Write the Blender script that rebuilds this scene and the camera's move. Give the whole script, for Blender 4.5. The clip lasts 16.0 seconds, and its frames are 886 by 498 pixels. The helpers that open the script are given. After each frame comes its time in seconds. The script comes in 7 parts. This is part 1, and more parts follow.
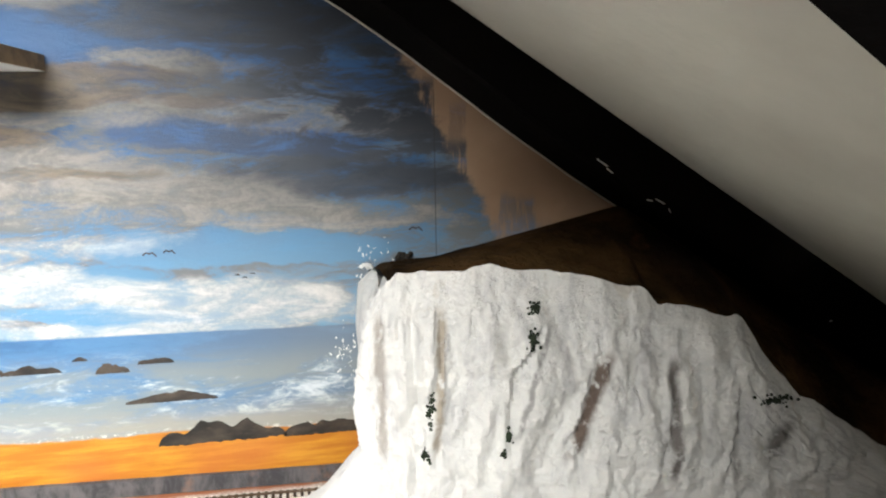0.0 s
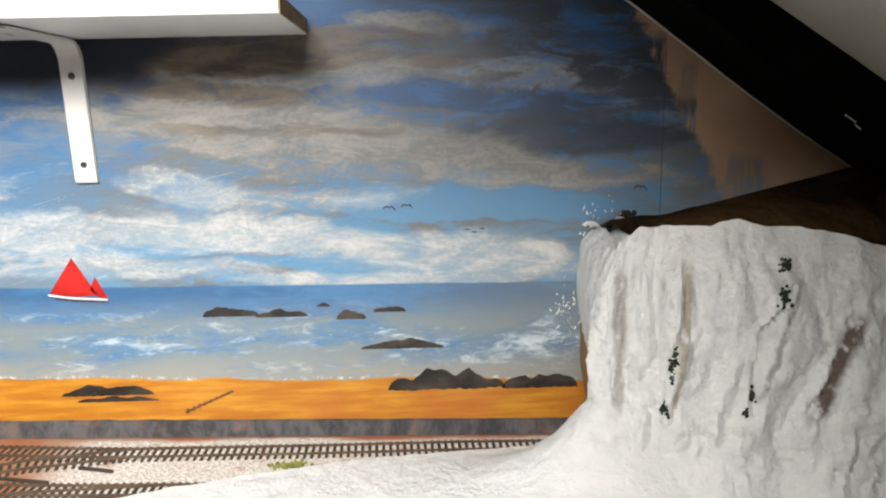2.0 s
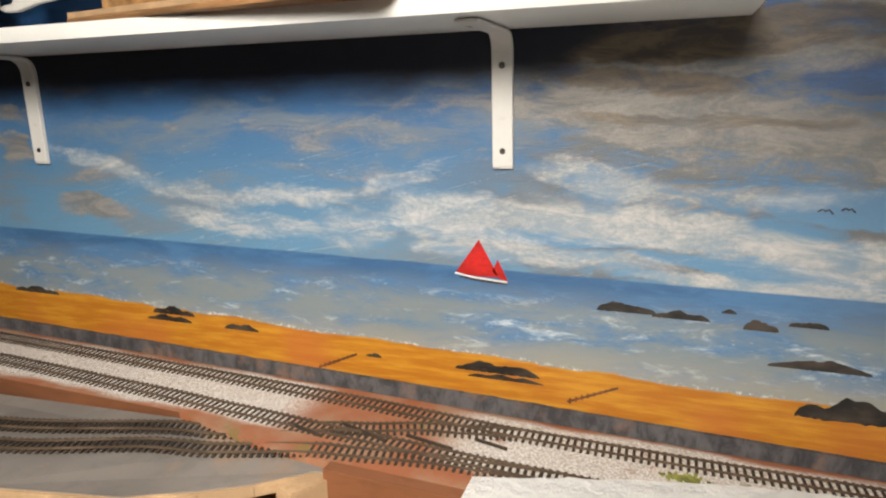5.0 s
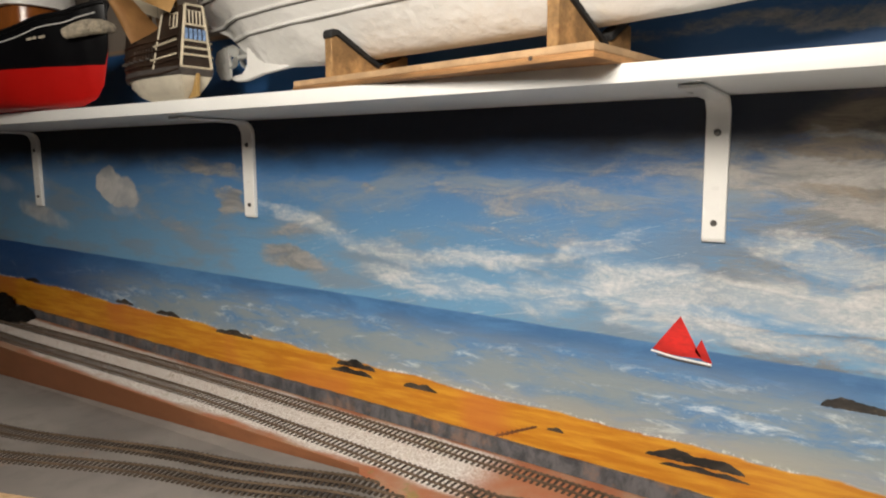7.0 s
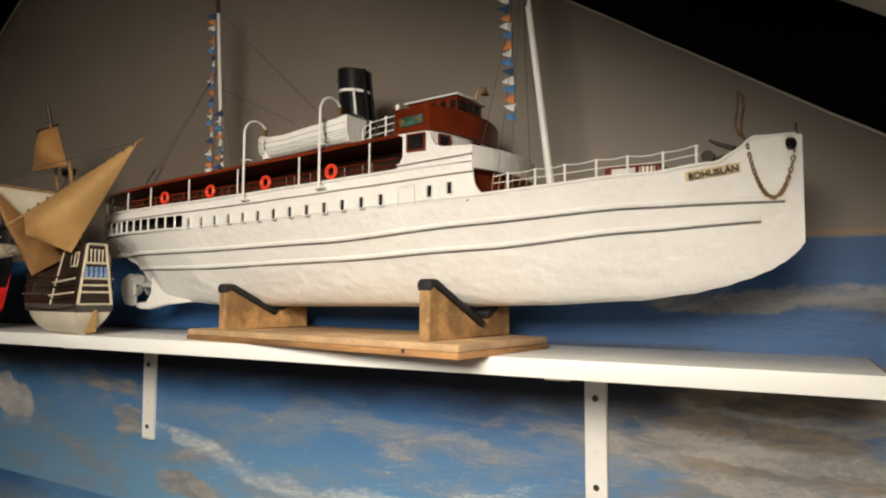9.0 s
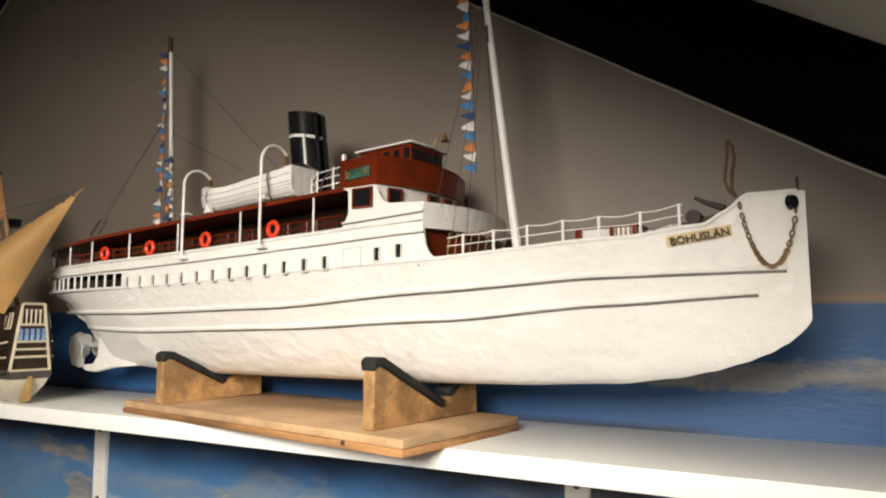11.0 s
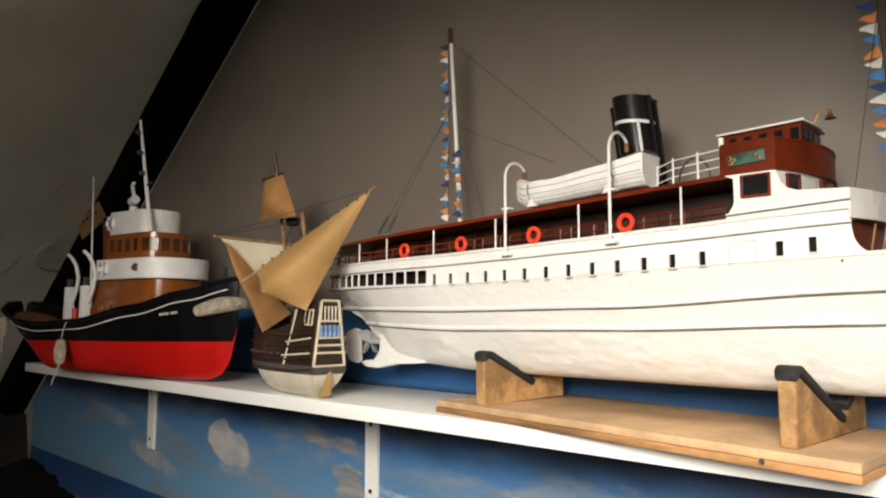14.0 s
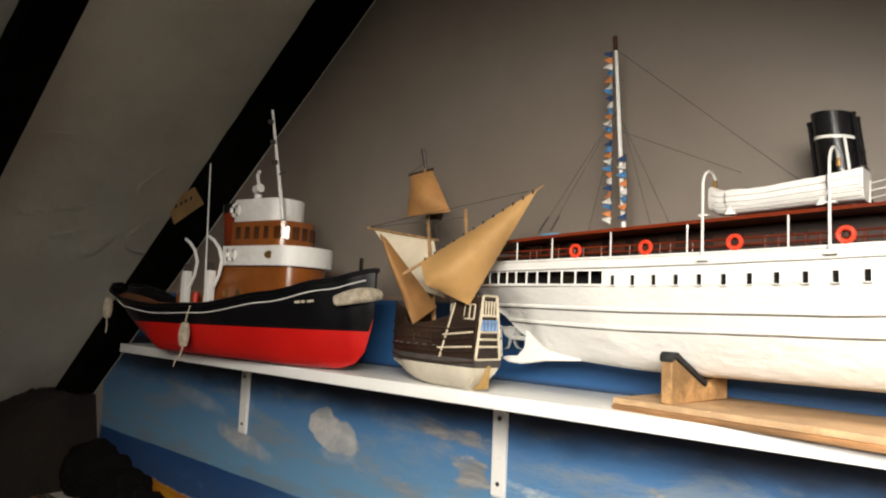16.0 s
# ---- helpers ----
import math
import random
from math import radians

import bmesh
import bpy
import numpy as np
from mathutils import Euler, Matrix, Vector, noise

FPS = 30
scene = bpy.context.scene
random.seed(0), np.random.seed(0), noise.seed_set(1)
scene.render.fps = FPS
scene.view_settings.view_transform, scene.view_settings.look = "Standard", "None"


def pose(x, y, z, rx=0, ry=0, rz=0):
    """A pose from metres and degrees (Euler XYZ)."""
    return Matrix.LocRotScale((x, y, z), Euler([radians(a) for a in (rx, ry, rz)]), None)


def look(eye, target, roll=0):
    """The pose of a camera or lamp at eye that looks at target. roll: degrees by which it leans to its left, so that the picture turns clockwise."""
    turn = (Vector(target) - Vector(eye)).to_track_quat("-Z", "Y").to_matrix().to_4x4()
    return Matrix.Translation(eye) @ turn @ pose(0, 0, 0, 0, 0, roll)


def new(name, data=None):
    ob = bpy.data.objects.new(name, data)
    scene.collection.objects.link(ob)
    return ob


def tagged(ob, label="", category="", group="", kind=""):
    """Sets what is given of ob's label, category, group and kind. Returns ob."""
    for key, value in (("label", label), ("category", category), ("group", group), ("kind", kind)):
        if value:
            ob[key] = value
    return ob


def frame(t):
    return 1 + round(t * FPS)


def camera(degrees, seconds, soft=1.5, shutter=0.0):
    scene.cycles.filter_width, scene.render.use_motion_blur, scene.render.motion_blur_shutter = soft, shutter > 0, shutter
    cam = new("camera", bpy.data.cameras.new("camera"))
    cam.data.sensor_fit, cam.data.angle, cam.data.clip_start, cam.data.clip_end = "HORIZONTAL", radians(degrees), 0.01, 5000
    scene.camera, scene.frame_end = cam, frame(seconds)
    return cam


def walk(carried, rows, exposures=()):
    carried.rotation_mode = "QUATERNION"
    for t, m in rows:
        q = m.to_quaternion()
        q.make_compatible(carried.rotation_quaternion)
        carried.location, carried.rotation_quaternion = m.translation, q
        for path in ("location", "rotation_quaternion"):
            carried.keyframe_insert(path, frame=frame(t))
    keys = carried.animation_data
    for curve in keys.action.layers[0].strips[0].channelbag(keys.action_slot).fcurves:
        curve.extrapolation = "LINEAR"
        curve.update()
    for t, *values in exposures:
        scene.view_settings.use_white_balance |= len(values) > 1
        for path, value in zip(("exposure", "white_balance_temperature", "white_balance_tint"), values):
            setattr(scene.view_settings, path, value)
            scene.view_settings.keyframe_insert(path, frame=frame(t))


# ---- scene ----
cam = camera(66.6, 16.0, soft=2.1)
PATH = [
    (0, (-0.032, -0.684, 1.405), (0.372, 1.238, 1.026), -0.9),
    (0.5, (-0.042, -0.68, 1.399), (0.293, 1.256, 1.026), -1.2),
    (1, (-0.088, -0.677, 1.396), (0.108, 1.275, 1.01), -1.0),
    (1.5, (-0.133, -0.693, 1.385), (0.029, 1.261, 0.992), -0.7),
    (2, (-0.159, -0.686, 1.38), (-0.059, 1.269, 0.969), -1.5),
    (2.5, (-0.164, -0.671, 1.383), (-0.247, 1.28, 0.95), -2.6),
    (3, (-0.193, -0.666, 1.372), (-0.419, 1.281, 0.977), -2.2),
    (3.5, (-0.219, -0.665, 1.382), (-0.529, 1.267, 0.966), -1.6),
    (4, (-0.244, -0.667, 1.384), (-0.652, 1.246, 0.969), -1.1),
    (4.5, (-0.274, -0.673, 1.386), (-0.801, 1.211, 0.968), -0.7),
    (5, (-0.306, -0.674, 1.388), (-0.949, 1.169, 0.951), -1.4),
    (5.2, (-0.322, -0.678, 1.385), (-0.999, 1.153, 0.952), -1.4),
    (7.3, (-0.358, -0.677, 1.394), (-1.422, 1.008, 1.219), 0.2),
    (7.5, (-0.35, -0.672, 1.437), (-1.394, 1.032, 1.343), 0.0),
    (8, (-0.324, -0.665, 1.479), (-1.281, 1.089, 1.569), 0.9),
    (8.5, (-0.303, -0.669, 1.498), (-1.217, 1.105, 1.632), 1.1),
    (9, (-0.302, -0.654, 1.516), (-1.221, 1.117, 1.652), 0.3),
    (9.2, (-0.302, -0.643, 1.532), (-1.216, 1.132, 1.66), 0.7),
    (11.3, (-0.294, -0.567, 1.559), (-1.247, 1.178, 1.78), -0.2),
    (11.5, (-0.308, -0.57, 1.563), (-1.268, 1.171, 1.779), -0.3),
    (12, (-0.354, -0.587, 1.564), (-1.43, 1.087, 1.766), 0.2),
    (12.5, (-0.395, -0.599, 1.564), (-1.594, 0.988, 1.774), -0.1),
    (13, (-0.424, -0.609, 1.562), (-1.718, 0.902, 1.768), -0.1),
    (13.5, (-0.442, -0.62, 1.562), (-1.759, 0.874, 1.756), 0.2),
    (14, (-0.467, -0.635, 1.56), (-1.721, 0.911, 1.75), 0.3),
    (14.5, (-0.504, -0.668, 1.561), (-1.768, 0.868, 1.766), 0.7),
    (15, (-0.541, -0.703, 1.557), (-1.791, 0.847, 1.751), 1.5),
    (15.5, (-0.577, -0.74, 1.556), (-1.819, 0.815, 1.747), 2.2),
    (16, (-0.598, -0.763, 1.553), (-1.842, 0.792, 1.739), 2.8),
]
walk(cam, [(t, look(eye, target, roll)) for t, eye, target, roll in PATH], [(0.0, 0.94, 6100, 8), (1.0, 0.72, 6100, 8), (2.0, 0.36, 6100, 8), (3.5, -0.06, 6200, 8), (5.0, -0.14, 6600, 10), (7.5, -0.24, 6700, 10), (8.0, -0.28, 6950, 10), (9.0, -0.25, 6950, 10), (11.5, 0.05, 6650, 10), (14.0, 0.14, 6600, 9), (16.0, 0.48, 6550, 9)])

# ---- light ----
world = bpy.data.worlds.new("world")
scene.world = world
world.use_nodes = True
_wn = world.node_tree.nodes
_sky = _wn.new("ShaderNodeTexSky")
_sky.sky_type, _sky.sun_disc = "NISHITA", False
_sky.sun_elevation, _sky.sun_rotation = radians(38), radians(140)
world.node_tree.links.new(_sky.outputs[0], _wn["Background"].inputs[0])
_wn["Background"].inputs[1].default_value = 0.08

# daylight entering by the roof light in the east slope, behind the viewer
SLOPE_R, SLOPE_L = 0.634, 0.86
PITCH = math.degrees(math.atan(SLOPE_R))
SKY_X0, SKY_X1, SKY_Y0, SKY_Y1 = -0.64, -0.12, -1.46, -0.80
SKY_MID = ((SKY_X0 + SKY_X1) / 2, (SKY_Y0 + SKY_Y1) / 2)
SKY_Z = 1.580 - SLOPE_R * SKY_MID[0]
win = bpy.data.lights.new("rooflight_daylight", "AREA")
win.shape, win.size, win.size_y, win.energy, win.color = "RECTANGLE", 0.50, 0.34, 10.5, (1.0, 0.935, 0.84)
win.spread = radians(104)
win_ob = new("rooflight_daylight", win)
win_ob.matrix_world = look((SKY_MID[0], SKY_MID[1], SKY_Z), (-0.77, 0.0, 0.80))

# ---- materials ----
MATS = {}


class Net:
    """Short names for node wiring."""

    def __init__(self, name):
        self.m = bpy.data.materials.new(name)
        self.m.use_nodes = True
        self.t = self.m.node_tree
        self.b = self.t.nodes["Principled BSDF"]

    def n(self, kind, **kw):
        node = self.t.nodes.new(kind)
        for k, v in kw.items():
            if k == "op":
                node.operation = v
            elif k == "blend":
                node.blend_type = v
        return node

    def put(self, sock, v):
        if isinstance(v, bpy.types.NodeSocket):
            self.t.links.new(v, sock)
        elif isinstance(v, (tuple, list)) and len(v) == 3 and sock.type == "RGBA":
            sock.default_value = (*v, 1)
        else:
            sock.default_value = v

    def math(self, op, a, b=0.0, clamp=False):
        node = self.n("ShaderNodeMath", op=op)
        node.use_clamp = clamp
        self.put(node.inputs[0], a)
        self.put(node.inputs[1], b)
        return node.outputs[0]

    def ramp(self, v, lo, hi):
        node = self.n("ShaderNodeMapRange")
        node.interpolation_type = "SMOOTHSTEP"
        self.put(node.inputs[0], v)
        self.put(node.inputs[1], lo)
        self.put(node.inputs[2], hi)
        return node.outputs[0]

    def mix(self, f, a, b, blend="MIX"):
        node = self.n("ShaderNodeMixRGB", blend=blend)
        self.put(node.inputs[0], f)
        self.put(node.inputs[1], a)
        self.put(node.inputs[2], b)
        return node.outputs[0]

    def noise(self, vec, scale, detail=4.0, rough=0.55, warp=0.0):
        node = self.n("ShaderNodeTexNoise")
        if vec is not None:
            self.put(node.inputs["Vector"], vec)
        node.inputs["Scale"].default_value = scale
        node.inputs["Detail"].default_value = detail
        node.inputs["Roughness"].default_value = rough
        node.inputs["Distortion"].default_value = warp
        return node.outputs["Fac"]

    def stretch(self, vec, s):
        node = self.n("ShaderNodeMapping")
        self.put(node.inputs[0], vec)
        node.inputs["Scale"].default_value = s
        return node.outputs[0]

    def place(self):
        return self.n("ShaderNodeTexCoord").outputs["Object"]

    def world(self):
        return self.n("ShaderNodeNewGeometry").outputs["Position"]

    def bump(self, h, strength=0.3, dist=0.002):
        node = self.n("ShaderNodeBump")
        node.inputs["Strength"].default_value = strength
        node.inputs["Distance"].default_value = dist
        self.put(node.inputs["Height"], h)
        self.t.links.new(node.outputs[0], self.b.inputs["Normal"])

    def done(self, colour, rough=0.5, metal=0.0):
        self.put(self.b.inputs["Base Color"], colour)
        self.put(self.b.inputs["Roughness"], rough)
        self.b.inputs["Metallic"].default_value = metal
        return self.m


def plain(name, col, rough=0.5, metal=0.0, var=0.18, scale=60.0, bump=0.15, dist=0.0006, stain=None, stretch=(1, 1, 1), spec=0.5):
    """A surface with grain and blotches at two scales."""
    if name in MATS:
        return MATS[name]
    k = Net(name)
    v = k.stretch(k.place(), stretch)
    fine, broad = k.noise(v, scale * 4, 5), k.noise(v, scale * 0.35, 3)
    c = k.mix(k.ramp(broad, 0.35, 0.7), tuple(x * (1 - var) for x in col), tuple(min(1, x * (1 + var * 0.6)) for x in col))
    c = k.mix(k.math("MULTIPLY", k.ramp(fine, 0.45, 0.75), 0.35), c, tuple(x * (1 - var * 1.6) for x in col))
    if stain:
        c = k.mix(k.math("MULTIPLY", k.ramp(k.noise(v, scale * 0.8, 6, 0.65), 0.56, 0.72), 0.5), c, stain)
    k.bump(fine, bump, dist)
    k.b.inputs["Specular IOR Level"].default_value = spec
    MATS[name] = k.done(c, k.math("ADD", k.math("MULTIPLY", broad, 0.25), rough - 0.12), metal)
    return MATS[name]


# ---- mesh helpers ----
def part(name, bm, mat, parent=None, label="", smooth=True, m=None):
    me = bpy.data.meshes.new(name)
    bmesh.ops.recalc_face_normals(bm, faces=bm.faces[:])
    bm.to_mesh(me)
    bm.free()
    if mat:
        me.materials.append(mat)
    if smooth:
        me.shade_smooth()
        me.set_sharp_from_angle(angle=radians(38))
    ob = new(name, me)
    if parent:
        ob.parent = parent
    if m is not None:
        ob.matrix_local = m
    if label:
        ob["label"] = label
    return ob


def again(ob, m, parent=None):
    """Another piece on the same mesh."""
    o = new(ob.name.split(".")[0], ob.data)
    o.parent = parent or ob.parent
    o.matrix_local = m
    return o


def thing(name, label, category, m=None, group="", kind=""):
    ob = new(name)
    ob.empty_display_size = 0.02
    if m is not None:
        ob.matrix_world = m
    return tagged(ob, label, category, group, kind)


def box(x0, x1, y0, y1, z0, z1, bevel=0.0, bm=None, seg=2):
    own = bm is None
    b = bmesh.new()
    bmesh.ops.create_cube(b, size=1.0)
    for v in b.verts:
        v.co = Vector(((x0 + x1) / 2 + v.co.x * (x1 - x0), (y0 + y1) / 2 + v.co.y * (y1 - y0), (z0 + z1) / 2 + v.co.z * (z1 - z0)))
    if bevel:
        bmesh.ops.bevel(b, geom=b.edges[:] + b.verts[:], offset=bevel, segments=seg, affect="EDGES", profile=0.6)
    if own:
        return b
    return join(bm, b)


def join(bm, other):
    me = bpy.data.meshes.new("tmp")
    other.to_mesh(me)
    other.free()
    bm.from_mesh(me)
    bpy.data.meshes.remove(me)
    return bm


def prism(pts, axis, lo, hi, bevel=0.0):
    """A polygon of (a, b) drawn out along an axis: 'y' takes (x, z), 'x' takes (y, z), 'z' takes (x, y)."""
    b = bmesh.new()

    def at(p, d):
        return {"y": (p[0], d, p[1]), "x": (d, p[0], p[1]), "z": (p[0], p[1], d)}[axis]

    lower, upper = [b.verts.new(at(p, lo)) for p in pts], [b.verts.new(at(p, hi)) for p in pts]
    b.faces.new(lower), b.faces.new(upper[::-1])
    for i in range(len(pts)):
        j = (i + 1) % len(pts)
        b.faces.new((lower[i], upper[i], upper[j], lower[j]))
    bmesh.ops.recalc_face_normals(b, faces=b.faces[:])
    if bevel:
        bmesh.ops.bevel(b, geom=b.edges[:] + b.verts[:], offset=bevel, segments=1, affect="EDGES")
    return b


def tube(pts, r, sides=8, bm=None, closed=False, r_end=None):
    """A round bar along points; the radius may run to r_end."""
    b = bm or bmesh.new()
    pts = [Vector(p) for p in pts]
    rings, n = [], len(pts)
    up = None
    for i, p in enumerate(pts):
        a = pts[(i + 1) % n] if closed else pts[min(i + 1, n - 1)]
        c = pts[i - 1] if (closed or i) else pts[0]
        d = (a - c).normalized()
        if up is None:
            up = d.cross(Vector((0.31, 0.17, 0.93))).normalized()
        side = (up - d * up.dot(d)).normalized()
        up = side
        w = d.cross(side)
        rr = r if r_end is None else r + (r_end - r) * i / max(1, n - 1)
        rings.append([b.verts.new(p + (side * math.cos(2 * math.pi * k / sides) + w * math.sin(2 * math.pi * k / sides)) * rr) for k in range(sides)])
    for i in range(n if closed else n - 1):
        j = (i + 1) % n
        for k in range(sides):
            b.faces.new((rings[i][k], rings[i][(k + 1) % sides], rings[j][(k + 1) % sides], rings[j][k]))
    if not closed:
        b.faces.new(rings[0][::-1]), b.faces.new(rings[-1])
    return b


def sheet(fn, nu, nv, thick=0.0, close_u=False):
    """A surface fn(u, v) on a grid; thick gives it a second skin along the normal."""
    b = bmesh.new()
    g = [[b.verts.new(fn(i / nu, j / nv)) for j in range(nv + 1)] for i in range(nu + (0 if close_u else 1))]
    for i in range(nu):
        for j in range(nv):
            a, c = g[i], g[(i + 1) % len(g)]
            b.faces.new((a[j], c[j], c[j + 1], a[j + 1]))
    if thick:
        bmesh.ops.recalc_face_normals(b, faces=b.faces[:])
        bmesh.ops.solidify(b, geom=b.faces[:], thickness=thick)
    return b


def curve(keys, x):
    """Smooth reading of a few (x, value) keys."""
    if x <= keys[0][0]:
        return keys[0][1]
    for (a, va), (c, vc) in zip(keys, keys[1:]):
        if x <= c:
            f = (x - a) / (c - a)
            return va + (vc - va) * (f * f * (3 - 2 * f) * 0.5 + f * 0.5)
    return keys[-1][1]


def arc(cx, cy, r, a0, a1, n):
    return [(cx + r * math.cos(radians(a0 + (a1 - a0) * i / n)), cy + r * math.sin(radians(a0 + (a1 - a0) * i / n))) for i in range(n + 1)]


def fbm(x, y, z=0.0, octaves=4):
    return noise.fractal(Vector((x, y, z)), 1.0, 2.0, octaves)


# ---- the painted wall ----
def horizon(x):
    return 1.196 - 0.027 * x


def base_z(x):
    """Top of the railway's boards along the wall."""
    return 1.022 - 0.045 * x


# painted clouds: x, z, half width, half height, tilt in degrees, strength
WHITE_CLOUDS = [
    (-1.00, 1.315, 0.075, 0.011, -17, 0.72), (-0.87, 1.285, 0.075, 0.012, -10, 0.72), (-0.73, 1.283, 0.08, 0.010, 1, 0.66), (-0.585, 1.302, 0.055, 0.009, 24, 0.52), (-0.50, 1.332, 0.045, 0.008, 14, 0.40),
    (-0.78, 1.246, 0.10, 0.012, -4, 0.75), (-0.645, 1.250, 0.05, 0.018, 0, 0.75), (-0.52, 1.258, 0.07, 0.022, -12, 0.85), (-0.36, 1.258, 0.11, 0.014, -4, 0.95), (-0.25, 1.250, 0.14, 0.016, -10, 0.95),
    (-0.44, 1.226, 0.10, 0.010, -2, 0.8), (-0.10, 1.225, 0.12, 0.022, -4, 0.9), (-0.18, 1.205, 0.16, 0.008, -2, 0.9), (-0.37, 1.306, 0.055, 0.016, -8, 0.85), (-0.26, 1.292, 0.09, 0.012, 4, 0.6), (-0.02, 1.212, 0.08, 0.014, 0, 0.6),
]
GREY_CLOUDS = [
    (-1.19, 1.385, 0.06, 0.012, -6, 0.75), (-1.135, 1.338, 0.030, 0.014, 0, 0.9), (-1.01, 1.262, 0.06, 0.014, -4, 0.85),
    (-1.03, 1.300, 0.030, 0.008, 0, 0.6), (-1.30, 1.300, 0.05, 0.010, -8, 0.5), (-0.885, 1.362, 0.012, 0.006, 0, 0.7), (-0.68, 1.352, 0.11, 0.014, -4, 0.6), (-0.56, 1.378, 0.10, 0.012, 8, 0.5),
    (-0.66, 1.312, 0.10, 0.010, -4, 0.5), (-0.33, 1.372, 0.14, 0.024, -3, 1.0), (-0.20, 1.345, 0.15, 0.016, -4, 0.9), (-0.30, 1.425, 0.12, 0.022, -4, 0.9), (-0.01, 1.408, 0.15, 0.012, -5, 0.8),
    (0.01, 1.305, 0.11, 0.009, -2, 0.9), (-0.13, 1.458, 0.07, 0.012, -4, 0.7), (-0.12, 1.320, 0.16, 0.010, -2, 0.6), (-0.30, 1.517, 0.26, 0.010, 1, 0.7), (-1.75, 1.40, 0.10, 0.02, -8, 0.4),
]
DARK_CLOUDS = [
    (-0.36, 1.438, 0.14, 0.017, -3, 1.5, 0), (-0.47, 1.432, 0.10, 0.018, 2, 1.4, 0), (-0.22, 1.446, 0.10, 0.010, -3, 1.0, 0), (-0.36, 1.402, 0.10, 0.010, -6, 0.9, 0), (-0.24, 1.430, 0.06, 0.007, 0, 0.8, 0), (-0.28, 1.360, 0.12, 0.006, -3, 0.7, 0), (-0.12, 1.425, 0.06, 0.006, -3, 0.7, 0), (-0.50, 1.430, 0.09, 0.016, 2, 0.8, 0),
    (0.00, 1.490, 0.22, 0.022, -4, 0.9, 1), (0.02, 1.440, 0.12, 0.010, -4, 0.7, 1), (0.02, 1.350, 0.11, 0.022, -3, 0.8, 1), (-0.62, 1.425, 0.20, 0.016, -3, 0.5, 1),
]


def mural_material():
    k = Net("painted_wall")
    p = k.world()
    warp = k.n("ShaderNodeTexNoise")
    k.put(warp.inputs["Vector"], k.stretch(p, (1, 1, 2.2)))
    warp.inputs["Scale"].default_value, warp.inputs["Detail"].default_value = 11, 6
    warp.inputs["Roughness"].default_value = 0.62
    wsep = k.n("ShaderNodeSeparateColor")
    k.put(wsep.inputs[0], warp.outputs["Color"])
    sep = k.n("ShaderNodeSeparateXYZ")
    k.put(sep.inputs[0], p)
    x, z = sep.outputs[0], sep.outputs[2]
    xw = k.math("ADD", x, k.math("MULTIPLY", k.math("SUBTRACT", wsep.outputs[0], 0.5), 0.15))
    zw = k.math("ADD", z, k.math("MULTIPLY", k.math("SUBTRACT", wsep.outputs[1], 0.5), 0.045))
    stipple = k.noise(p, 150, 6, 0.75)
    tilt = k.n("ShaderNodeMapping")
    k.put(tilt.inputs[0], p)
    tilt.inputs["Rotation"].default_value = (0, radians(14), 0)
    turned = tilt.outputs[0]
    streak = k.noise(k.stretch(p, (1, 1, 3.6)), 15, 8, 0.70, 0.7)

    def blobs(rows, soft=0.9):
        total = None
        for cx, cz, rx, rz, deg, amount, *_ in rows:
            ca, sa = math.cos(radians(deg)), math.sin(radians(deg))
            dx, dz = k.math("SUBTRACT", xw, cx), k.math("SUBTRACT", zw, cz)
            u = k.math("ADD", k.math("MULTIPLY", dx, ca / rx), k.math("MULTIPLY", dz, sa / rx))
            w = k.math("ADD", k.math("MULTIPLY", dx, -sa / rz), k.math("MULTIPLY", dz, ca / rz))
            d = k.math("ADD", k.math("MULTIPLY", u, u), k.math("MULTIPLY", w, w))
            v = k.math("MULTIPLY", k.ramp(d, 1.0 + soft, 0.15), amount)
            total = v if total is None else k.math("MAXIMUM", total, v)
        return total

    wob = k.math("MULTIPLY", k.math("SUBTRACT", k.noise(p, 9, 4), 0.5), 0.02)
    hz = k.math("ADD", k.math("MULTIPLY", x, -0.027), 1.196)
    up = k.math("SUBTRACT", z, hz)
    # sky
    broken = k.math("SUBTRACT", streak, 0.5)
    grit = k.math("MULTIPLY", k.math("SUBTRACT", k.noise(k.stretch(p, (1, 1, 1.3)), 170, 6, 0.75), 0.5), k.ramp(k.noise(p, 8, 3), 0.32, 0.54))
    swirl = k.math("SUBTRACT", k.noise(k.stretch(p, (1, 1, 2.6)), 9, 8, 0.66, 1.2), 0.5)

    def paint(under, amount, colour, dry=0.9, top=0.85, soft=0.42):
        w = k.math("ADD", amount, k.math("ADD", k.math("MULTIPLY", broken, 0.85), k.math("MULTIPLY", swirl, 0.9)))
        v = k.math("ADD", w, k.math("MULTIPLY", grit, dry))
        wash = k.math("MULTIPLY", k.ramp(w, 0.22, 1.0), 0.55)
        f = k.math("ADD", wash, k.math("MULTIPLY", k.ramp(v, 0.36, 0.40 + soft), 0.45))
        return k.mix(k.math("MULTIPLY", k.math("MULTIPLY", f, k.ramp(amount, 0.0, 0.25)), top), under, colour)

    c = k.mix(k.ramp(up, 0.0, 0.24), (0.120, 0.265, 0.42), (0.022, 0.095, 0.26))
    c = k.mix(k.math("MULTIPLY", k.ramp(k.math("ADD", k.noise(k.stretch(p, (1, 1, 3.5)), 6, 6, 0.6, 0.5), k.math("MULTIPLY", broken, 0.5)), 0.44, 0.66), 0.75), c, (0.175, 0.215, 0.25))
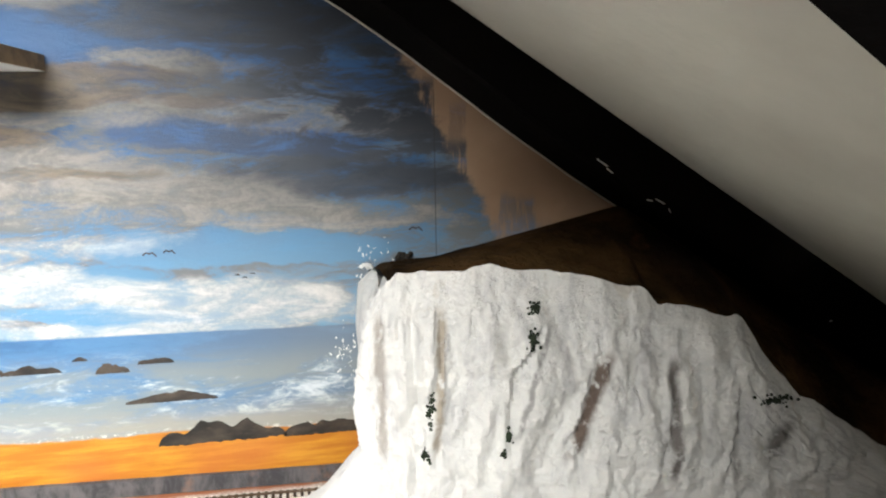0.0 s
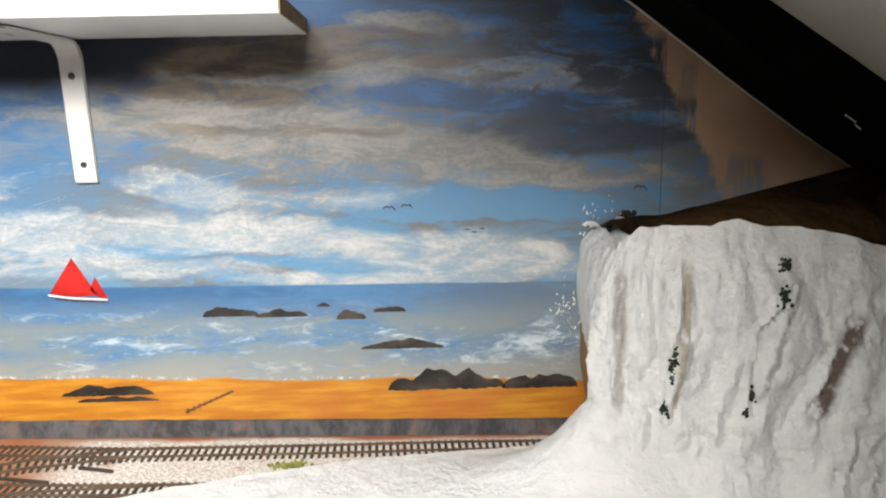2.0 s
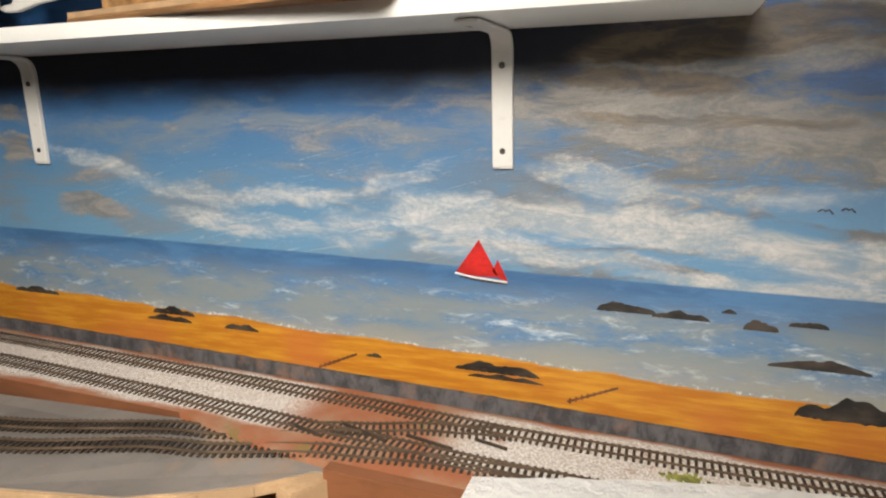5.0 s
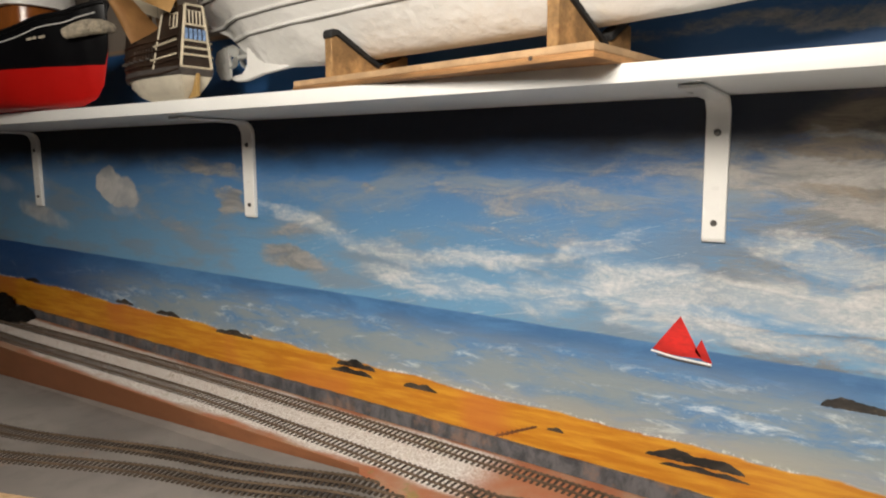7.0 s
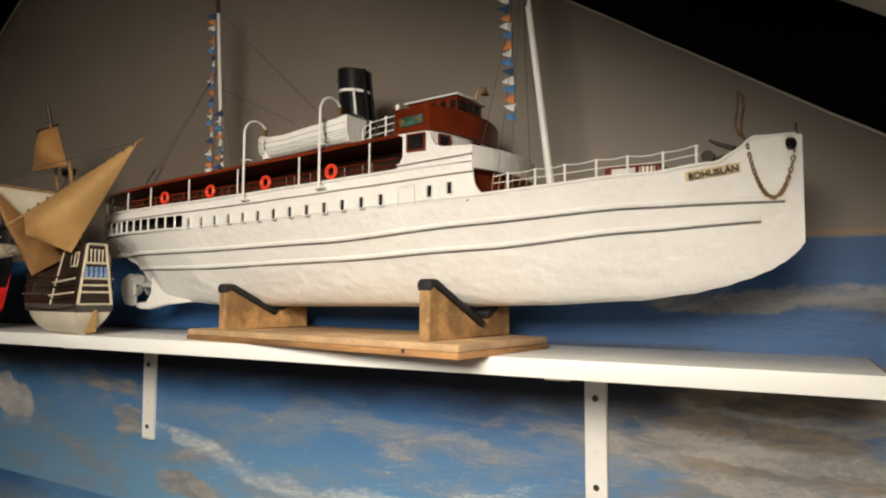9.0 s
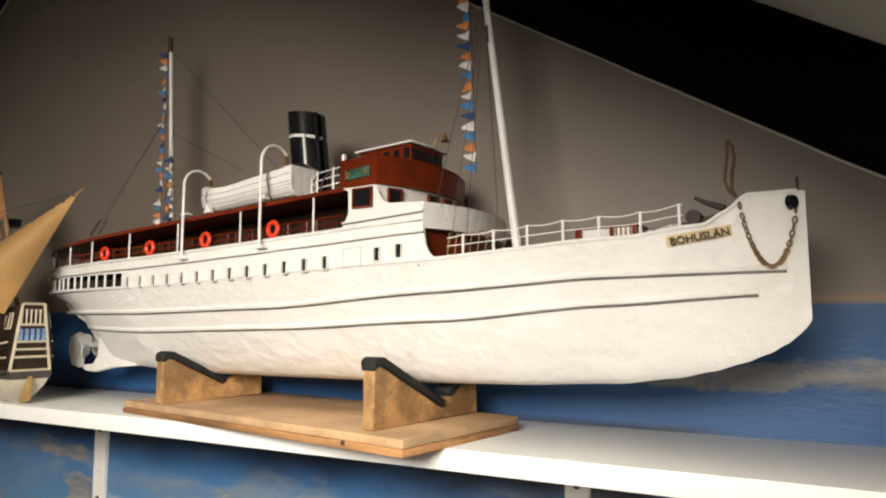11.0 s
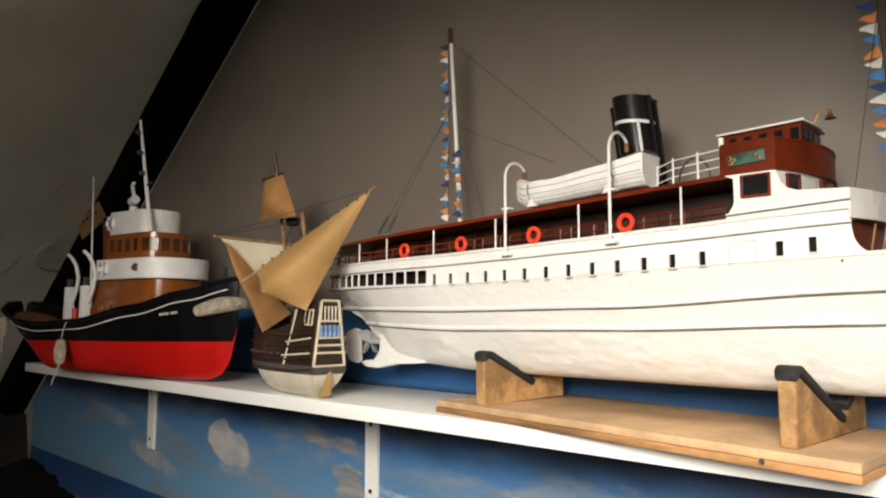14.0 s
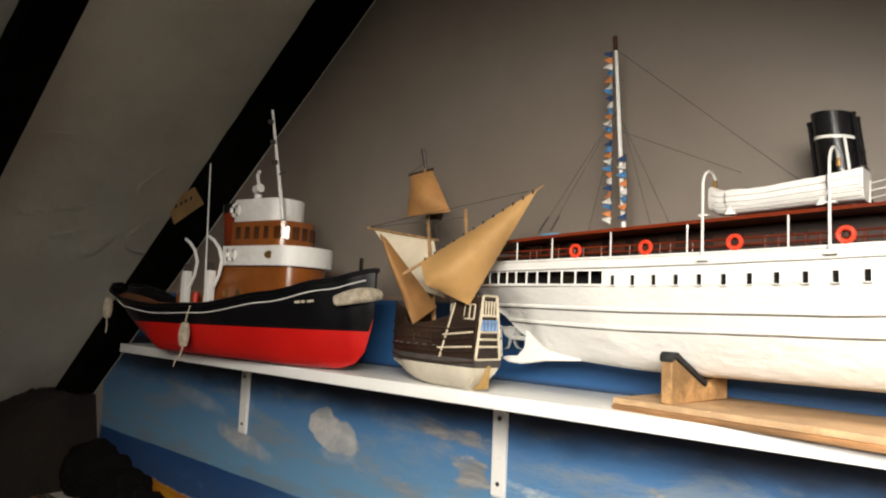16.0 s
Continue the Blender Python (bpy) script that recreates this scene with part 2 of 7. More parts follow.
    right = k.math("MULTIPLY", k.ramp(x, -0.62, -0.36), k.ramp(z, 1.485, 1.455))
    c = k.mix(k.math("MULTIPLY", right, k.ramp(k.math("ADD", streak, k.math("MULTIPLY", swirl, 0.9)), 0.36, 0.62)), c, (0.145, 0.155, 0.165))
    gap = blobs([(-0.08, 1.393, 0.12, 0.016, -4, 1.0), (-0.09, 1.283, 0.14, 0.016, -3, 1.0), (-0.22, 1.475, 0.04, 0.02, 0, 0.9), (-0.42, 1.245, 0.10, 0.006, 0, 0.8), (-0.24, 1.222, 0.10, 0.007, -6, 1.0)], 1.4)
    c = k.mix(k.math("MULTIPLY", k.ramp(k.math("ADD", gap, broken), 0.25, 0.7), 0.85), c, k.mix(k.ramp(z, 1.25, 1.38), (0.115, 0.265, 0.44), (0.032, 0.090, 0.23)))
    c = k.mix(k.ramp(z, 1.455, 1.475), c, (0.022, 0.095, 0.25))
    cream = k.mix(k.ramp(k.math("ADD", k.math("MULTIPLY", grit, 0.4), broken), -0.14, 0.16), (0.165, 0.162, 0.155), (0.31, 0.292, 0.268))
    c = paint(c, blobs(GREY_CLOUDS, 1.8), cream, 0.8, 0.95)
    white = k.mix(k.ramp(k.math("ADD", k.math("MULTIPLY", grit, 0.55), k.math("ADD", broken, k.math("MULTIPLY", swirl, 0.5))), -0.14, 0.24), (0.33, 0.38, 0.42), (0.62, 0.61, 0.585))
    c = paint(c, blobs(WHITE_CLOUDS, 2.4), white, 0.55, 0.95, 0.8)
    jag = k.math("MULTIPLY", k.math("SUBTRACT", k.noise(p, 26, 5, 0.66), 0.5), 1.7)
    soft_n = k.noise(k.stretch(p, (1, 1, 1.4)), 22, 4, 0.55, 0.6)
    for cx, cz, rx, rz, deg, amount, hard in ((-1.418, 1.352, 0.062, 0.032, -14, 0.95, 0.30), (-1.445, 1.366, 0.036, 0.022, 20, 0.95, 0.30), (-1.405, 1.318, 0.050, 0.014, 0, 0.35, 0.8), (-1.655, 1.302, 0.105, 0.021, -12, 0.70, 0.9), (-1.80, 1.36, 0.10, 0.020, -10, 0.35, 1.0)):
        ca, sa = math.cos(radians(deg)), math.sin(radians(deg))
        dx, dz = k.math("SUBTRACT", x, cx), k.math("SUBTRACT", z, cz)
        u = k.math("ADD", k.math("MULTIPLY", dx, ca / rx), k.math("MULTIPLY", dz, sa / rx))
        w = k.math("ADD", k.math("MULTIPLY", dx, -sa / rz), k.math("MULTIPLY", dz, ca / rz))
        d = k.math("ADD", k.math("ADD", k.math("MULTIPLY", u, u), k.math("MULTIPLY", w, w)), jag)
        c = k.mix(k.math("MULTIPLY", k.ramp(d, 1.0, 1.0 - hard), amount), c, k.mix(k.ramp(soft_n, 0.35, 0.65), (0.30, 0.31, 0.32), (0.47, 0.46, 0.44)))
    c = paint(c, blobs([r for r in DARK_CLOUDS if r[6] == 0], 1.6), k.mix(k.ramp(streak, 0.4, 0.6), (0.060, 0.042, 0.027), (0.15, 0.105, 0.062)), 0.9, 0.75)
    c = paint(c, blobs([r for r in DARK_CLOUDS if r[6] == 1], 1.6), k.mix(k.ramp(streak, 0.4, 0.6), (0.016, 0.024, 0.042), (0.050, 0.062, 0.085)), 0.5, 0.9)
    strokes = k.noise(k.stretch(turned, (0.5, 1, 9)), 26, 5, 0.6, 1.6)
    c = k.mix(k.math("MULTIPLY", k.math("MULTIPLY", k.ramp(k.math("ADD", strokes, k.math("MULTIPLY", grit, 0.6)), 0.60, 0.70), k.math("MULTIPLY", k.math("MULTIPLY", k.ramp(x, -1.15, -0.85), k.ramp(x, -0.15, -0.3)), k.ramp(z, 1.37, 1.30))), 0.28), c, (0.60, 0.60, 0.58))
    # dark paint towards the right rafter, with the shade there mixed into it
    gloom_shade = k.math("MULTIPLY", k.ramp(x, -0.30, 0.03), k.ramp(z, 1.28, 1.42))
    c = k.mix(k.math("MULTIPLY", gloom_shade, k.ramp(k.math("ADD", streak, swirl), 0.30, 0.55)), c, (0.022, 0.030, 0.048))
    # navy storm paint below the shelf, deepened to include the shelf's shadow
    storm_shade = k.math("MULTIPLY", k.ramp(zw, 1.375, 1.425), k.ramp(k.math("ADD", xw, k.math("MULTIPLY", z, -1.0)), -1.80, -1.86))
    c = k.mix(k.math("MULTIPLY", storm_shade, k.ramp(z, 1.475, 1.465)), c, (0.014, 0.020, 0.036))
    # sea
    sea = k.mix(k.ramp(k.math("ADD", up, wob), -0.004, -0.05), (0.040, 0.120, 0.26), (0.205, 0.245, 0.262))
    wide = k.noise(k.stretch(p, (1, 1, 4)), 7, 7, 0.66, 0.6)
    sea = k.mix(k.math("MULTIPLY", k.ramp(k.math("ADD", wide, k.math("MULTIPLY", broken, 0.5)), 0.40, 0.66), 0.95), sea, (0.070, 0.185, 0.36))
    fleck = k.ramp(k.noise(k.stretch(p, (1, 1, 4.5)), 75, 5, 0.6, 0.4), 0.64, 0.74)
    sea = k.mix(k.math("MULTIPLY", k.ramp(x, -0.25, 0.05), 0.6), sea, (0.19, 0.21, 0.215))
    foam = k.noise(k.stretch(p, (1, 1, 3.2)), 20, 9, 0.74, 0.5)
    near = k.ramp(up, -0.010, -0.05)
    sea = k.mix(k.math("MULTIPLY", k.math("MULTIPLY", k.ramp(k.math("ADD", foam, k.math("MULTIPLY", k.math("SUBTRACT", wide, 0.5), 0.6)), 0.52, 0.74), near), 0.92), sea, (0.60, 0.65, 0.67))
    sea = k.mix(k.math("MULTIPLY", k.math("MULTIPLY", fleck, near), k.ramp(wide, 0.40, 0.56)), sea, (0.56, 0.60, 0.62))
    sea = k.mix(k.math("MULTIPLY", k.ramp(k.math("ADD", x, k.math("MULTIPLY", wob, 8.0)), -1.25, -1.7), 0.9), sea, (0.012, 0.052, 0.165))
    sea = k.mix(k.math("MULTIPLY", k.ramp(up, -0.07, -0.1), 0.7), sea, (0.32, 0.30, 0.25))
    c = k.mix(k.ramp(k.math("ADD", up, k.math("MULTIPLY", wob, 0.22)), 0.0012, -0.0012), c, sea)
    # beach, with a foam line at its edge
    sand_z = k.math("ADD", k.math("MULTIPLY", x, -0.048), 1.086)
    over = k.math("ADD", k.math("SUBTRACT", z, sand_z), k.math("ADD", wob, k.math("MULTIPLY", k.math("SUBTRACT", foam, 0.5), 0.008)))
    c = k.mix(k.math("MULTIPLY", k.ramp(over, 0.0055, 0.001), k.math("MULTIPLY", k.ramp(stipple, 0.50, 0.62), k.ramp(k.noise(p, 14, 3), 0.35, 0.55))), c, (0.70, 0.68, 0.63))
    sand = k.mix(k.ramp(k.noise(k.stretch(p, (1, 1, 9)), 12, 6, 0.6), 0.38, 0.66), (0.40, 0.140, 0.006), (0.55, 0.255, 0.020))
    sand = k.mix(k.math("MULTIPLY", k.ramp(k.noise(p, 4.5, 2), 0.52, 0.62), 0.7), sand, (0.44, 0.130, 0.022))
    c = k.mix(k.ramp(over, 0.0012, -0.0012), c, sand)
    # bare plaster beyond the ragged brush edge, with thin strips brushed out over it
    ragged = k.math("MULTIPLY", k.math("SUBTRACT", k.noise(k.stretch(p, (0.7, 1, 1)), 26, 4, 0.6), 0.5), 0.07)
    edge = k.math("ADD", k.math("ADD", x, k.math("MULTIPLY", z, 0.55)), ragged)
    plaster = k.mix(k.ramp(k.noise(p, 12, 4), 0.4, 0.7), (0.36, 0.23, 0.145), (0.42, 0.28, 0.185))
    thin = k.noise(k.stretch(p, (3.0, 1, 0.5)), 60, 5, 0.7)
    bare = k.math("MULTIPLY", k.ramp(edge, 0.872, 0.884), k.ramp(x, 0.030, 0.042))
    for x0, x1, z0, z1, amount in ((0.060, 0.106, 1.24, 1.452, 0.95), (0.104, 0.141, 1.24, 1.392, 0.85), (0.118, 0.139, 1.30, 1.425, 0.35), (0.139, 0.175, 1.24, 1.305, 0.60), (0.172, 0.216, 1.27, 1.330, 0.62), (0.200, 0.235, 1.25, 1.300, 0.35)):
        wx, wz = k.math("ADD", x, k.math("MULTIPLY", ragged, 0.16)), k.math("ADD", z, k.math("MULTIPLY", ragged, 0.35))
        f = k.math("MULTIPLY", k.math("MULTIPLY", k.ramp(wx, x0, x0 + 0.003), k.ramp(wx, x1, x1 - 0.004)), k.math("MULTIPLY", k.ramp(wz, z0, z0 + 0.01), k.ramp(wz, z1, z1 - 0.016)))
        bare = k.math("MULTIPLY", bare, k.math("SUBTRACT", 1.0, k.math("MULTIPLY", k.math("MULTIPLY", f, amount), k.ramp(thin, 0.30, 0.55))))
    c = k.mix(bare, c, plaster)
    seam = k.ramp(k.math("ABSOLUTE", k.math("SUBTRACT", x, 0.1045)), 0.0010, 0.0004)
    c = k.mix(k.math("MULTIPLY", k.math("MULTIPLY", seam, k.ramp(z, 1.45, 1.42)), k.math("MULTIPLY", k.ramp(z, 1.25, 1.26), 0.6)), c, (0.03, 0.03, 0.035))
    wallc = k.mix(k.ramp(k.noise(p, 5, 4), 0.35, 0.7), (0.200, 0.167, 0.137), (0.230, 0.193, 0.160))
    wallc = k.mix(k.math("MULTIPLY", k.ramp(k.math("ABSOLUTE", k.math("SUBTRACT", z, 1.571)), 0.004, 0.0), 0.6), wallc, (0.36, 0.22, 0.12))
    c = k.mix(k.ramp(k.math("ADD", z, k.math("MULTIPLY", wob, 0.3)), 1.565, 1.568), c, wallc)
    c = k.mix(k.ramp(k.math("ADD", x, k.math("MULTIPLY", wob, 2.0)), -2.19, -2.21), c, (0.36, 0.31, 0.25))
    k.bump(k.math("ADD", k.math("MULTIPLY", stipple, 0.6), k.math("MULTIPLY", k.math("MULTIPLY", streak, 2.0), k.ramp(z, 1.57, 1.56))), 0.4, 0.0014)
    return k.done(c, 0.5)


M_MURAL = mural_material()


def ceiling_material():
    """Hand-trowelled plaster with sparse curved ridges."""
    k = Net("ceiling_plaster")
    p = k.world()
    c = k.mix(k.ramp(k.noise(p, 5, 4), 0.35, 0.7), (0.50, 0.47, 0.40), (0.60, 0.57, 0.49))
    warp = k.n("ShaderNodeMixRGB")
    k.put(warp.inputs[0], 0.06)
    k.put(warp.inputs[1], p)
    wn = k.n("ShaderNodeTexNoise")
    k.put(wn.inputs["Vector"], p)
    wn.inputs["Scale"].default_value = 7
    k.put(warp.inputs[2], wn.outputs["Color"])
    csep = k.n("ShaderNodeSeparateXYZ")
    k.put(csep.inputs[0], p)
    ridge = None
    for scale, r in ((4.6, 0.42), (3.4, 0.36)):
        cell = k.n("ShaderNodeTexVoronoi")
        k.put(cell.inputs["Vector"], warp.outputs[0])
        cell.inputs["Scale"].default_value = scale
        d = k.math("SUBTRACT", cell.outputs["Distance"], r)
        one = k.math("MULTIPLY", k.ramp(d, -0.10, 0.0), k.ramp(d, 0.018, 0.0))
        one = k.math("MULTIPLY", one, k.ramp(k.noise(p, 6 + scale, 3), 0.44, 0.60))
        ridge = one if ridge is None else k.math("MAXIMUM", ridge, one)
    k.bump(k.math("ADD", k.math("MULTIPLY", k.noise(p, 40, 5), 0.5), k.math("MULTIPLY", k.math("MULTIPLY", ridge, 0.8), k.ramp(csep.outputs[0], -0.9, -1.3))), 0.7, 0.006)
    return k.done(c, 0.6)


M_CEIL = ceiling_material()
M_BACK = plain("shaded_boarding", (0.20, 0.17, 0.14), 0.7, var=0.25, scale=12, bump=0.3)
M_BEAM = plain("black_beam", (0.0035, 0.0028, 0.0024), 0.8, var=0.4, scale=30, bump=0.4, dist=0.002, spec=0.04)
M_MELAMINE = plain("white_melamine", (0.80, 0.80, 0.78), 0.42, var=0.03, scale=20, bump=0.02)
M_CHIP = plain("raw_chipboard", (0.36, 0.24, 0.13), 0.8, var=0.4, scale=120, bump=0.5, dist=0.001)
M_METALWHITE = plain("white_enamel", (0.78, 0.77, 0.74), 0.3, var=0.05, scale=40, bump=0.03)
M_SCREW = plain("screw_steel", (0.16, 0.15, 0.14), 0.35, 0.9, var=0.3, scale=300)


def chalk_material():
    """White plaster with grey washes and brown streaks running down the face."""
    k = Net("chalk_plaster")
    p = k.world()
    sep = k.n("ShaderNodeSeparateXYZ")
    k.put(sep.inputs[0], p)
    x, y, z = sep.outputs
    fine, mid = k.noise(p, 220, 6, 0.7), k.noise(p, 60, 6, 0.65)
    tall = k.noise(k.stretch(p, (1, 1, 0.22)), 38, 6, 0.62, 0.5)
    c = k.mix(k.ramp(mid, 0.35, 0.65), (0.80, 0.80, 0.79), (0.86, 0.85, 0.83))
    face = k.ramp(z, 1.055, 1.085)
    c = k.mix(k.math("MULTIPLY", k.math("MULTIPLY", k.ramp(tall, 0.50, 0.66), face), 0.52), c, (0.52, 0.52, 0.54))
    c = k.mix(k.math("MULTIPLY", k.math("MULTIPLY", k.ramp(tall, 0.40, 0.30), face), 0.30), c, (0.50, 0.42, 0.32))
    xs = k.math("ADD", x, k.math("MULTIPLY", k.math("SUBTRACT", k.noise(p, 30, 5, 0.65), 0.5), 0.016))
    for x0, slant, z0, z1, w, col, amt in ((0.205, 0.36, 1.085, 1.20, 0.0060, (0.15, 0.11, 0.09), 0.85), (0.303, 0.02, 1.05, 1.19, 0.0050, (0.24, 0.22, 0.21), 0.7), (0.075, 0.05, 1.10, 1.25, 0.0040, (0.36, 0.30, 0.22), 0.55), (0.142, 0.30, 1.11, 1.23, 0.0030, (0.34, 0.33, 0.33), 0.6), (0.370, 0.02, 1.04, 1.14, 0.0040, (0.30, 0.29, 0.28), 0.6), (0.415, 0.25, 1.06, 1.12, 0.010, (0.16, 0.15, 0.14), 0.6), (0.030, 0.0, 1.09, 1.24, 0.004, (0.40, 0.36, 0.32), 0.5)):
        line = k.math("ABSOLUTE", k.math("SUBTRACT", xs, k.math("ADD", x0 - slant * 1.10, k.math("MULTIPLY", z, slant))))
        f = k.math("MULTIPLY", k.ramp(line, w * 1.5, w * 0.3), k.math("MULTIPLY", k.ramp(z, z0, z0 + 0.02), k.ramp(z, z1, z1 - 0.02)))
        c = k.mix(k.math("MULTIPLY", k.math("MULTIPLY", f, k.ramp(mid, 0.32, 0.50)), min(1.0, amt * 1.5)), c, col)
    c = k.mix(k.math("MULTIPLY", k.math("MULTIPLY", k.ramp(fine, 0.66, 0.74), face), 0.4), c, (0.34, 0.33, 0.30))
    k.bump(k.math("ADD", fine, k.math("MULTIPLY", mid, 2.5)), 0.75, 0.004)
    return k.done(c, 0.8)


M_PLASTER = chalk_material()
M_HILL = plain("brown_hillside", (0.050, 0.028, 0.010), 0.9, var=0.75, scale=26, bump=1.0, dist=0.005, stain=(0.085, 0.038, 0.016), spec=0.06)
M_BOARD = plain("baseboard_paint", (0.50, 0.27, 0.16), 0.75, var=0.25, scale=22, bump=0.3, stain=(0.62, 0.52, 0.42))
M_BROWN = plain("red_brown_board", (0.20, 0.075, 0.03), 0.6, var=0.35, scale=26, bump=0.3, stretch=(0.3, 1, 1))
M_FLOOR = plain("dark_floor", (0.05, 0.04, 0.035), 0.7, var=0.3, scale=10)
M_HULL = plain("white_hull_paint", (0.83, 0.815, 0.785), 0.40, var=0.05, scale=26, bump=0.9, dist=0.0018, stain=(0.74, 0.69, 0.60))
M_PLY = plain("plywood_face", (0.53, 0.345, 0.190), 0.72, var=0.22, scale=60, bump=0.5, dist=0.0008, stain=(0.38, 0.215, 0.095))
M_FOAM = plain("black_foam", (0.015, 0.015, 0.016), 0.8, var=0.3, scale=200, bump=0.5)
M_BLACK = plain("black_gloss", (0.008, 0.008, 0.009), 0.22, var=0.2, scale=40, bump=0.05)
M_MAHOG = plain("mahogany", (0.165, 0.023, 0.006), 0.32, var=0.45, scale=40, bump=0.1, stretch=(0.2, 1, 1), spec=0.18)

# ---- structure ----
RIDGE_X = (3.249 - 1.502) / -(SLOPE_L + SLOPE_R)
RIDGE_Z = 1.502 - SLOPE_R * RIDGE_X
XR, XL, BACK = 1.15, -2.75, -1.6


def roof_z(x):
    """Underside of the rafters."""
    return 1.502 - SLOPE_R * x if x > RIDGE_X else 3.249 + SLOPE_L * x


RAFT = 0.078
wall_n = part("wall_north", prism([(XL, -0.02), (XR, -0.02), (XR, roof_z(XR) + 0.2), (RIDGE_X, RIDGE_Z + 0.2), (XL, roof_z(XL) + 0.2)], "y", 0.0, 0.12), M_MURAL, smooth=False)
tagged(wall_n, "gable wall with a hand-painted seaside mural and bare plaster above", "wall", kind="structure")
# end wall, knee walls and floor are out of view, added to close the room
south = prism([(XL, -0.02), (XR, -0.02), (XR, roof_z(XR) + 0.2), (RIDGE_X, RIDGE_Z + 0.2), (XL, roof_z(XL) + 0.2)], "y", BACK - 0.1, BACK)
tagged(part("wall_south", south, M_BACK, smooth=False), "unseen end wall added to close the attic", "wall", kind="structure")
tagged(part("wall_east", box(XR, XR + 0.1, BACK, 0, -0.02, 2.4), M_BACK, smooth=False), "unseen low knee wall added to close the attic", "wall", kind="structure")
tagged(part("wall_west", box(XL - 0.1, XL, BACK, 0, -0.02, 2.4), M_BACK, smooth=False), "unseen low knee wall added to close the attic", "wall", kind="structure")
tagged(part("floor", box(XL, XR, BACK, 0, -0.12, -0.02), M_FLOOR, smooth=False), "dark floor of the attic room", "floor", kind="structure")


def slope_panel(xa, xb, y0, y1):
    n = 30
    lo = [(xa + (xb - xa) * i / n, roof_z(xa + (xb - xa) * i / n) + RAFT) for i in range(n + 1)]
    return prism(lo + [(x, z + 0.03) for x, z in lo[::-1]], "y", y0, y1)


bm = slope_panel(RIDGE_X + 0.001, SKY_X0, BACK, 0)
for xa, xb, ya, yb in ((SKY_X1, XR, BACK, 0), (SKY_X0, SKY_X1, SKY_Y1, 0), (SKY_X0, SKY_X1, BACK, SKY_Y0)):
    join(bm, slope_panel(xa, xb, ya, yb))
tagged(part("ceiling_east", bm, M_CEIL, smooth=False), "sloping white plastered attic ceiling with a roof light", "ceiling", kind="structure")
tagged(part("ceiling_west", slope_panel(XL, RIDGE_X - 0.001, BACK, 0), M_CEIL, smooth=False), "sloping white plastered attic ceiling", "ceiling", kind="structure")


def roof_light():
    """A framed pane over the opening in the slope."""
    w = thing("window_1", "white framed roof light in the sloping ceiling", "window", pose(SKY_MID[0], SKY_MID[1], SKY_Z, 0, PITCH, 0), kind="structure")
    hx, hy = (SKY_X1 - SKY_X0) / 2 / math.cos(radians(PITCH)), (SKY_Y1 - SKY_Y0) / 2
    for x0, x1, y0, y1 in ((-hx, hx, -hy, -hy + 0.03), (-hx, hx, hy - 0.03, hy), (-hx, -hx + 0.03, -hy + 0.03, hy - 0.03), (hx - 0.03, hx, -hy + 0.03, hy - 0.03)):
        part("window_frame", box(x0, x1, y0, y1, 0.020, 0.060, 0.002), M_METALWHITE, w)
    k = Net("window_glass")
    k.b.inputs["Transmission Weight"].default_value = 1.0
    glass = part("pane", box(-hx + 0.03, hx - 0.03, -hy + 0.03, hy - 0.03, 0.038, 0.042), k.done((0.95, 0.97, 0.97), 0.02), w, smooth=False)
    glass.visible_shadow = False


roof_light()


def rafter(side, y0, y1):
    xa, xb = (RIDGE_X, XR) if side > 0 else (XL, RIDGE_X)
    b = bmesh.new()
    n = 60
    rows = []
    for i in range(n + 1):
        x = xa + (xb - xa) * i / n
        zb = (1.502 - SLOPE_R * x) if side > 0 else (3.249 + SLOPE_L * x)
        if side > 0 and y1 > -0.1:
            zb += 0.018 * math.exp(-((x - 0.02) / 0.15) ** 2)
        w = 0.0022 * fbm(x * 14, y0 * 5)
        e = 0.0015 * fbm(x * 22, y0 * 3 + 7)
        rows.append([b.verts.new(q) for q in ((x, y0 + e, zb + w + 0.018), (x, y0 + 0.004 + e, zb + w + 0.014), (x, y1, zb + w * 0.4), (x, y1, zb + RAFT + 0.004), (x, y0 + e, zb + RAFT + 0.004))])
    for a, c in zip(rows, rows[1:]):
        for k in range(5):
            b.faces.new((a[k], a[(k + 1) % 5], c[(k + 1) % 5], c[k]))
    b.faces.new(rows[0]), b.faces.new(rows[-1])
    return tagged(part("rafter", b, M_BEAM, smooth=False), "black-painted timber rafter below the sloping ceiling", "beam", "rafters", "structure")


for y in (0.0, -0.39):
    rafter(-1, y - 0.055, y - 0.001)
for y in (0.0, -0.515):
    rafter(1, y - 0.058, y - 0.001)

for xa, xb in ((XL, RIDGE_X), (RIDGE_X, XR)):
    pts = [(xa + (xb - xa) * i / 80, -0.0020, roof_z(xa + (xb - xa) * i / 80) + (0.018 * math.exp(-((xa + (xb - xa) * i / 80 - 0.02) / 0.15) ** 2) if xa == RIDGE_X else 0.0) - 0.0012 + 0.0010 * fbm(i * 0.7, xa)) for i in range(81)]
    tagged(part("trim", tube(pts, 0.0011, 6), M_CEIL), "thin bead of pale filler along the black rafter", "filler bead", kind="structure")
# flakes of white paint on the black rafter
M_FLECK = plain("white_fleck", (0.75, 0.73, 0.68), 0.7, var=0.1, scale=200)
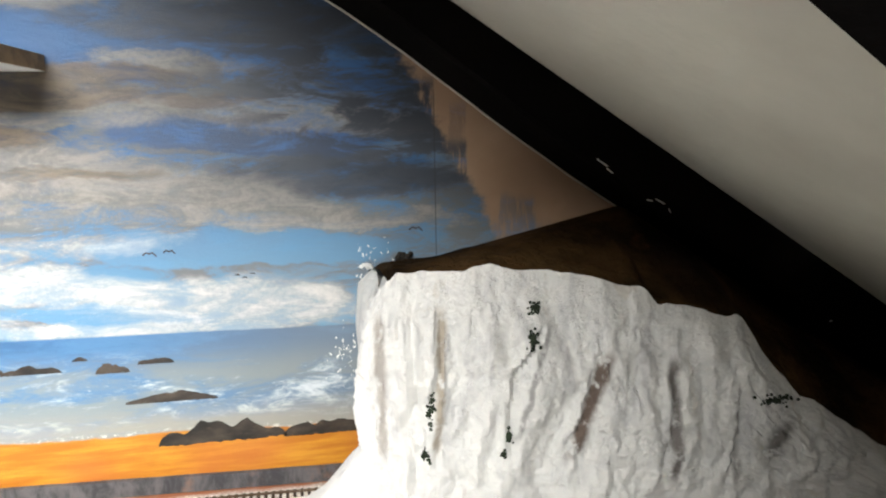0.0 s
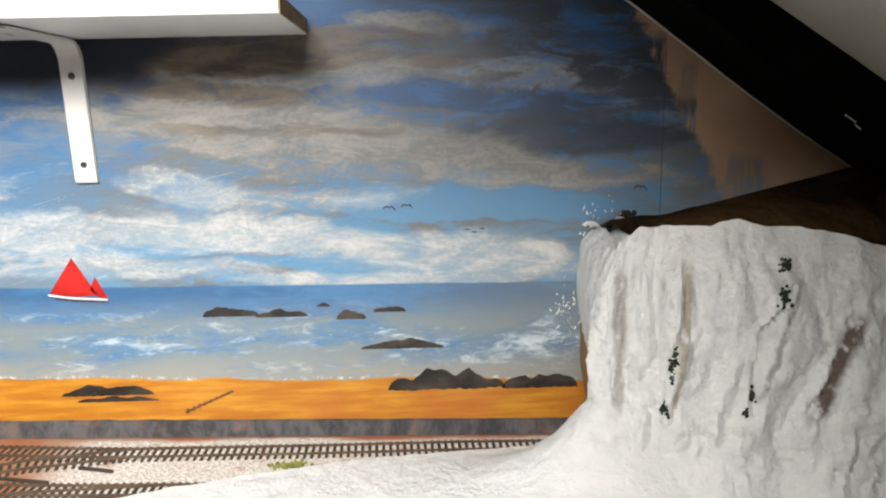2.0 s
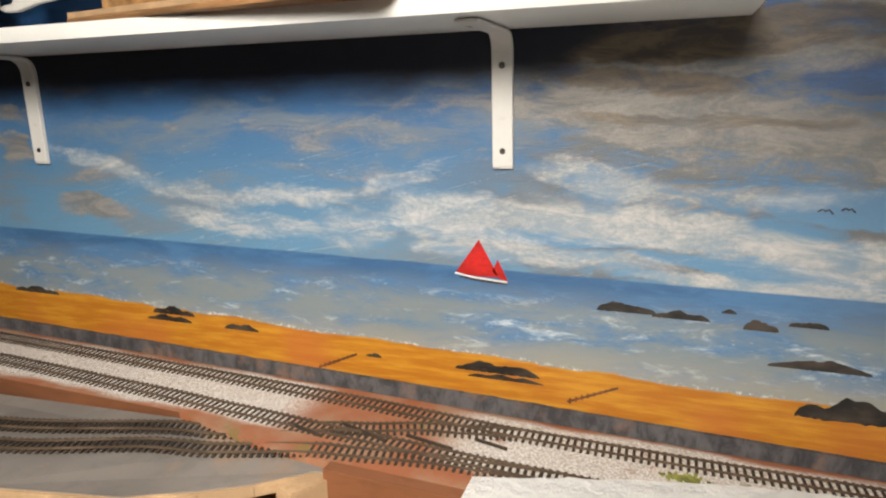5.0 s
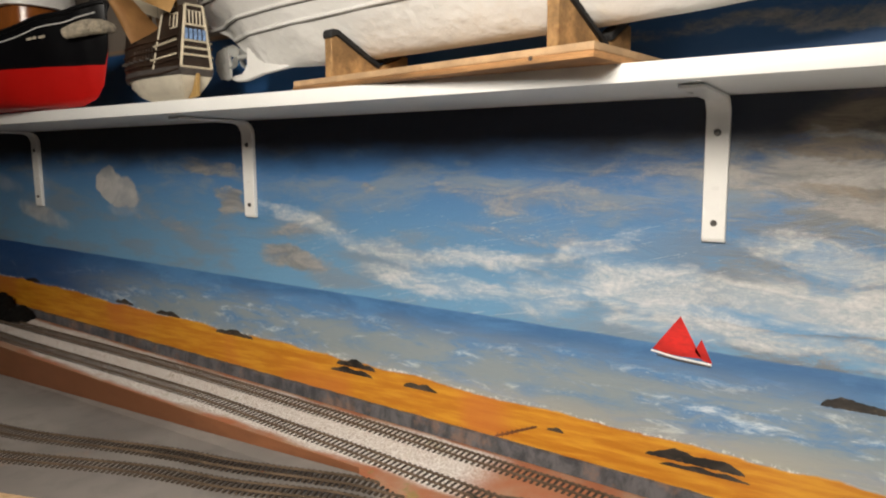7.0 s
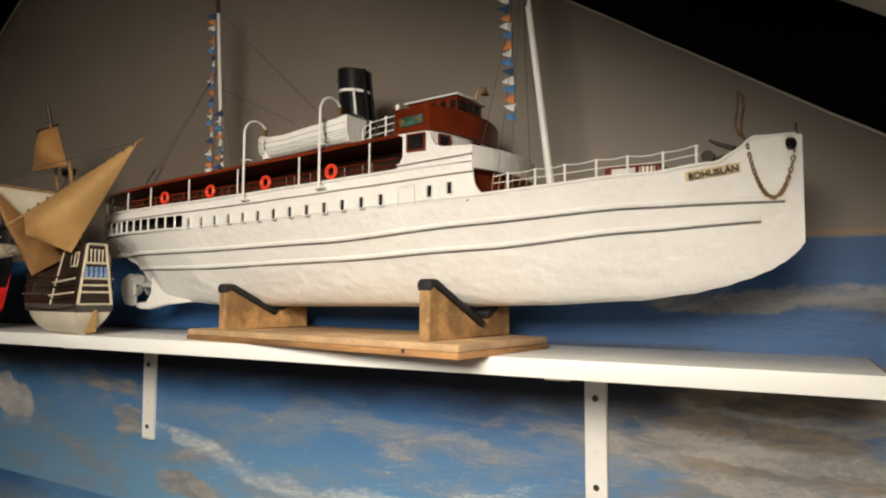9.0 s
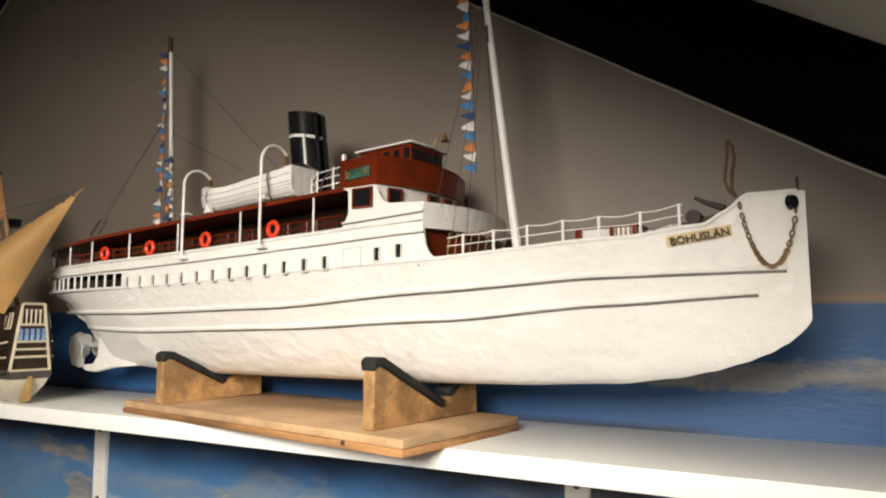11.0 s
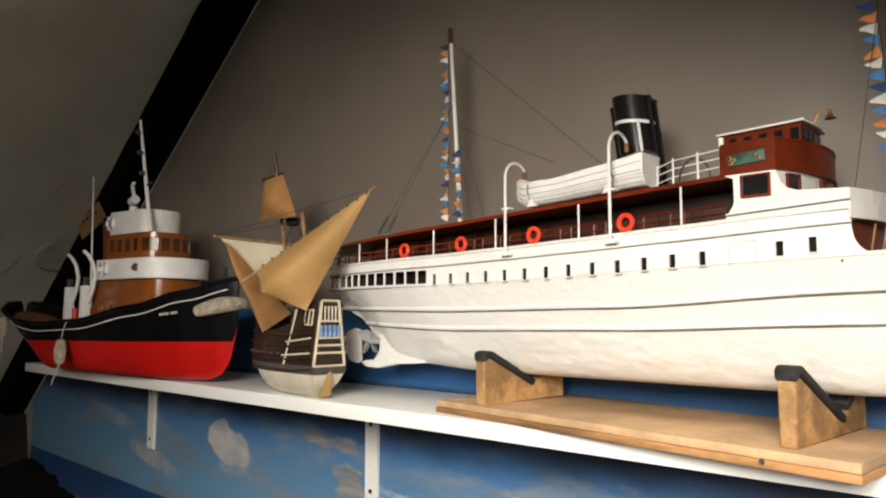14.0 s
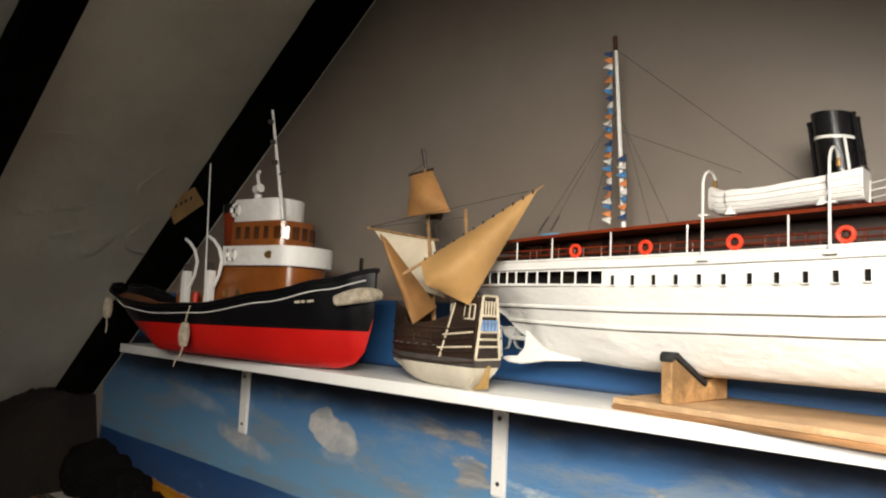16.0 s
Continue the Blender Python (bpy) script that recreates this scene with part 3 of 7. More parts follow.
for i, (x, l, a) in enumerate(((0.262, 0.012, 33), (0.270, 0.007, 35), (0.315, 0.006, 12), (0.327, 0.010, 28), (0.338, 0.004, 60), (0.545, 0.003, 0))):
    fl = box(-l * 0.6, l * 0.6, -0.0004, 0.0, -0.0005, 0.0005)
    tagged(part("paint_fleck", fl, M_FLECK, m=pose(x, -0.0592, roof_z(x) + 0.024 - 0.003 * (i % 3), 0, a)), "tiny fleck of white paint on the black rafter", "paint fleck", "paint flecks", "structure")

# ---- shelf ----
SH0, SH1 = 1.452, 1.467
SHELF_L, SHELF_R = -1.835, -0.250
shelf = thing("wall_shelf", "long white melamine shelf on white metal brackets", "shelf", pose((SHELF_L + SHELF_R) / 2, 0, SH0))
LX = (SHELF_R - SHELF_L) / 2
part("board", box(-LX, LX, -0.150, -0.001, 0, SH1 - SH0, 0.0008), M_MELAMINE, shelf)
part("end_grain", box(LX, LX + 0.0012, -0.149, -0.002, 0.0006, SH1 - SH0 - 0.0006), M_CHIP, shelf, "raw brown chipboard end", smooth=False)


def bracket(x):
    t = thing("shelf_bracket", "white enamelled steel shelf bracket screwed to the painted wall", "bracket", pose(x, 0, SH0), "shelf brackets", "")
    pr = [(-0.0005, -0.136)] + [(-0.0005, -0.02)] + [(-0.0005 - 0.018 + 0.018 * math.cos(a), -0.02 + 0.0185 * math.sin(a)) for a in (0.4, 0.8, 1.2, 1.57)] + [(-0.125, -0.0015)]
    inner = [(-0.125, -0.0045)] + [(-0.022 - 0.0 + 0.015 * math.cos(a) - 0.0, -0.0225 + 0.0178 * math.sin(a)) for a in (1.57, 1.2, 0.8, 0.4)] + [(-0.0072, -0.02), (-0.0062, -0.132), (-0.0045, -0.136)]
    b = prism(pr + inner, "x", -0.0105, 0.0105, 0.0006)
    part("arm", b, M_METALWHITE, t)
    sc = bmesh.new()
    bmesh.ops.create_cone(sc, cap_ends=True, segments=16, radius1=0.0034, radius2=0.0026, depth=0.0016)
    s1 = part("screw", sc, M_SCREW, t, "dark steel screw head", m=pose(0, -0.0078, -0.034, 90))
    again(s1, pose(0, -0.0066, -0.118, 90))
    return t


for x in (-0.473, -1.094, -1.65):
    bracket(x)

# ---- railway boards ----
EDGE = [(-0.47, -0.137), (-0.36, -0.101), (-0.27, -0.074), (-0.20, -0.059), (-0.16, -0.053), (-0.04, -0.036), (-0.005, -0.026), (0.012, -0.030), (0.030, -0.040)]


def board_prism(pts, top, thick):
    """A board whose top follows the slope of the railway."""
    b = prism(pts, "z", 0.0, 1.0)
    for v in b.verts:
        v.co.z = base_z(v.co.x) + top - (0 if v.co.z > 0.5 else thick)
    return b


def drop(x):
    """How far the side boards lie below the main board."""
    return -0.006 - 0.055 * max(0.0, -0.80 - x)


def board_material():
    k = Net("baseboard_scenery")
    p = k.world()
    sep = k.n("ShaderNodeSeparateXYZ")
    k.put(sep.inputs[0], p)
    x, y = sep.outputs[0], sep.outputs[1]
    c = k.mix(k.ramp(k.noise(p, 16, 5), 0.38, 0.66), (0.36, 0.125, 0.055), (0.38, 0.225, 0.14))
    grain = k.noise(p, 420, 4, 0.7)
    lane = k.math("ADD", k.math("SUBTRACT", k.noise(k.stretch(p, (0.35, 1, 1)), 20, 4), 0.5), 0.0)
    inside = k.math("MULTIPLY", k.ramp(k.math("ADD", y, k.math("MULTIPLY", lane, 0.05)), -0.125, -0.110), k.ramp(k.math("ADD", y, k.math("MULTIPLY", lane, 0.03)), -0.006, -0.016))
    gap = k.ramp(k.math("ABSOLUTE", k.math("ADD", x, 0.60)), 0.06, 0.12)
    white = k.math("MULTIPLY", k.math("MULTIPLY", inside, gap), k.ramp(k.noise(p, 38, 5, 0.65), 0.24, 0.40))
    c = k.mix(white, c, k.mix(k.ramp(grain, 0.40, 0.60), (0.46, 0.39, 0.33), (0.82, 0.79, 0.75)))
    c = k.mix(k.math("MULTIPLY", k.ramp(k.noise(p, 24, 4), 0.64, 0.70), 0.6), c, (0.20, 0.19, 0.05))
    k.bump(grain, 0.8, 0.0015)
    return k.done(c, 0.85)


M_SCENERY = board_material()
M_GREYBOARD = plain("grey_board", (0.22, 0.195, 0.175), 0.75, var=0.35, scale=9, stain=(0.38, 0.22, 0.12))
main = thing("baseboard", "painted railway baseboard with red-brown edges and pale ballast", "baseboard")
part("upper_board", board_prism([(0.9, -0.001), (-2.3, -0.001), (-2.3, -0.14), (-1.07, -0.128), (-0.81, -0.123), (-0.70, -0.150), (-0.60, -0.158), (0.9, -0.160)], 0.0, 0.012), M_SCENERY, main, smooth=False)
part("fascia", board_prism([(0.9, -0.1605), (-0.605, -0.1585), (-0.605, -0.174), (0.9, -0.176)], 0.003, 0.07), M_BROWN, main, "red-brown painted front board", smooth=False)
part("side_fascia", board_prism([(-0.81, -0.1235), (-1.07, -0.1285), (-2.3, -0.1405), (-2.3, -0.134), (-1.07, -0.122), (-0.81, -0.118)], -0.0005, 0.10), M_BROWN, main, "red-brown painted step between the boards", smooth=False)


def slate_material():
    """Smudged slate-grey paint, darker along the top, rubbed with brown."""
    k = Net("slate_grey_wall")
    p = k.world()
    blot = k.noise(k.stretch(p, (1, 1, 0.45)), 60, 6, 0.7, 0.6)
    c = k.mix(k.ramp(blot, 0.36, 0.64), (0.036, 0.035, 0.040), (0.100, 0.094, 0.098))
    c = k.mix(k.math("MULTIPLY", k.ramp(k.noise(p, 22, 5, 0.65), 0.54, 0.68), 0.5), c, (0.22, 0.12, 0.075))
    k.bump(blot, 0.6, 0.0012)
    return k.done(c, 0.8)


sea_wall = bmesh.new()
SW = 160
rows = []
for i in range(SW + 1):
    x = -2.3 + 2.36 * i / SW
    zb = base_z(x) + 0.001
    h = 0.0175 - 0.003 * abs(x + 0.5) + 0.0012 * fbm(x * 40, 1)
    t = 0.0055 + 0.0008 * fbm(x * 60, 5)
    rows.append([sea_wall.verts.new(q) for q in ((x, -0.0005, zb), (x, -t, zb), (x, -t * 0.8, zb + h), (x, -0.0005, zb + h + 0.001))])
for a, c in zip(rows, rows[1:]):
    for q in range(3):
        sea_wall.faces.new((a[q], a[q + 1], c[q + 1], c[q]))
part("sea_wall", sea_wall, slate_material(), main, "dark slate-grey model sea wall")
lower = thing("side_baseboard", "grey-painted plywood side baseboard with a curved cut edge", "baseboard")
cut = [(-0.602, -0.160), (-0.62, -0.168), (-0.66, -0.205), (-0.70, -0.232), (-0.735, -0.250), (-0.757, -0.263), (-0.905, -0.290), (-1.15, -0.36), (-1.4, -0.43), (-2.2, -0.56)]
back = [(-2.2, -0.142), (-1.6, -0.136), (-1.07, -0.130), (-0.81, -0.125), (-0.70, -0.152)]
b = prism(back + cut, "z", 0.0, 1.0)
for v in b.verts:
    v.co.z = base_z(v.co.x) + drop(v.co.x) - (0 if v.co.z > 0.5 else 0.010)
part("board_top", b, M_GREYBOARD, lower, smooth=False)
rim = bmesh.new()
for (xa, ya), (xb, yb) in zip(cut[1:], cut[2:]):
    d = Vector((yb - ya, -(xb - xa))).normalized() * 0.0035
    q = [(xa, ya), (xb, yb), (xb - d.x, yb - d.y), (xa - d.x, ya - d.y)]
    b = prism(q, "z", 0.0, 1.0)
    for v in b.verts:
        v.co.z = base_z(v.co.x) + drop(v.co.x) - (0.001 if v.co.z > 0.5 else 0.0115)
    join(rim, b)
part("cut_edge", rim, M_PLY, lower, "raw pale plywood edge", smooth=False)
part("end_block", board_prism([(-0.598, -0.150), (-0.628, -0.172), (-0.640, -0.200), (-0.622, -0.205), (-0.600, -0.172)], -0.0075, 0.032), M_PLY, lower, "splintered raw timber end", smooth=False)
box_y = part("yellow_block", box(-1.345, -1.300, -0.375, -0.345, base_z(-1.32) + drop(-1.32) - 0.0, base_z(-1.32) + drop(-1.32) + 0.045, 0.001), plain("yellow_card", (0.55, 0.45, 0.10), 0.7, scale=40), None)
tagged(box_y, "small yellow card block standing on the grey board", "block")

# ---- track ----
M_RAIL = plain("rail_metal", (0.15, 0.105, 0.07), 0.5, 0.4, var=0.3, scale=80)
M_SLEEPER = plain("brown_black_sleeper", (0.050, 0.033, 0.021), 0.8, var=0.4, scale=200)
sl_bm = box(-0.0016, 0.0016, -0.015, 0.015, 0.0, 0.0016, 0.0003, seg=1)
SLEEPER = bpy.data.meshes.new("sleeper")
sl_bm.to_mesh(SLEEPER)
sl_bm.free()
SLEEPER.materials.append(M_SLEEPER)


def track(keys, dz, label, near=-1.25, step=0.0073, x_from=None, x_to=None):
    """A length of model track along smooth keys of (x, y)."""
    t = thing("railway_track", label, "model track", group="model railway tracks")
    x0, x1 = keys[0][0], keys[-1][0]
    n = int((x1 - x0) / 0.004)
    pts = [(x0 + (x1 - x0) * i / n, curve(keys, x0 + (x1 - x0) * i / n)) for i in range(n + 1)]
    for side in (-1, 1):
        b = bmesh.new()
        rows = []
        for i, (x, y) in enumerate(pts):
            q = pts[min(i + 1, n)][1] - pts[max(i - 1, 0)][1]
            ang = math.atan2(q, pts[min(i + 1, n)][0] - pts[max(i - 1, 0)][0])
            nx, ny = -math.sin(ang), math.cos(ang)
            zb = base_z(x) + dz(x) + 0.0009
            rows.append([b.verts.new((x + nx * o, y + ny * o, zb + h)) for o, h in ((side * 0.00825 - 0.0006, 0), (side * 0.00825 - 0.0006, 0.0024), (side * 0.00825 + 0.0006, 0.0024), (side * 0.00825 + 0.0006, 0))])
        for a, c in zip(rows, rows[1:]):
            for q in range(3):
                b.faces.new((a[q], a[q + 1], c[q + 1], c[q]))
        part("rail", b, M_RAIL, t, "thin tarnished metal rail")
    far = bmesh.new()
    d = 0.0
    last = pts[0]
    for x, y in pts[1:]:
        seg = math.hypot(x - last[0], y - last[1])
        while d < seg:
            f = d / seg
            px, py = last[0] + (x - last[0]) * f, last[1] + (y - last[1]) * f
            ang = math.degrees(math.atan2(y - last[1], x - last[0])) + rnd_t.uniform(-1.2, 1.2)
            m = pose(px, py, base_z(px) + dz(px) - 0.0006, 0, 2.6, ang)
            if px > near:
                o = new("sleeper", SLEEPER)
                o.parent, o.matrix_local = t, m
            else:
                me0 = bmesh.new()
                me0.from_mesh(SLEEPER)
                me0.transform(m)
                join(far, me0)
            d += step
        d -= seg
        last = (x, y)
    if far.verts:
        tagged(part("far_sleepers", far, M_SLEEPER, t), kind="stuff")
    else:
        far.free()
    return t


rnd_t = random.Random(3)
flat = lambda x: 0.0
track([(-2.2, -0.062), (-1.75, -0.050), (-1.2, -0.029), (-0.87, -0.029), (-0.62, -0.032), (-0.46, -0.040), (-0.29, -0.037), (-0.10, -0.031), (0.12, -0.030)], flat, "straight model railway track of dark sleepers beside the sea wall")
track([(-2.2, -0.118), (-1.6, -0.103), (-1.12, -0.086), (-0.87, -0.093), (-0.75, -0.098), (-0.62, -0.103), (-0.45, -0.109), (-0.28, -0.109)], flat, "model railway track of dark sleepers in pale ballast")
side_z = lambda x: max(drop(x), drop(x)) * min(1.0, max(0.0, (-0.62 - x) / 0.12))
track([(-1.9, -0.39), (-1.3, -0.262), (-0.99, -0.188), (-0.757, -0.137), (-0.62, -0.090), (-0.53, -0.058), (-0.45, -0.041)], side_z, "curving model railway track crossing towards the side board", -1.15)
track([(-1.9, -0.49), (-1.3, -0.325), (-0.95, -0.225), (-0.76, -0.174), (-0.62, -0.138), (-0.50, -0.117), (-0.40, -0.110)], side_z, "curving model railway track on the grey side board", -1.15)
pm = thing("point_motor_frog", "dark switch blades and frog plates of the track crossing", "track points")
for x, y, l, a in ((-0.47, -0.072, 0.03, -12), (-0.60, -0.095, 0.05, -17), (-0.66, -0.112, 0.04, -15), (-0.53, -0.090, 0.045, -10)):
    part("frog_plate", box(-l * 0.6, l * 0.6, -0.0013, 0.0013, 0, 0.0030, 0.0004), M_SLEEPER, pm, m=pose(x, y, base_z(x) + 0.0006, 0, 2.6, a))
tuft = bmesh.new()
rt = random.Random(9)
for i in range(160):
    x, y = -0.285 + rt.gauss(0, 0.009), -0.066 + rt.gauss(0, 0.004)
    r = rt.uniform(0.0008, 0.0022)
    m0 = bmesh.new()
    bmesh.ops.create_icosphere(m0, subdivisions=1, radius=r)
    m0.transform(Matrix.Translation((x, y, base_z(x) + r * 0.6)))
    join(tuft, m0)
tagged(part("grass_tuft", tuft, plain("yellow_green_scatter", (0.22, 0.22, 0.05), 0.9, var=0.4, scale=200)), "yellow-green scatter tuft in the ballast", "scatter", kind="stuff")

# ---- chalk cliff ----
PLAN = [(0.024, 0.0), (0.021, -0.052), (0.019, -0.102), (0.088, -0.131), (0.20, -0.140), (0.30, -0.144), (0.42, -0.148), (0.55, -0.155), (0.80, -0.165)]
TOP = [(0.0, 1.245), (0.10, 1.262), (0.22, 1.272), (0.35, 1.276), (0.45, 1.266), (0.545, 1.246), (0.56, 1.231), (0.655, 1.216), (0.70, 1.150), (0.725, 1.128), (0.83, 1.062), (1.0, 0.99)]


def plan_at(u):
    f = u * (len(PLAN) - 1)
    i = min(int(f), len(PLAN) - 2)
    p = [PLAN[max(0, i - 1)], PLAN[i], PLAN[i + 1], PLAN[min(len(PLAN) - 1, i + 2)]]
    t = f - i
    out = []
    for k in (0, 1):
        a, b_, c, d = (q[k] for q in p)
        out.append(0.5 * (2 * b_ + (c - a) * t + (2 * a - 5 * b_ + 4 * c - d) * t * t + (3 * b_ - a - 3 * c + d) * t ** 3))
    return out


def cliff_top(x):
    return curve([(0.01, 1.245), (0.04, 1.270), (0.125, 1.276), (0.20, 1.267), (0.275, 1.247), (0.292, 1.232), (0.37, 1.217), (0.424, 1.150), (0.446, 1.127), (0.553, 1.062), (0.8, 0.98)], x)


# single gullies down the face: (height, place) pairs, depth, half width
GULLIES = (([(1.10, 0.144), (1.126, 0.142), (1.176, 0.146), (1.205, 0.163), (1.228, 0.176)], 0.0075, 0.0034), ([(1.15, 0.072), (1.19, 0.080), (1.246, 0.080)], 0.0065, 0.0030),
           ([(1.09, 0.058), (1.13, 0.050), (1.16, 0.060), (1.24, 0.053)], 0.0055, 0.0032), ([(1.09, 0.192), (1.13, 0.214), (1.17, 0.226), (1.20, 0.232)], 0.0050, 0.0045),
           ([(1.06, 0.290), (1.12, 0.303), (1.18, 0.305)], 0.0060, 0.0040), ([(1.05, 0.360), (1.10, 0.372), (1.15, 0.374)], 0.0055, 0.0040))


def cliff_fn(u, v):
    x, y = plan_at(u)
    x2, y2 = plan_at(min(1, u + 0.01))
    x1, y1 = plan_at(max(0, u - 0.01))
    nx, ny = (y2 - y1), -(x2 - x1)
    L = math.hypot(nx, ny) or 1
    nx, ny = nx / L, ny / L
    zt, zb = cliff_top(x), base_z(x) - 0.05
    if u < 0.24:
        zb = curve([(0.0, 1.140), (0.08, 1.130), (0.14, 1.112), (0.18, 1.075), (0.205, 1.040), (0.24, base_z(x) - 0.05)], u)
    z = zb + (zt - zb) * v
    lean = u + 0.020 * fbm(v * 2.6, u * 5, 9)
    gull = 0.015 * fbm(lean * 13, v * 1.6, 3) - 0.0075 * abs(fbm(lean * 22, v * 2.2, 5)) + 0.0045 * fbm(lean * 40, v * 8, 8) + 0.0026 * fbm(u * 120, v * 34, 1)
    for line, deep, half in GULLIES:
        if line[0][0] < z < line[-1][0]:
            ends = min(1.0, (z - line[0][0]) / 0.018, (line[-1][0] - z) / 0.018)
            off = (x - curve(line, z)) / half
            gull -= deep * ends * math.exp(-off * off) - 0.35 * deep * ends * math.exp(-((off + 1.9) / 1.1) ** 2)
    gull -= 0.012 * math.exp(-((u - 0.335) / 0.012) ** 2) * v
    calm = max(0.0, min(1.0, (u - 0.08) / 0.13))
    gull *= 0.10 + 0.90 * calm * calm
    gull -= 0.0060 * math.exp(-((u - 0.16) / 0.040) ** 2) * min(1, 4 * v)
    d = gull * (0.35 + 0.65 * min(1, 8 * (1 - v))) + 0.006 * math.sin(math.pi * v) - 0.014 * max(0, v - 0.86) / 0.14
    foot = max(0, 0.32 - v) / 0.32
    d += 0.10 * foot ** 2.2 * min(1, max(0, u - 0.22) / 0.14)
    edge = 0.004 * fbm(u * 30, 2)
    return (x + nx * d, min(-0.001, y + ny * d), z + edge * v)


cliff = thing("chalk_cliff", "model white chalk cliff of painted plaster with brown grassy hilltop", "model cliff")
part("cliff_face", sheet(cliff_fn, 260, 90), M_PLASTER, cliff)


def hill_fn(u, v):
    x, y = plan_at(0.285 + 0.715 * u)
    x0, y0, z0 = cliff_fn(0.285 + 0.715 * u, 1.0)
    zb = min(curve([(0.015, 1.246), (0.05, 1.257), (0.09, 1.2595)], x) + 0.225 * max(0, x - 0.09), roof_z(x) + 0.006)
    yb = -0.002
    zf = z0 - 0.001
    f = v
    z = zf + (zb - zf) * f + 0.008 * math.sin(math.pi * f) + 0.003 * fbm(x * 40, f * 6, 4) * math.sin(math.pi * f)
    return (x0 + (x - x0) * f, y0 + (yb - y0) * f, z)


def shoulder_fn(u, v):
    x0, y0, z0 = cliff_fn(0.305 * u, 1.0)
    xb = 0.022 + 0.036 * u
    return (x0 + (xb - x0) * v, y0 + (-0.0005 - y0) * v, z0 - 0.002 * u - 0.006 * u ** 4 * v + 0.004 * math.sin(math.pi * v) + 0.0015 * fbm(u * 9, v * 9, 2))


part("cliff_shoulder", sheet(shoulder_fn, 40, 16), M_PLASTER, cliff)
part("hilltop", sheet(hill_fn, 140, 24), M_HILL, cliff, "dark brown and green scatter hillside")


def flare(x, y):
    """The plaster sweeps up into the cliff's near corner."""
    h = curve([(-0.16, 0.0), (-0.10, 0.006), (-0.055, 0.018), (-0.028, 0.036), (-0.008, 0.056), (0.004, 0.072), (0.014, 0.079), (0.024, 0.080)], x) * max(0, min(1, 1 - (x - 0.026) / 0.11))
    near = max(0, min(1, (-y - 0.042) / 0.048))
    return h * near * near * (3 - 2 * near) * math.exp(-(max(0, -y - 0.098) / 0.040) ** 2)


def ground_fn(u, v):
    f = u * (len(EDGE) - 1)
    i = min(int(f), len(EDGE) - 2)
    x = EDGE[i][0] + (EDGE[i + 1][0] - EDGE[i][0]) * (f - i)
    y = EDGE[i][1] + (EDGE[i + 1][1] - EDGE[i][1]) * (f - i)
    y += 0.0025 * fbm(x * 60, 0.4)
    w = 0.0 if u < 0.001 else 1.0
    yy = y + (-0.62 - y) * max(0, v - 0.009) ** 1.5
    xx = x + 0.5 * v * max(0, min(1, (x + 0.10) / 0.12))
    return (xx, yy, base_z(x) + 0.004 + 0.012 * min(1, v * 4) + 0.0016 * fbm(x * 25, yy * 25) * w - 0.05 * v + flare(xx, yy) - (0.008 if v < 0.001 else 0))


part("plaster_ground", sheet(ground_fn, 160, 110), M_PLASTER, cliff, "white plaster ground beside the track")
part("former", prism([(-0.001, 1.150), (-0.072, 1.128), (-0.078, 1.10), (-0.060, 1.070), (-0.045, 1.058), (-0.001, 1.105)], "x", 0.022, 0.028, 0.0005), plain("brown_card", (0.30, 0.16, 0.06), 0.7, scale=40), cliff, "bare brown board former")

# ---- steamship ----
SHIP_K = 0.965
SHIP_C = Vector((-0.308, -0.570, 1.563))
ship = thing("model_steamship", "white model passenger steamship with mahogany upper works and black funnel", "model ship", Matrix.Translation(SHIP_C) @ Matrix.Scale(SHIP_K, 4) @ Matrix.Translation(-SHIP_C) @ pose(-0.293 - 0.42 * math.cos(radians(4.8)), -0.105 + 0.42 * math.sin(radians(4.8)), 1.50, 0, 0, -4.8))
BEAM = [(-0.865, 0.0), (-0.858, 0.018), (-0.84, 0.032), (-0.80, 0.046), (-0.74, 0.056), (-0.65, 0.0615), (-0.50, 0.064), (-0.32, 0.0635), (-0.22, 0.060), (-0.14, 0.050), (-0.08, 0.036), (-0.04, 0.0215), (-0.012, 0.009), (0.0, 0.0018)]
KEEL = [(-0.865, 1.575), (-0.85, 1.566), (-0.82, 1.556), (-0.77, 1.528), (-0.73, 1.506), (-0.6, 1.500), (-0.3, 1.503), (-0.20, 1.506), (-0.12, 1.5105), (-0.08, 1.516), (-0.058, 1.5212), (-0.039, 1.5272), (-0.025, 1.533), (-0.014, 1.5395), (-0.009, 1.5435), (-0.004, 1.5485), (0.0, 1.554)]
SHEER = [(-0.865, 1.5890), (-0.63, 1.5885), (-0.24, 1.5985), (-0.10, 1.607), (-0.055, 1.613), (-0.042, 1.621), (-0.030, 1.631), (0.0, 1.633)]


def half(s, z):
    zk, zd = curve(KEEL, s), curve(SHEER, s)
    u = max(0, min(1, (z - zk) / max(1e-4, zd - zk)))
    p = 0.46 + 0.30 * max(0, (s + 0.30) / 0.30) ** 2 + 1.5 * max(0, (-0.62 - s) / 0.25) ** 1.2
    return curve(BEAM, s) * (u ** p) * (0.94 + 0.06 * u)


def ship_xyz(s, y, z):
    if s < -0.70:
        s = -0.70 + (s + 0.70) * 0.88
    return (s + 0.42, y, z - 1.50)


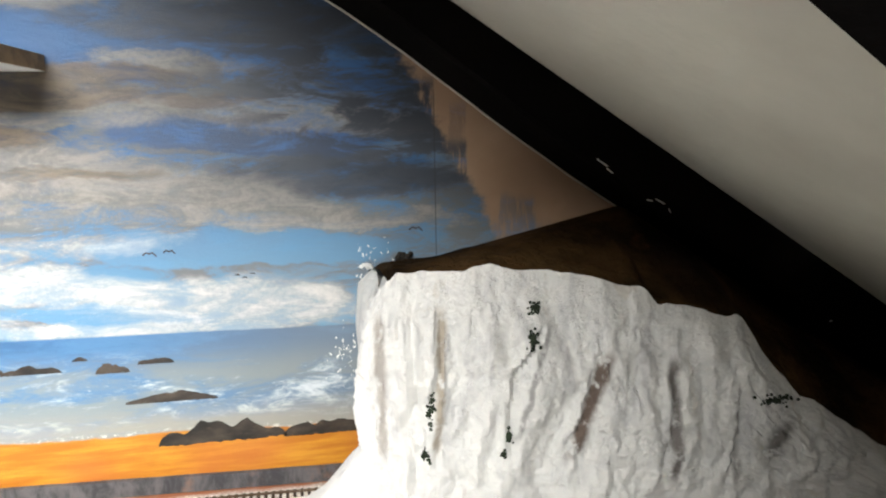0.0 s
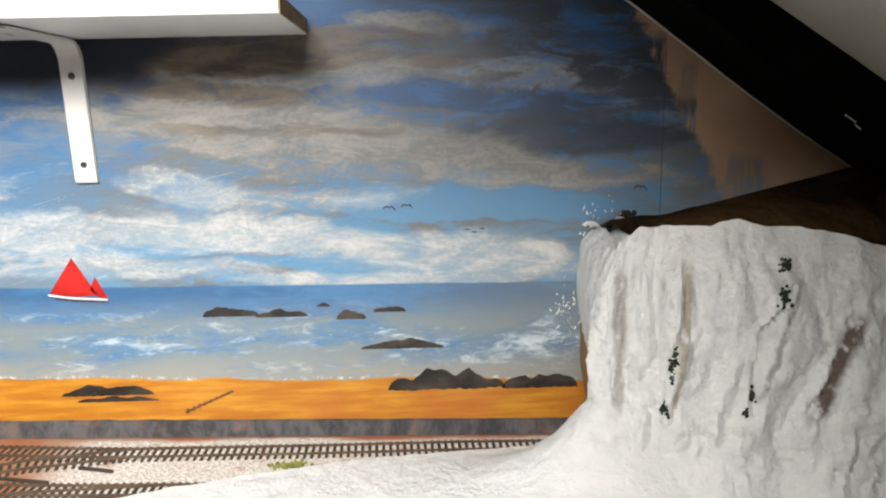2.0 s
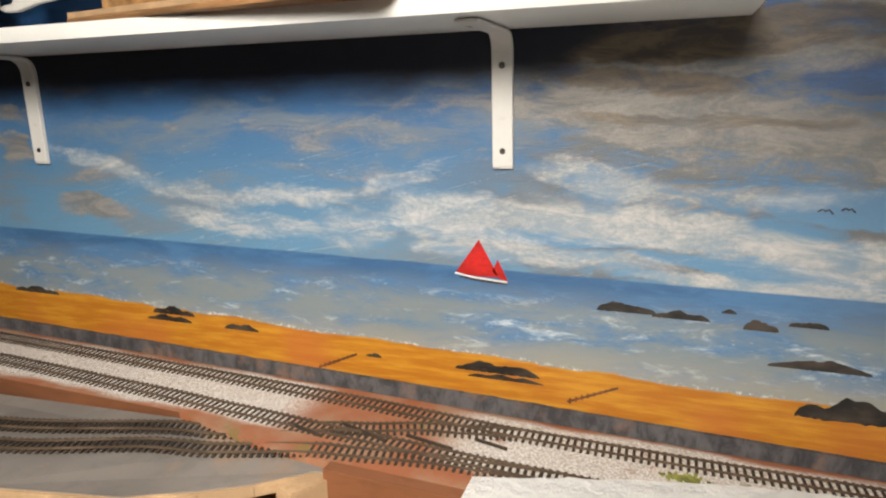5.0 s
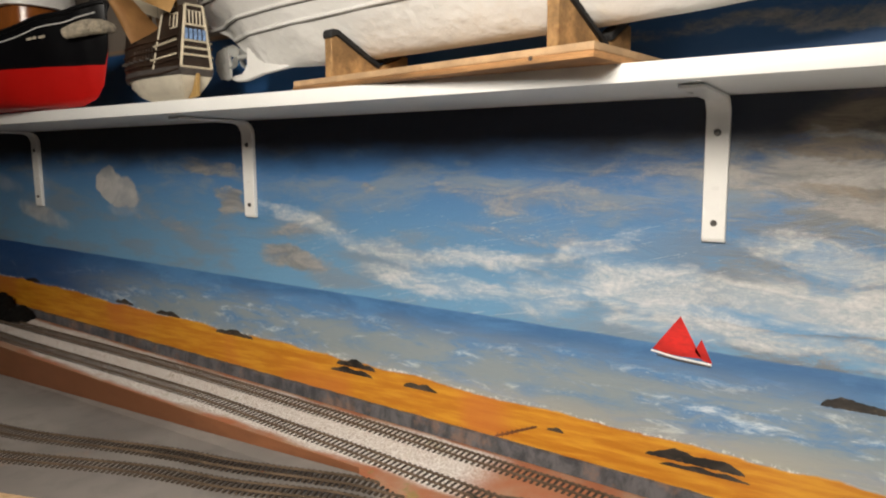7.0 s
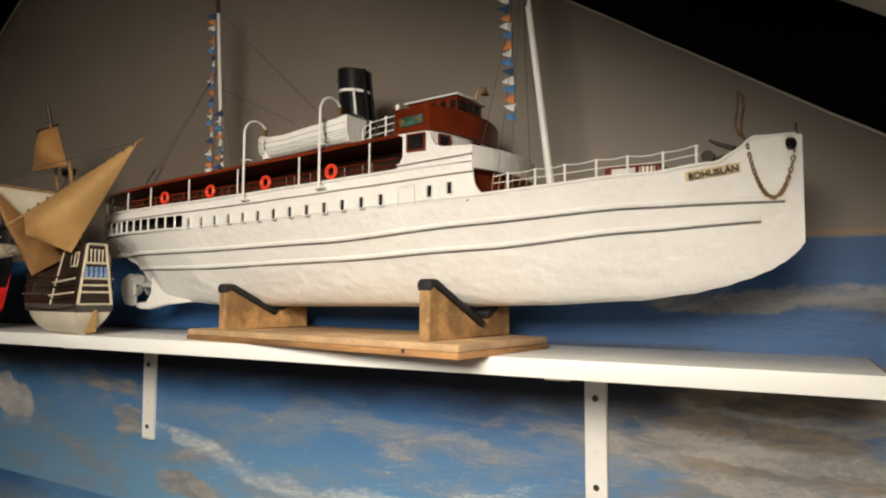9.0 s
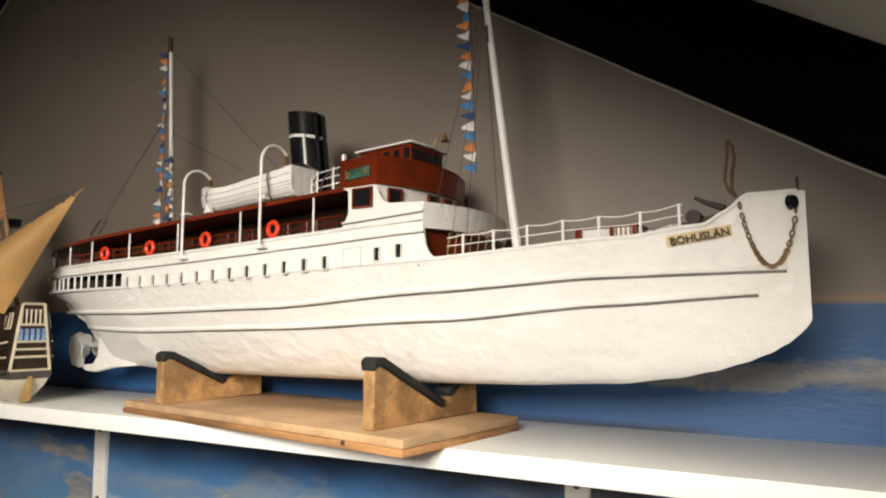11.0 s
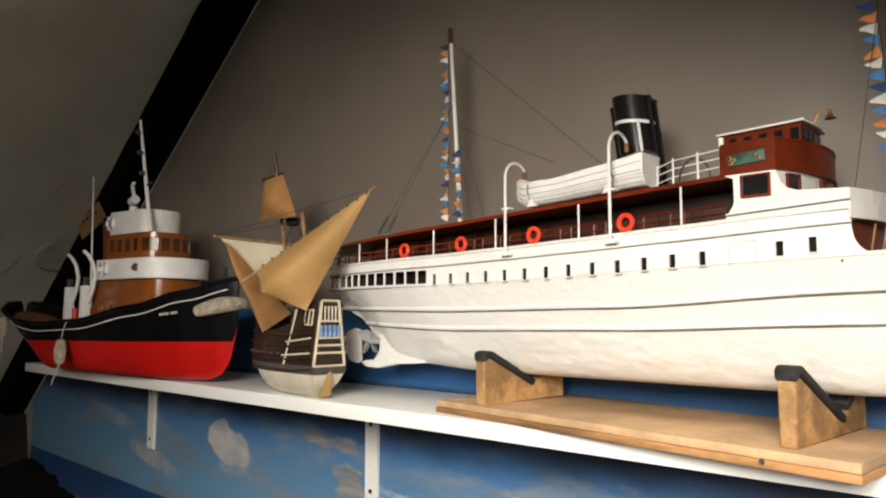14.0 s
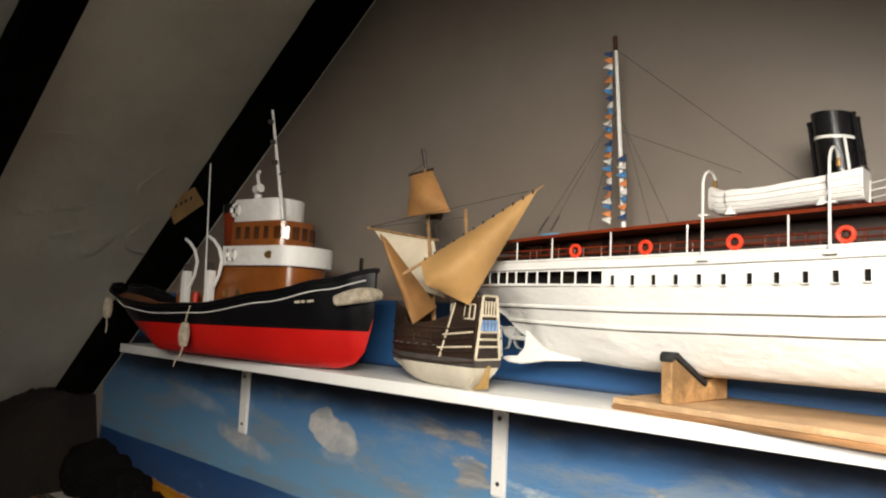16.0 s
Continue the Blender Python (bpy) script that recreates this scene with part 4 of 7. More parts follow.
def hull_fn(u, v):
    s = -0.865 + 0.865 * u
    side = -1 if v < 0.5 else 1
    f = abs(v - 0.5) * 2
    zk, zd = curve(KEEL, s), curve(SHEER, s)
    z = zk + (zd - zk) * f
    rough = max(0.0, min(1.0, (1.556 - z) / 0.008)) * math.sin(math.pi * min(1.0, 0.04 + f)) ** 0.3
    lump = 0.0011 * fbm(s * 28, z * 60, side) + 0.0005 * fbm(s * 90, z * 160, side + 4)
    return ship_xyz(s, side * (half(s, z) + lump * rough * min(1.0, half(s, z) / 0.01)), z)


hull = part("hull", sheet(hull_fn, 260, 90), M_HULL, ship)

M_GREYLINE = plain("grey_seam_and_shade", (0.17, 0.16, 0.145), 0.7, var=0.3, scale=100)
M_GLASS_DARK = plain("dark_window", (0.012, 0.012, 0.013), 0.15, var=0.2, scale=60, bump=0.02)
M_RING = plain("orange_red_paint", (0.75, 0.055, 0.02), 0.4, var=0.1, scale=80)
M_BRASS = plain("brass", (0.34, 0.19, 0.06), 0.45, 0.8, var=0.25, scale=120)
M_ROPE = plain("tan_rope", (0.34, 0.20, 0.09), 0.85, var=0.3, scale=300, bump=0.5)
M_STRING = plain("dark_thread", (0.06, 0.05, 0.045), 0.9, var=0.2, scale=200)
M_CANVAS = plain("white_canvas", (0.74, 0.71, 0.65), 0.75, var=0.12, scale=60, bump=0.4)
M_DECK = plain("deck_planking", (0.30, 0.15, 0.06), 0.55, var=0.3, scale=50, stretch=(0.2, 1, 1))
# dark wood; on the deckhouse panels its darkness stands in for shade
M_DARK_SHADEWOOD = plain("dark_and_shaded_mahogany", (0.055, 0.018, 0.009), 0.45, var=0.4, scale=50, stretch=(0.3, 1, 1))
M_PLATE = plain("name_board", (0.66, 0.52, 0.31), 0.5, var=0.1, scale=100)
M_PROP = plain("grey_metal", (0.52, 0.52, 0.50), 0.45, 0.25, var=0.2, scale=100)


def S(s, y, z):
    return Vector(ship_xyz(s, y, z))


def prom(s):
    """Top of the promenade bulwark."""
    return curve([(-0.86, 1.6150), (-0.734, 1.6156), (-0.61, 1.6172), (-0.52, 1.6190), (-0.44, 1.6215), (-0.367, 1.6242), (-0.24, 1.6290)], s)


def boat_deck(s):
    return 1.6425 + 0.0415 * (s + 0.736)


def beam(s):
    return curve(BEAM, s)


def band(name, s0, s1, zlo, zhi, mat, label="", out=0.0008, n=90, taper=None):
    """White side plating on both sides, wrapped round the stern where it reaches it."""
    b = bmesh.new()
    for side in (-1, 1):
        f = lambda u, v: S(s0 + (s1 - s0) * u, side * (beam(s0 + (s1 - s0) * u) + out), zlo(s0 + (s1 - s0) * u) + (zhi(s0 + (s1 - s0) * u) - zlo(s0 + (s1 - s0) * u)) * v)
        join(b, sheet(f, n, 3, 0.0015))
    return part(name, b, mat, ship, label)


def strip(name, s0, s1, zf, r, mat, out=0.0, n=110, parent=None, half_fn=None):
    """A half-round moulding along both sides of the hull."""
    b = bmesh.new()
    for side in (-1, 1):
        pts = []
        for i in range(n + 1):
            s = s0 + (s1 - s0) * i / n
            z = zf(s)
            y = (half_fn or half)(s, z) + out
            pts.append(S(s, side * y, z))
        tube(pts, r, 6, b)
    return part(name, b, mat, parent or ship)


rail1 = lambda s: curve([(-0.86, 1.5660), (-0.61, 1.5640), (-0.41, 1.5672), (-0.237, 1.5770), (-0.114, 1.5840), (0.0, 1.5865)], s)
rail2 = lambda s: curve([(-0.80, 1.5475), (-0.61, 1.5450), (-0.41, 1.5490), (-0.237, 1.5560), (-0.114, 1.5660), (-0.02, 1.5720)], s)
strip("rubbing_strake", -0.860, -0.012, rail1, 0.0022, M_HULL)
strip("rubbing_strake", -0.800, -0.028, rail2, 0.0022, M_HULL)
# grey line below each strake: its shadow and grime drawn as a thin bar
strip("shade_grime_line", -0.860, -0.012, lambda s: rail1(s) - 0.0026, 0.0010, M_GREYLINE)
strip("shade_grime_line", -0.800, -0.028, lambda s: rail2(s) - 0.0026, 0.0010, M_GREYLINE)
ones = lambda s, z: beam(s)
band("upper_plating", -0.622, -0.2415, lambda s: curve(SHEER, s) - 0.001, prom, M_HULL)
band("stern_plating", -0.864, -0.622, lambda s: 1.6035, prom, M_HULL)
strip("cap_rail", -0.862, -0.2415, lambda s: prom(s), 0.0016, M_HULL, 0.0012, half_fn=ones)
strip("ledge", -0.862, -0.2415, lambda s: prom(s) - 0.0092, 0.0011, M_HULL, 0.0014, half_fn=ones)
# the ledge gets the same drawn-in line of shade and grime
strip("shade_grime_line", -0.862, -0.2415, lambda s: prom(s) - 0.0106, 0.0005, M_GREYLINE, 0.0012, half_fn=ones)
strip("deck_edge", -0.862, -0.622, lambda s: 1.5885, 0.0016, M_HULL, 0.0006, half_fn=ones)
strip("fore_cap_rail", -0.2415, -0.004, lambda s: curve(SHEER, s), 0.0013, M_HULL, 0.0, half_fn=ones)

# decks
def deck_sheet(s0, s1, zf, w, mat, name, label="", thick=0.0012, n=60):
    f = lambda u, v: S(s0 + (s1 - s0) * u, w(s0 + (s1 - s0) * u) * (2 * v - 1), zf(s0 + (s1 - s0) * u))
    return part(name, sheet(f, n, 4, thick), mat, ship, label)


deck_sheet(-0.26, -0.010, lambda s: curve(SHEER, s) - 0.006, lambda s: half(s, curve(SHEER, s) - 0.006) * 0.95 - 0.0008, M_DECK, "fore_deck", "brown planked fore deck")
deck_sheet(-0.860, -0.26, lambda s: prom(s) - 0.004, lambda s: beam(s) * 0.99, M_DECK, "promenade_deck")
deck_sheet(-0.862, -0.60, lambda s: 1.5875, lambda s: beam(s) * 0.98, M_DARK_SHADEWOOD, "stern_deck")
deck_sheet(-0.858, -0.295, boat_deck, lambda s: min(0.0640, beam(s) + 0.0025), M_MAHOG, "boat_deck", "reddish brown varnished boat deck roof", 0.0032, 90)
b = bmesh.new()
join(b, sheet(lambda u, v: S(-0.80 + 0.17 * u, -0.040 * (0.75 + 0.25 * u), 1.588 + 0.026 * v), 4, 2, 0.002))
join(b, sheet(lambda u, v: S(-0.80 + 0.17 * u, 0.040 * (0.75 + 0.25 * u), 1.588 + 0.026 * v), 4, 2, 0.002))
join(b, sheet(lambda u, v: S(-0.80, 0.030 * (2 * u - 1), 1.588 + 0.026 * v), 4, 2, 0.002))
part("stern_bulkhead", b, M_GLASS_DARK, ship)
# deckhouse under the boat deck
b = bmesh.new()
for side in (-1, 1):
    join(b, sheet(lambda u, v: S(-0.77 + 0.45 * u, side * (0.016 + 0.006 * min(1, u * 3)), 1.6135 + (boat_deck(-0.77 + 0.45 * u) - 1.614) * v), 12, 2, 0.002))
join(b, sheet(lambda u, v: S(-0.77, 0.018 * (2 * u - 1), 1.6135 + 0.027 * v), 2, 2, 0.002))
# near-black mahogany: the shade below the boat deck is put into the colour
part("deckhouse", b, plain("shaded_mahogany", (0.022, 0.008, 0.004), 0.5, var=0.4, scale=50, stretch=(0.3, 1, 1)), ship, "mahogany deckhouse wall with overhang shade in its colour")
# panels take the darker mahogany to paint in the boat deck's shadow
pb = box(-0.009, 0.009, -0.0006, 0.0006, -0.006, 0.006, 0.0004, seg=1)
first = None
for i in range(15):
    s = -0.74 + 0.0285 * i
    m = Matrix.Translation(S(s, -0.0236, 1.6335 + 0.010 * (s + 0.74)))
    first = again(first, m) if first else part("deckhouse_panel", pb, M_DARK_SHADEWOOD, ship, m=m)

# stern gallery posts
gp = bmesh.new()
tube([(0, 0, 0), (0, 0, 0.0175)], 0.0012, 6, gp)
first = None
for side in (-1, 1):
    for i in range(13):
        s = -0.852 + 0.0179 * i
        m = Matrix.Translation(S(s, side * (beam(s) - 0.0006), 1.589))
        first = again(first, m) if first else part("gallery_post", gp, M_HULL, ship, m=m)

# windows cut into the side plating: a dark pane set back in a white reveal
pw = box(-0.0024, 0.0024, -0.0004, 0.0, -0.0050, 0.0050)
pf = bmesh.new()
for a in ((-0.0031, -0.0024, -0.0058, 0.0058), (0.0024, 0.0031, -0.0058, 0.0058), (-0.0024, 0.0024, 0.0050, 0.0058), (-0.0024, 0.0024, -0.0058, -0.0050)):
    box(a[0], a[1], -0.0021, 0.0, a[2], a[3], 0, pf)
fp = ff = None
for s in [-0.6085 + 0.02275 * k for k in range(13)] + [-0.2835, -0.2635]:
    z = curve([(-0.61, 1.5938), (-0.50, 1.5948), (-0.42, 1.5970), (-0.33, 1.6005), (-0.26, 1.6060)], s)
    m = Matrix.Translation(S(s, -beam(s) - 0.0010, z)) @ pose(0, 0, 0, 0, 0, math.degrees(math.atan((beam(s - 0.01) - beam(s + 0.01)) / 0.02)))
    if fp:
        w_ = again(fp, m)
        again(ff, pose(0, 0, 0), w_)
    else:
        fp = part("window", pw, M_GLASS_DARK, ship, m=m)
        ff = part("reveal", pf, M_HULL, fp)
seam = [S(-0.3165, -beam(-0.3165) - 0.0018, 1.594), S(-0.3165, -beam(-0.3165) - 0.0018, 1.610), S(-0.299, -beam(-0.299) - 0.0018, 1.611), S(-0.299, -beam(-0.299) - 0.0018, 1.595)]
part("hull_door", tube(seam, 0.00014, 4), M_GREYLINE, ship, "grey outline of a closed side door")

for side in (-1, 1):
    f = lambda u, v: S(-0.2430 + u * (0.0018 + 0.016 * (1 - math.sqrt(1 - (1 - v) ** 2))), side * (beam(-0.2415) + 0.0006), curve(SHEER, -0.2415) - 0.001 + 0.017 * v)
    part("plating_knee", sheet(f, 6, 12, 0.0015), M_HULL, ship, "white rounded end of the side plating")

# promenade railing
def side_curve(s0, s1, zf, inset, n=60, side=-1):
    return [S(s0 + (s1 - s0) * i / n, side * (beam(s0 + (s1 - s0) * i / n) - inset), zf(s0 + (s1 - s0) * i / n)) for i in range(n + 1)]


for side in (-1, 1):
    part("handrail", tube(side_curve(-0.855, -0.322, lambda s: prom(s) + 0.0125, 0.004, side=side), 0.0009, 6), M_MAHOG, ship, "brown varnished handrail")
    part("handrail", tube(side_curve(-0.855, -0.322, lambda s: prom(s) + 0.0066, 0.004, side=side), 0.0008, 6), M_MAHOG, ship, "brown varnished handrail")
sp = tube([(0, 0, 0), (0, 0, 0.0215)], 0.0009, 6)
first = None
for side in (-1, 1):
    for s in (-0.845, -0.80, -0.745, -0.688, -0.6135, -0.531, -0.441, -0.352):
        m = Matrix.Translation(S(s, side * (beam(s) - 0.0012), prom(s) - 0.0005)) @ Matrix.Diagonal((1, 1, (boat_deck(s) - prom(s)) / 0.0215, 1))
        first = again(first, m) if first else part("stanchion", sp, M_HULL, ship, m=m)
bt = tube([(0, 0, 0), (0, 0, 0.0125)], 0.0007, 5)
first = None
for side in (-1, 1):
    for i in range(46):
        s = -0.835 + 0.0110 * i
        if i % 3 == 0:
            continue
        m = Matrix.Translation(S(s, side * (beam(s) - 0.004), prom(s)))
        first = again(first, m) if first else part("baluster", bt, M_MAHOG, ship, m=m)
rg = bmesh.new()
ring_pts = [(0.0058 * math.cos(a), 0, 0.0058 * math.sin(a)) for a in [2 * math.pi * i / 20 for i in range(20)]]
tube(ring_pts, 0.0021, 8, rg, closed=True)
first = None
for s in (-0.655, -0.573, -0.4855, -0.3965):
    m = Matrix.Translation(S(s, -beam(s) - 0.0012, prom(s) + 0.0088))
    first = again(first, m) if first else part("lifebuoy", rg, M_RING, ship, "orange-red lifebuoy", m=m)

# boat deck fittings: lifeboat, davits, funnel
BOAT0, BOAT1, BOAT_Y = -0.5175, -0.386, -0.0405


def boat_sheer(u):
    return curve([(0.0, 1.6835), (0.10, 1.6790), (0.35, 1.6785), (0.7, 1.6830), (1.0, 1.6890)], u)


def boat_fn(u, v):
    """Clinker planks: the girth steps out at each strake."""
    s = BOAT0 + (BOAT1 - BOAT0) * u
    w = 0.0172 * min(1.0, (0.03 + u) / 0.24) ** 0.45 * (1 - 0.12 * max(0, u - 0.75) / 0.25)
    a = math.pi * v
    zk = curve([(0.0, 1.6640), (0.08, 1.6580), (0.2, 1.6575), (1.0, 1.6625)], u)
    girth = abs(math.cos(a))
    step = 0.0010 * ((1 - girth) * 6 % 1.0)
    side = 1 if math.cos(a) > 0 else -1
    return S(s, BOAT_Y - side * (w * girth ** 0.55 + step), boat_sheer(u) - (boat_sheer(u) - zk) * math.sin(a) ** 0.75)


lbm = sheet(boat_fn, 44, 84)
mid = S(BOAT1, BOAT_Y, 1.6890)
join(lbm, sheet(lambda u, v: Vector(boat_fn(1.0, u)).lerp(mid, v), 40, 2))
lb = part("lifeboat", lbm, M_HULL, ship, "white clinker lifeboat on chocks")
part("cover", sheet(lambda u, v: S(BOAT0 + (BOAT1 - BOAT0) * u, BOAT_Y + 0.0176 * min(1.0, (0.03 + u) / 0.24) ** 0.45 * (2 * v - 1), boat_sheer(u) - 0.0005 + 0.0035 * math.sin(math.pi * v) + 0.0005 * math.sin(u * 40)), 40, 8), M_CANVAS, lb, "white canvas boat cover")
for j in range(5):
    g = 0.055 + 0.085 * j
    part("plank_seam", tube([Vector(boat_fn(0.03 + 0.96 * i / 30, g)) + Vector((0, -0.0002, 0)) for i in range(31)], 0.00028, 4), M_GREYLINE, lb)
part("lashing", tube([S(-0.412, -0.0585, 1.6865), S(-0.4125, -0.0592, 1.678), S(-0.410, -0.0590, 1.670), S(-0.4125, -0.0560, 1.6645), S(-0.412, -0.052, 1.660)], 0.00045, 5), M_STRING, lb, "dark lashing rope")
part("lashing", tube([S(-0.498, -0.0560, 1.6770), S(-0.4985, -0.0568, 1.670), S(-0.497, -0.0530, 1.662)], 0.00045, 5), M_STRING, lb, "dark lashing rope")
for s in (-0.492, -0.415):
    part("chock", prism([(s + 0.42 - 0.005, boat_deck(s) - 1.497), (s + 0.42 + 0.005, boat_deck(s) - 1.497), (s + 0.42, boat_deck(s) - 1.497 + 0.008)], "y", -0.060, -0.056), M_HULL, ship)
first = None
dv = bmesh.new()
DAVIT_R = 0.0165
dp = [(0, 0, 0), (0, 0, 0.070)] + [(0, DAVIT_R - DAVIT_R * math.cos(a), 0.070 + DAVIT_R * math.sin(a)) for a in [math.pi * i / 18 for i in range(1, 15)]]
tube(dp, 0.0013, 8, dv)
tip = dp[-1]
for s, z, lift in ((-0.5130, 1.6140, 0.98), (-0.4070, 1.6180, 1.045)):
    m = Matrix.Translation(S(s, -0.0705, z)) @ Matrix.Diagonal((1, 1, lift, 1))
    ring = pose(0, 0.002, (boat_deck(s) + 0.003 - z) / lift)
    if first:
        d2 = again(first, m)
        again(foot0, pose(0, 0, 0), d2)
        again(block0, pose(tip[0], tip[1], tip[2] - 0.004), d2)
        again(fall0, pose(tip[0], tip[1], tip[2] - 0.008), d2)
        again(clamp0, ring, d2)
    else:
        first = part("davit", dv, M_HULL, ship, "white curved boat davit", m=m)
        foot0 = part("foot", box(-0.0050, 0.0050, -0.0018, 0.0058, -0.0022, 0.0005, 0.0005), M_HULL, first)
        block0 = part("block", box(-0.0016, 0.0016, -0.0016, 0.0016, -0.0035, 0.0035, 0.0006), M_BRASS, first, "small brass tackle block", m=pose(tip[0], tip[1], tip[2] - 0.004))
        fall0 = part("fall", tube([(0, 0, 0), (0.0012, 0.0, -0.008), (0, 0.001, -0.016)], 0.0005, 5), M_STRING, first, "dark boat fall", m=pose(tip[0], tip[1], tip[2] - 0.008))
        clamp0 = part("clamp", box(-0.0045, 0.0045, -0.002, 0.0052, -0.0008, 0.0008, 0.0004), M_HULL, first, m=ring)

fb, ft = S(-0.4085, -0.004, 1.655), S(-0.4205, -0.004, 1.7515)
FUN_R = 0.0168


def funnel_at(v, ang, r):
    return fb.lerp(ft, v) + Vector((r * math.cos(ang), r * math.sin(ang), -0.10 * r * math.cos(ang)))


funnel = part("funnel", sheet(lambda u, v: funnel_at(v, 2 * math.pi * u, FUN_R), 40, 24, 0.0012, True), M_BLACK, ship, "glossy black funnel with white band and pipes")
part("collar", sheet(lambda u, v: funnel_at(0.735 + 0.030 * v, 2 * math.pi * u, FUN_R + 0.0007), 40, 2, 0.0006, True), M_HULL, funnel, "white painted band")
for ang, r, top, mat, lab in ((-58, 0.0013, 0.76, M_HULL, "white steam pipe"), (-172, 0.0019, 0.93, M_BLACK, ""), (-22, 0.0019, 1.0, M_BLACK, ""), (2, 0.0019, 0.97, M_BLACK, ""), (160, 0.0019, 0.93, M_BLACK, "")):
    p = tube([funnel_at(0.02, radians(ang), FUN_R + 0.0030), funnel_at(top, radians(ang), FUN_R + 0.0030)], r, 8)
    if mat is M_BLACK:
        for v in (0.30, 0.62, top - 0.03):
            tube([funnel_at(v, radians(ang), FUN_R + 0.0030), funnel_at(v + 0.018, radians(ang), FUN_R + 0.0030)], r * 1.35, 8, p)
    part("pipe", p, mat, funnel, lab)
RAILS = [S(-0.386, -0.030, 0), S(-0.366, -0.044, 0), S(-0.345, -0.047, 0), S(-0.3235, -0.050, 0)]
for h in (0.0065, 0.0130, 0.0195):
    pts = [Vector((p.x, p.y, boat_deck(p.x - 0.42) - 1.5 + 0.003 + h)) for p in RAILS]
    part("boat_deck_rail", tube(pts, 0.0006, 5), M_HULL, ship)
ps = tube([(0, 0, 0), (0, 0, 0.0225)], 0.0009, 6)
first = None
for p in RAILS:
    m = Matrix.Translation((p.x, p.y, boat_deck(p.x - 0.42) - 1.5 + 0.002))
    first = again(first, m) if first else part("rail_post", ps, M_HULL, ship, m=m)
post = box(-0.0016, 0.0016, -0.0016, 0.0016, 0, 0.026, 0.0004)
part("newel_post", post, M_HULL, ship, m=Matrix.Translation((-0.3215 + 0.42, -0.060, boat_deck(-0.3215) - 1.5 + 0.002)))
part("hose", tube([S(-0.348 + 0.012 * math.cos(a), -0.046, boat_deck(-0.35) + 0.004 + 0.017 * max(0.0, math.sin(a))) for a in [math.pi * i / 14 for i in range(15)]], 0.0008, 6), M_STRING, ship, "thin dark looped hose")
part("skylight", box(-0.012, 0.012, -0.012, 0.012, 0, 0.010, 0.002), M_HULL, ship, m=Matrix.Translation(S(-0.375, 0.005, boat_deck(-0.37))))
b = bmesh.new()
join(b, sheet(lambda u, v: S(-0.82 + 0.10 * u, -0.02 + 0.04 * v, boat_deck(-0.82 + 0.1 * u) + 0.0045), 6, 2, 0.002))
part("awning", b, M_CANVAS, ship, "pale folded awning")
part("folded_flag", box(-0.012, 0.012, -0.006, 0.006, 0, 0.005, 0.002), plain("blue_cloth", (0.10, 0.28, 0.45), 0.8, scale=120), ship, "folded blue cloth", m=Matrix.Translation(S(-0.705, -0.035, boat_deck(-0.70) + 0.001)))

# bridge
def arc_plan(s_side, s_mid, w, s_back=None, n=24):
    """Straight sides to s_side, then a shallow bow out to s_mid on the centre line."""
    pts = [(s_mid - (s_mid - s_side) * (y / w) ** 2, y) for y in [w * (2 * i / n - 1) for i in range(n + 1)]]
    if s_back is not None:
        pts = [(s_back, -w)] + pts + [(s_back, w)]
    return pts


def plan_wall(pl, z0, z1, name, mat, label="", thick=0.0015):
    """An upright wall along a plan; z0 and z1 are heights or functions of s."""
    zl = z0 if callable(z0) else (lambda s: z0)
    zh = z1 if callable(z1) else (lambda s: z1)
    b = bmesh.new()
    rows = [[b.verts.new(S(s, y, zl(s) + (zh(s) - zl(s)) * j / 3)) for j in range(4)] for s, y in pl]
    for p, q in zip(rows, rows[1:]):
        for j in range(3):
            b.faces.new((p[j], q[j], q[j + 1], p[j + 1]))
    bmesh.ops.recalc_face_normals(b, faces=b.faces[:])
    bmesh.ops.solidify(b, geom=b.faces[:], thickness=thick)
    return part(name, b, mat, ship, label)


def plan_slab(pl, z, h, name, mat, label="", bevel=0.0004):
    return part(name, prism([(p[0] + 0.42, p[1]) for p in pl], "z", z - 1.5, z - 1.5 + h, bevel), mat, ship, label)


WING_Y = 0.0645
for side in (-1, 1):
    def wing_fn(u, v):
        s = -0.3190 + 0.0785 * u
        top = curve([(-0.319, 1.6585), (-0.2875, 1.6590), (-0.2835, 1.6560), (-0.2805, 1.6490), (-0.2765, 1.6445), (-0.2700, 1.6425), (-0.2405, 1.6408)], s)
        low = prom(s) - 0.0015
        z = low + (top - low) * v
        if v < 0.999 and s < -0.3125:
            f = max(0.0, min(1.0, (z - low - 0.003) / 0.010))
            s = s + 0.0065 * f * (1 - u * 12)
        return S(s, side * WING_Y, z)
    part("bridge_wing", sheet(wing_fn, 96, 12, 0.0015), M_HULL, ship, "white bridge wing plating")
    part("wing_ledge", tube([S(-0.318, side * (WING_Y + 0.001), prom(-0.318) + 0.0045), S(-0.2405, side * (WING_Y + 0.001), 1.6340)], 0.0007, 6), M_HULL, ship)
    # thin grey bar draws the shade and grime under the wing ledge
    part("shade_grime_line", tube([S(-0.318, side * (WING_Y + 0.001), prom(-0.318) + 0.0035), S(-0.2405, side * (WING_Y + 0.001), 1.6330)], 0.0004, 4), M_GREYLINE, ship)
plan_wall(arc_plan(-0.2408, -0.2275, WING_Y), 1.6215, 1.6408, "bridge_front", M_HULL, "white curved bridge bulwark")
plan_slab(arc_plan(-0.2420, -0.2295, 0.0585, -0.312), 1.6213, 0.0014, "bridge_deck", M_DECK)
HOUSE = lambda y: -0.270 - 3.6 * y * y
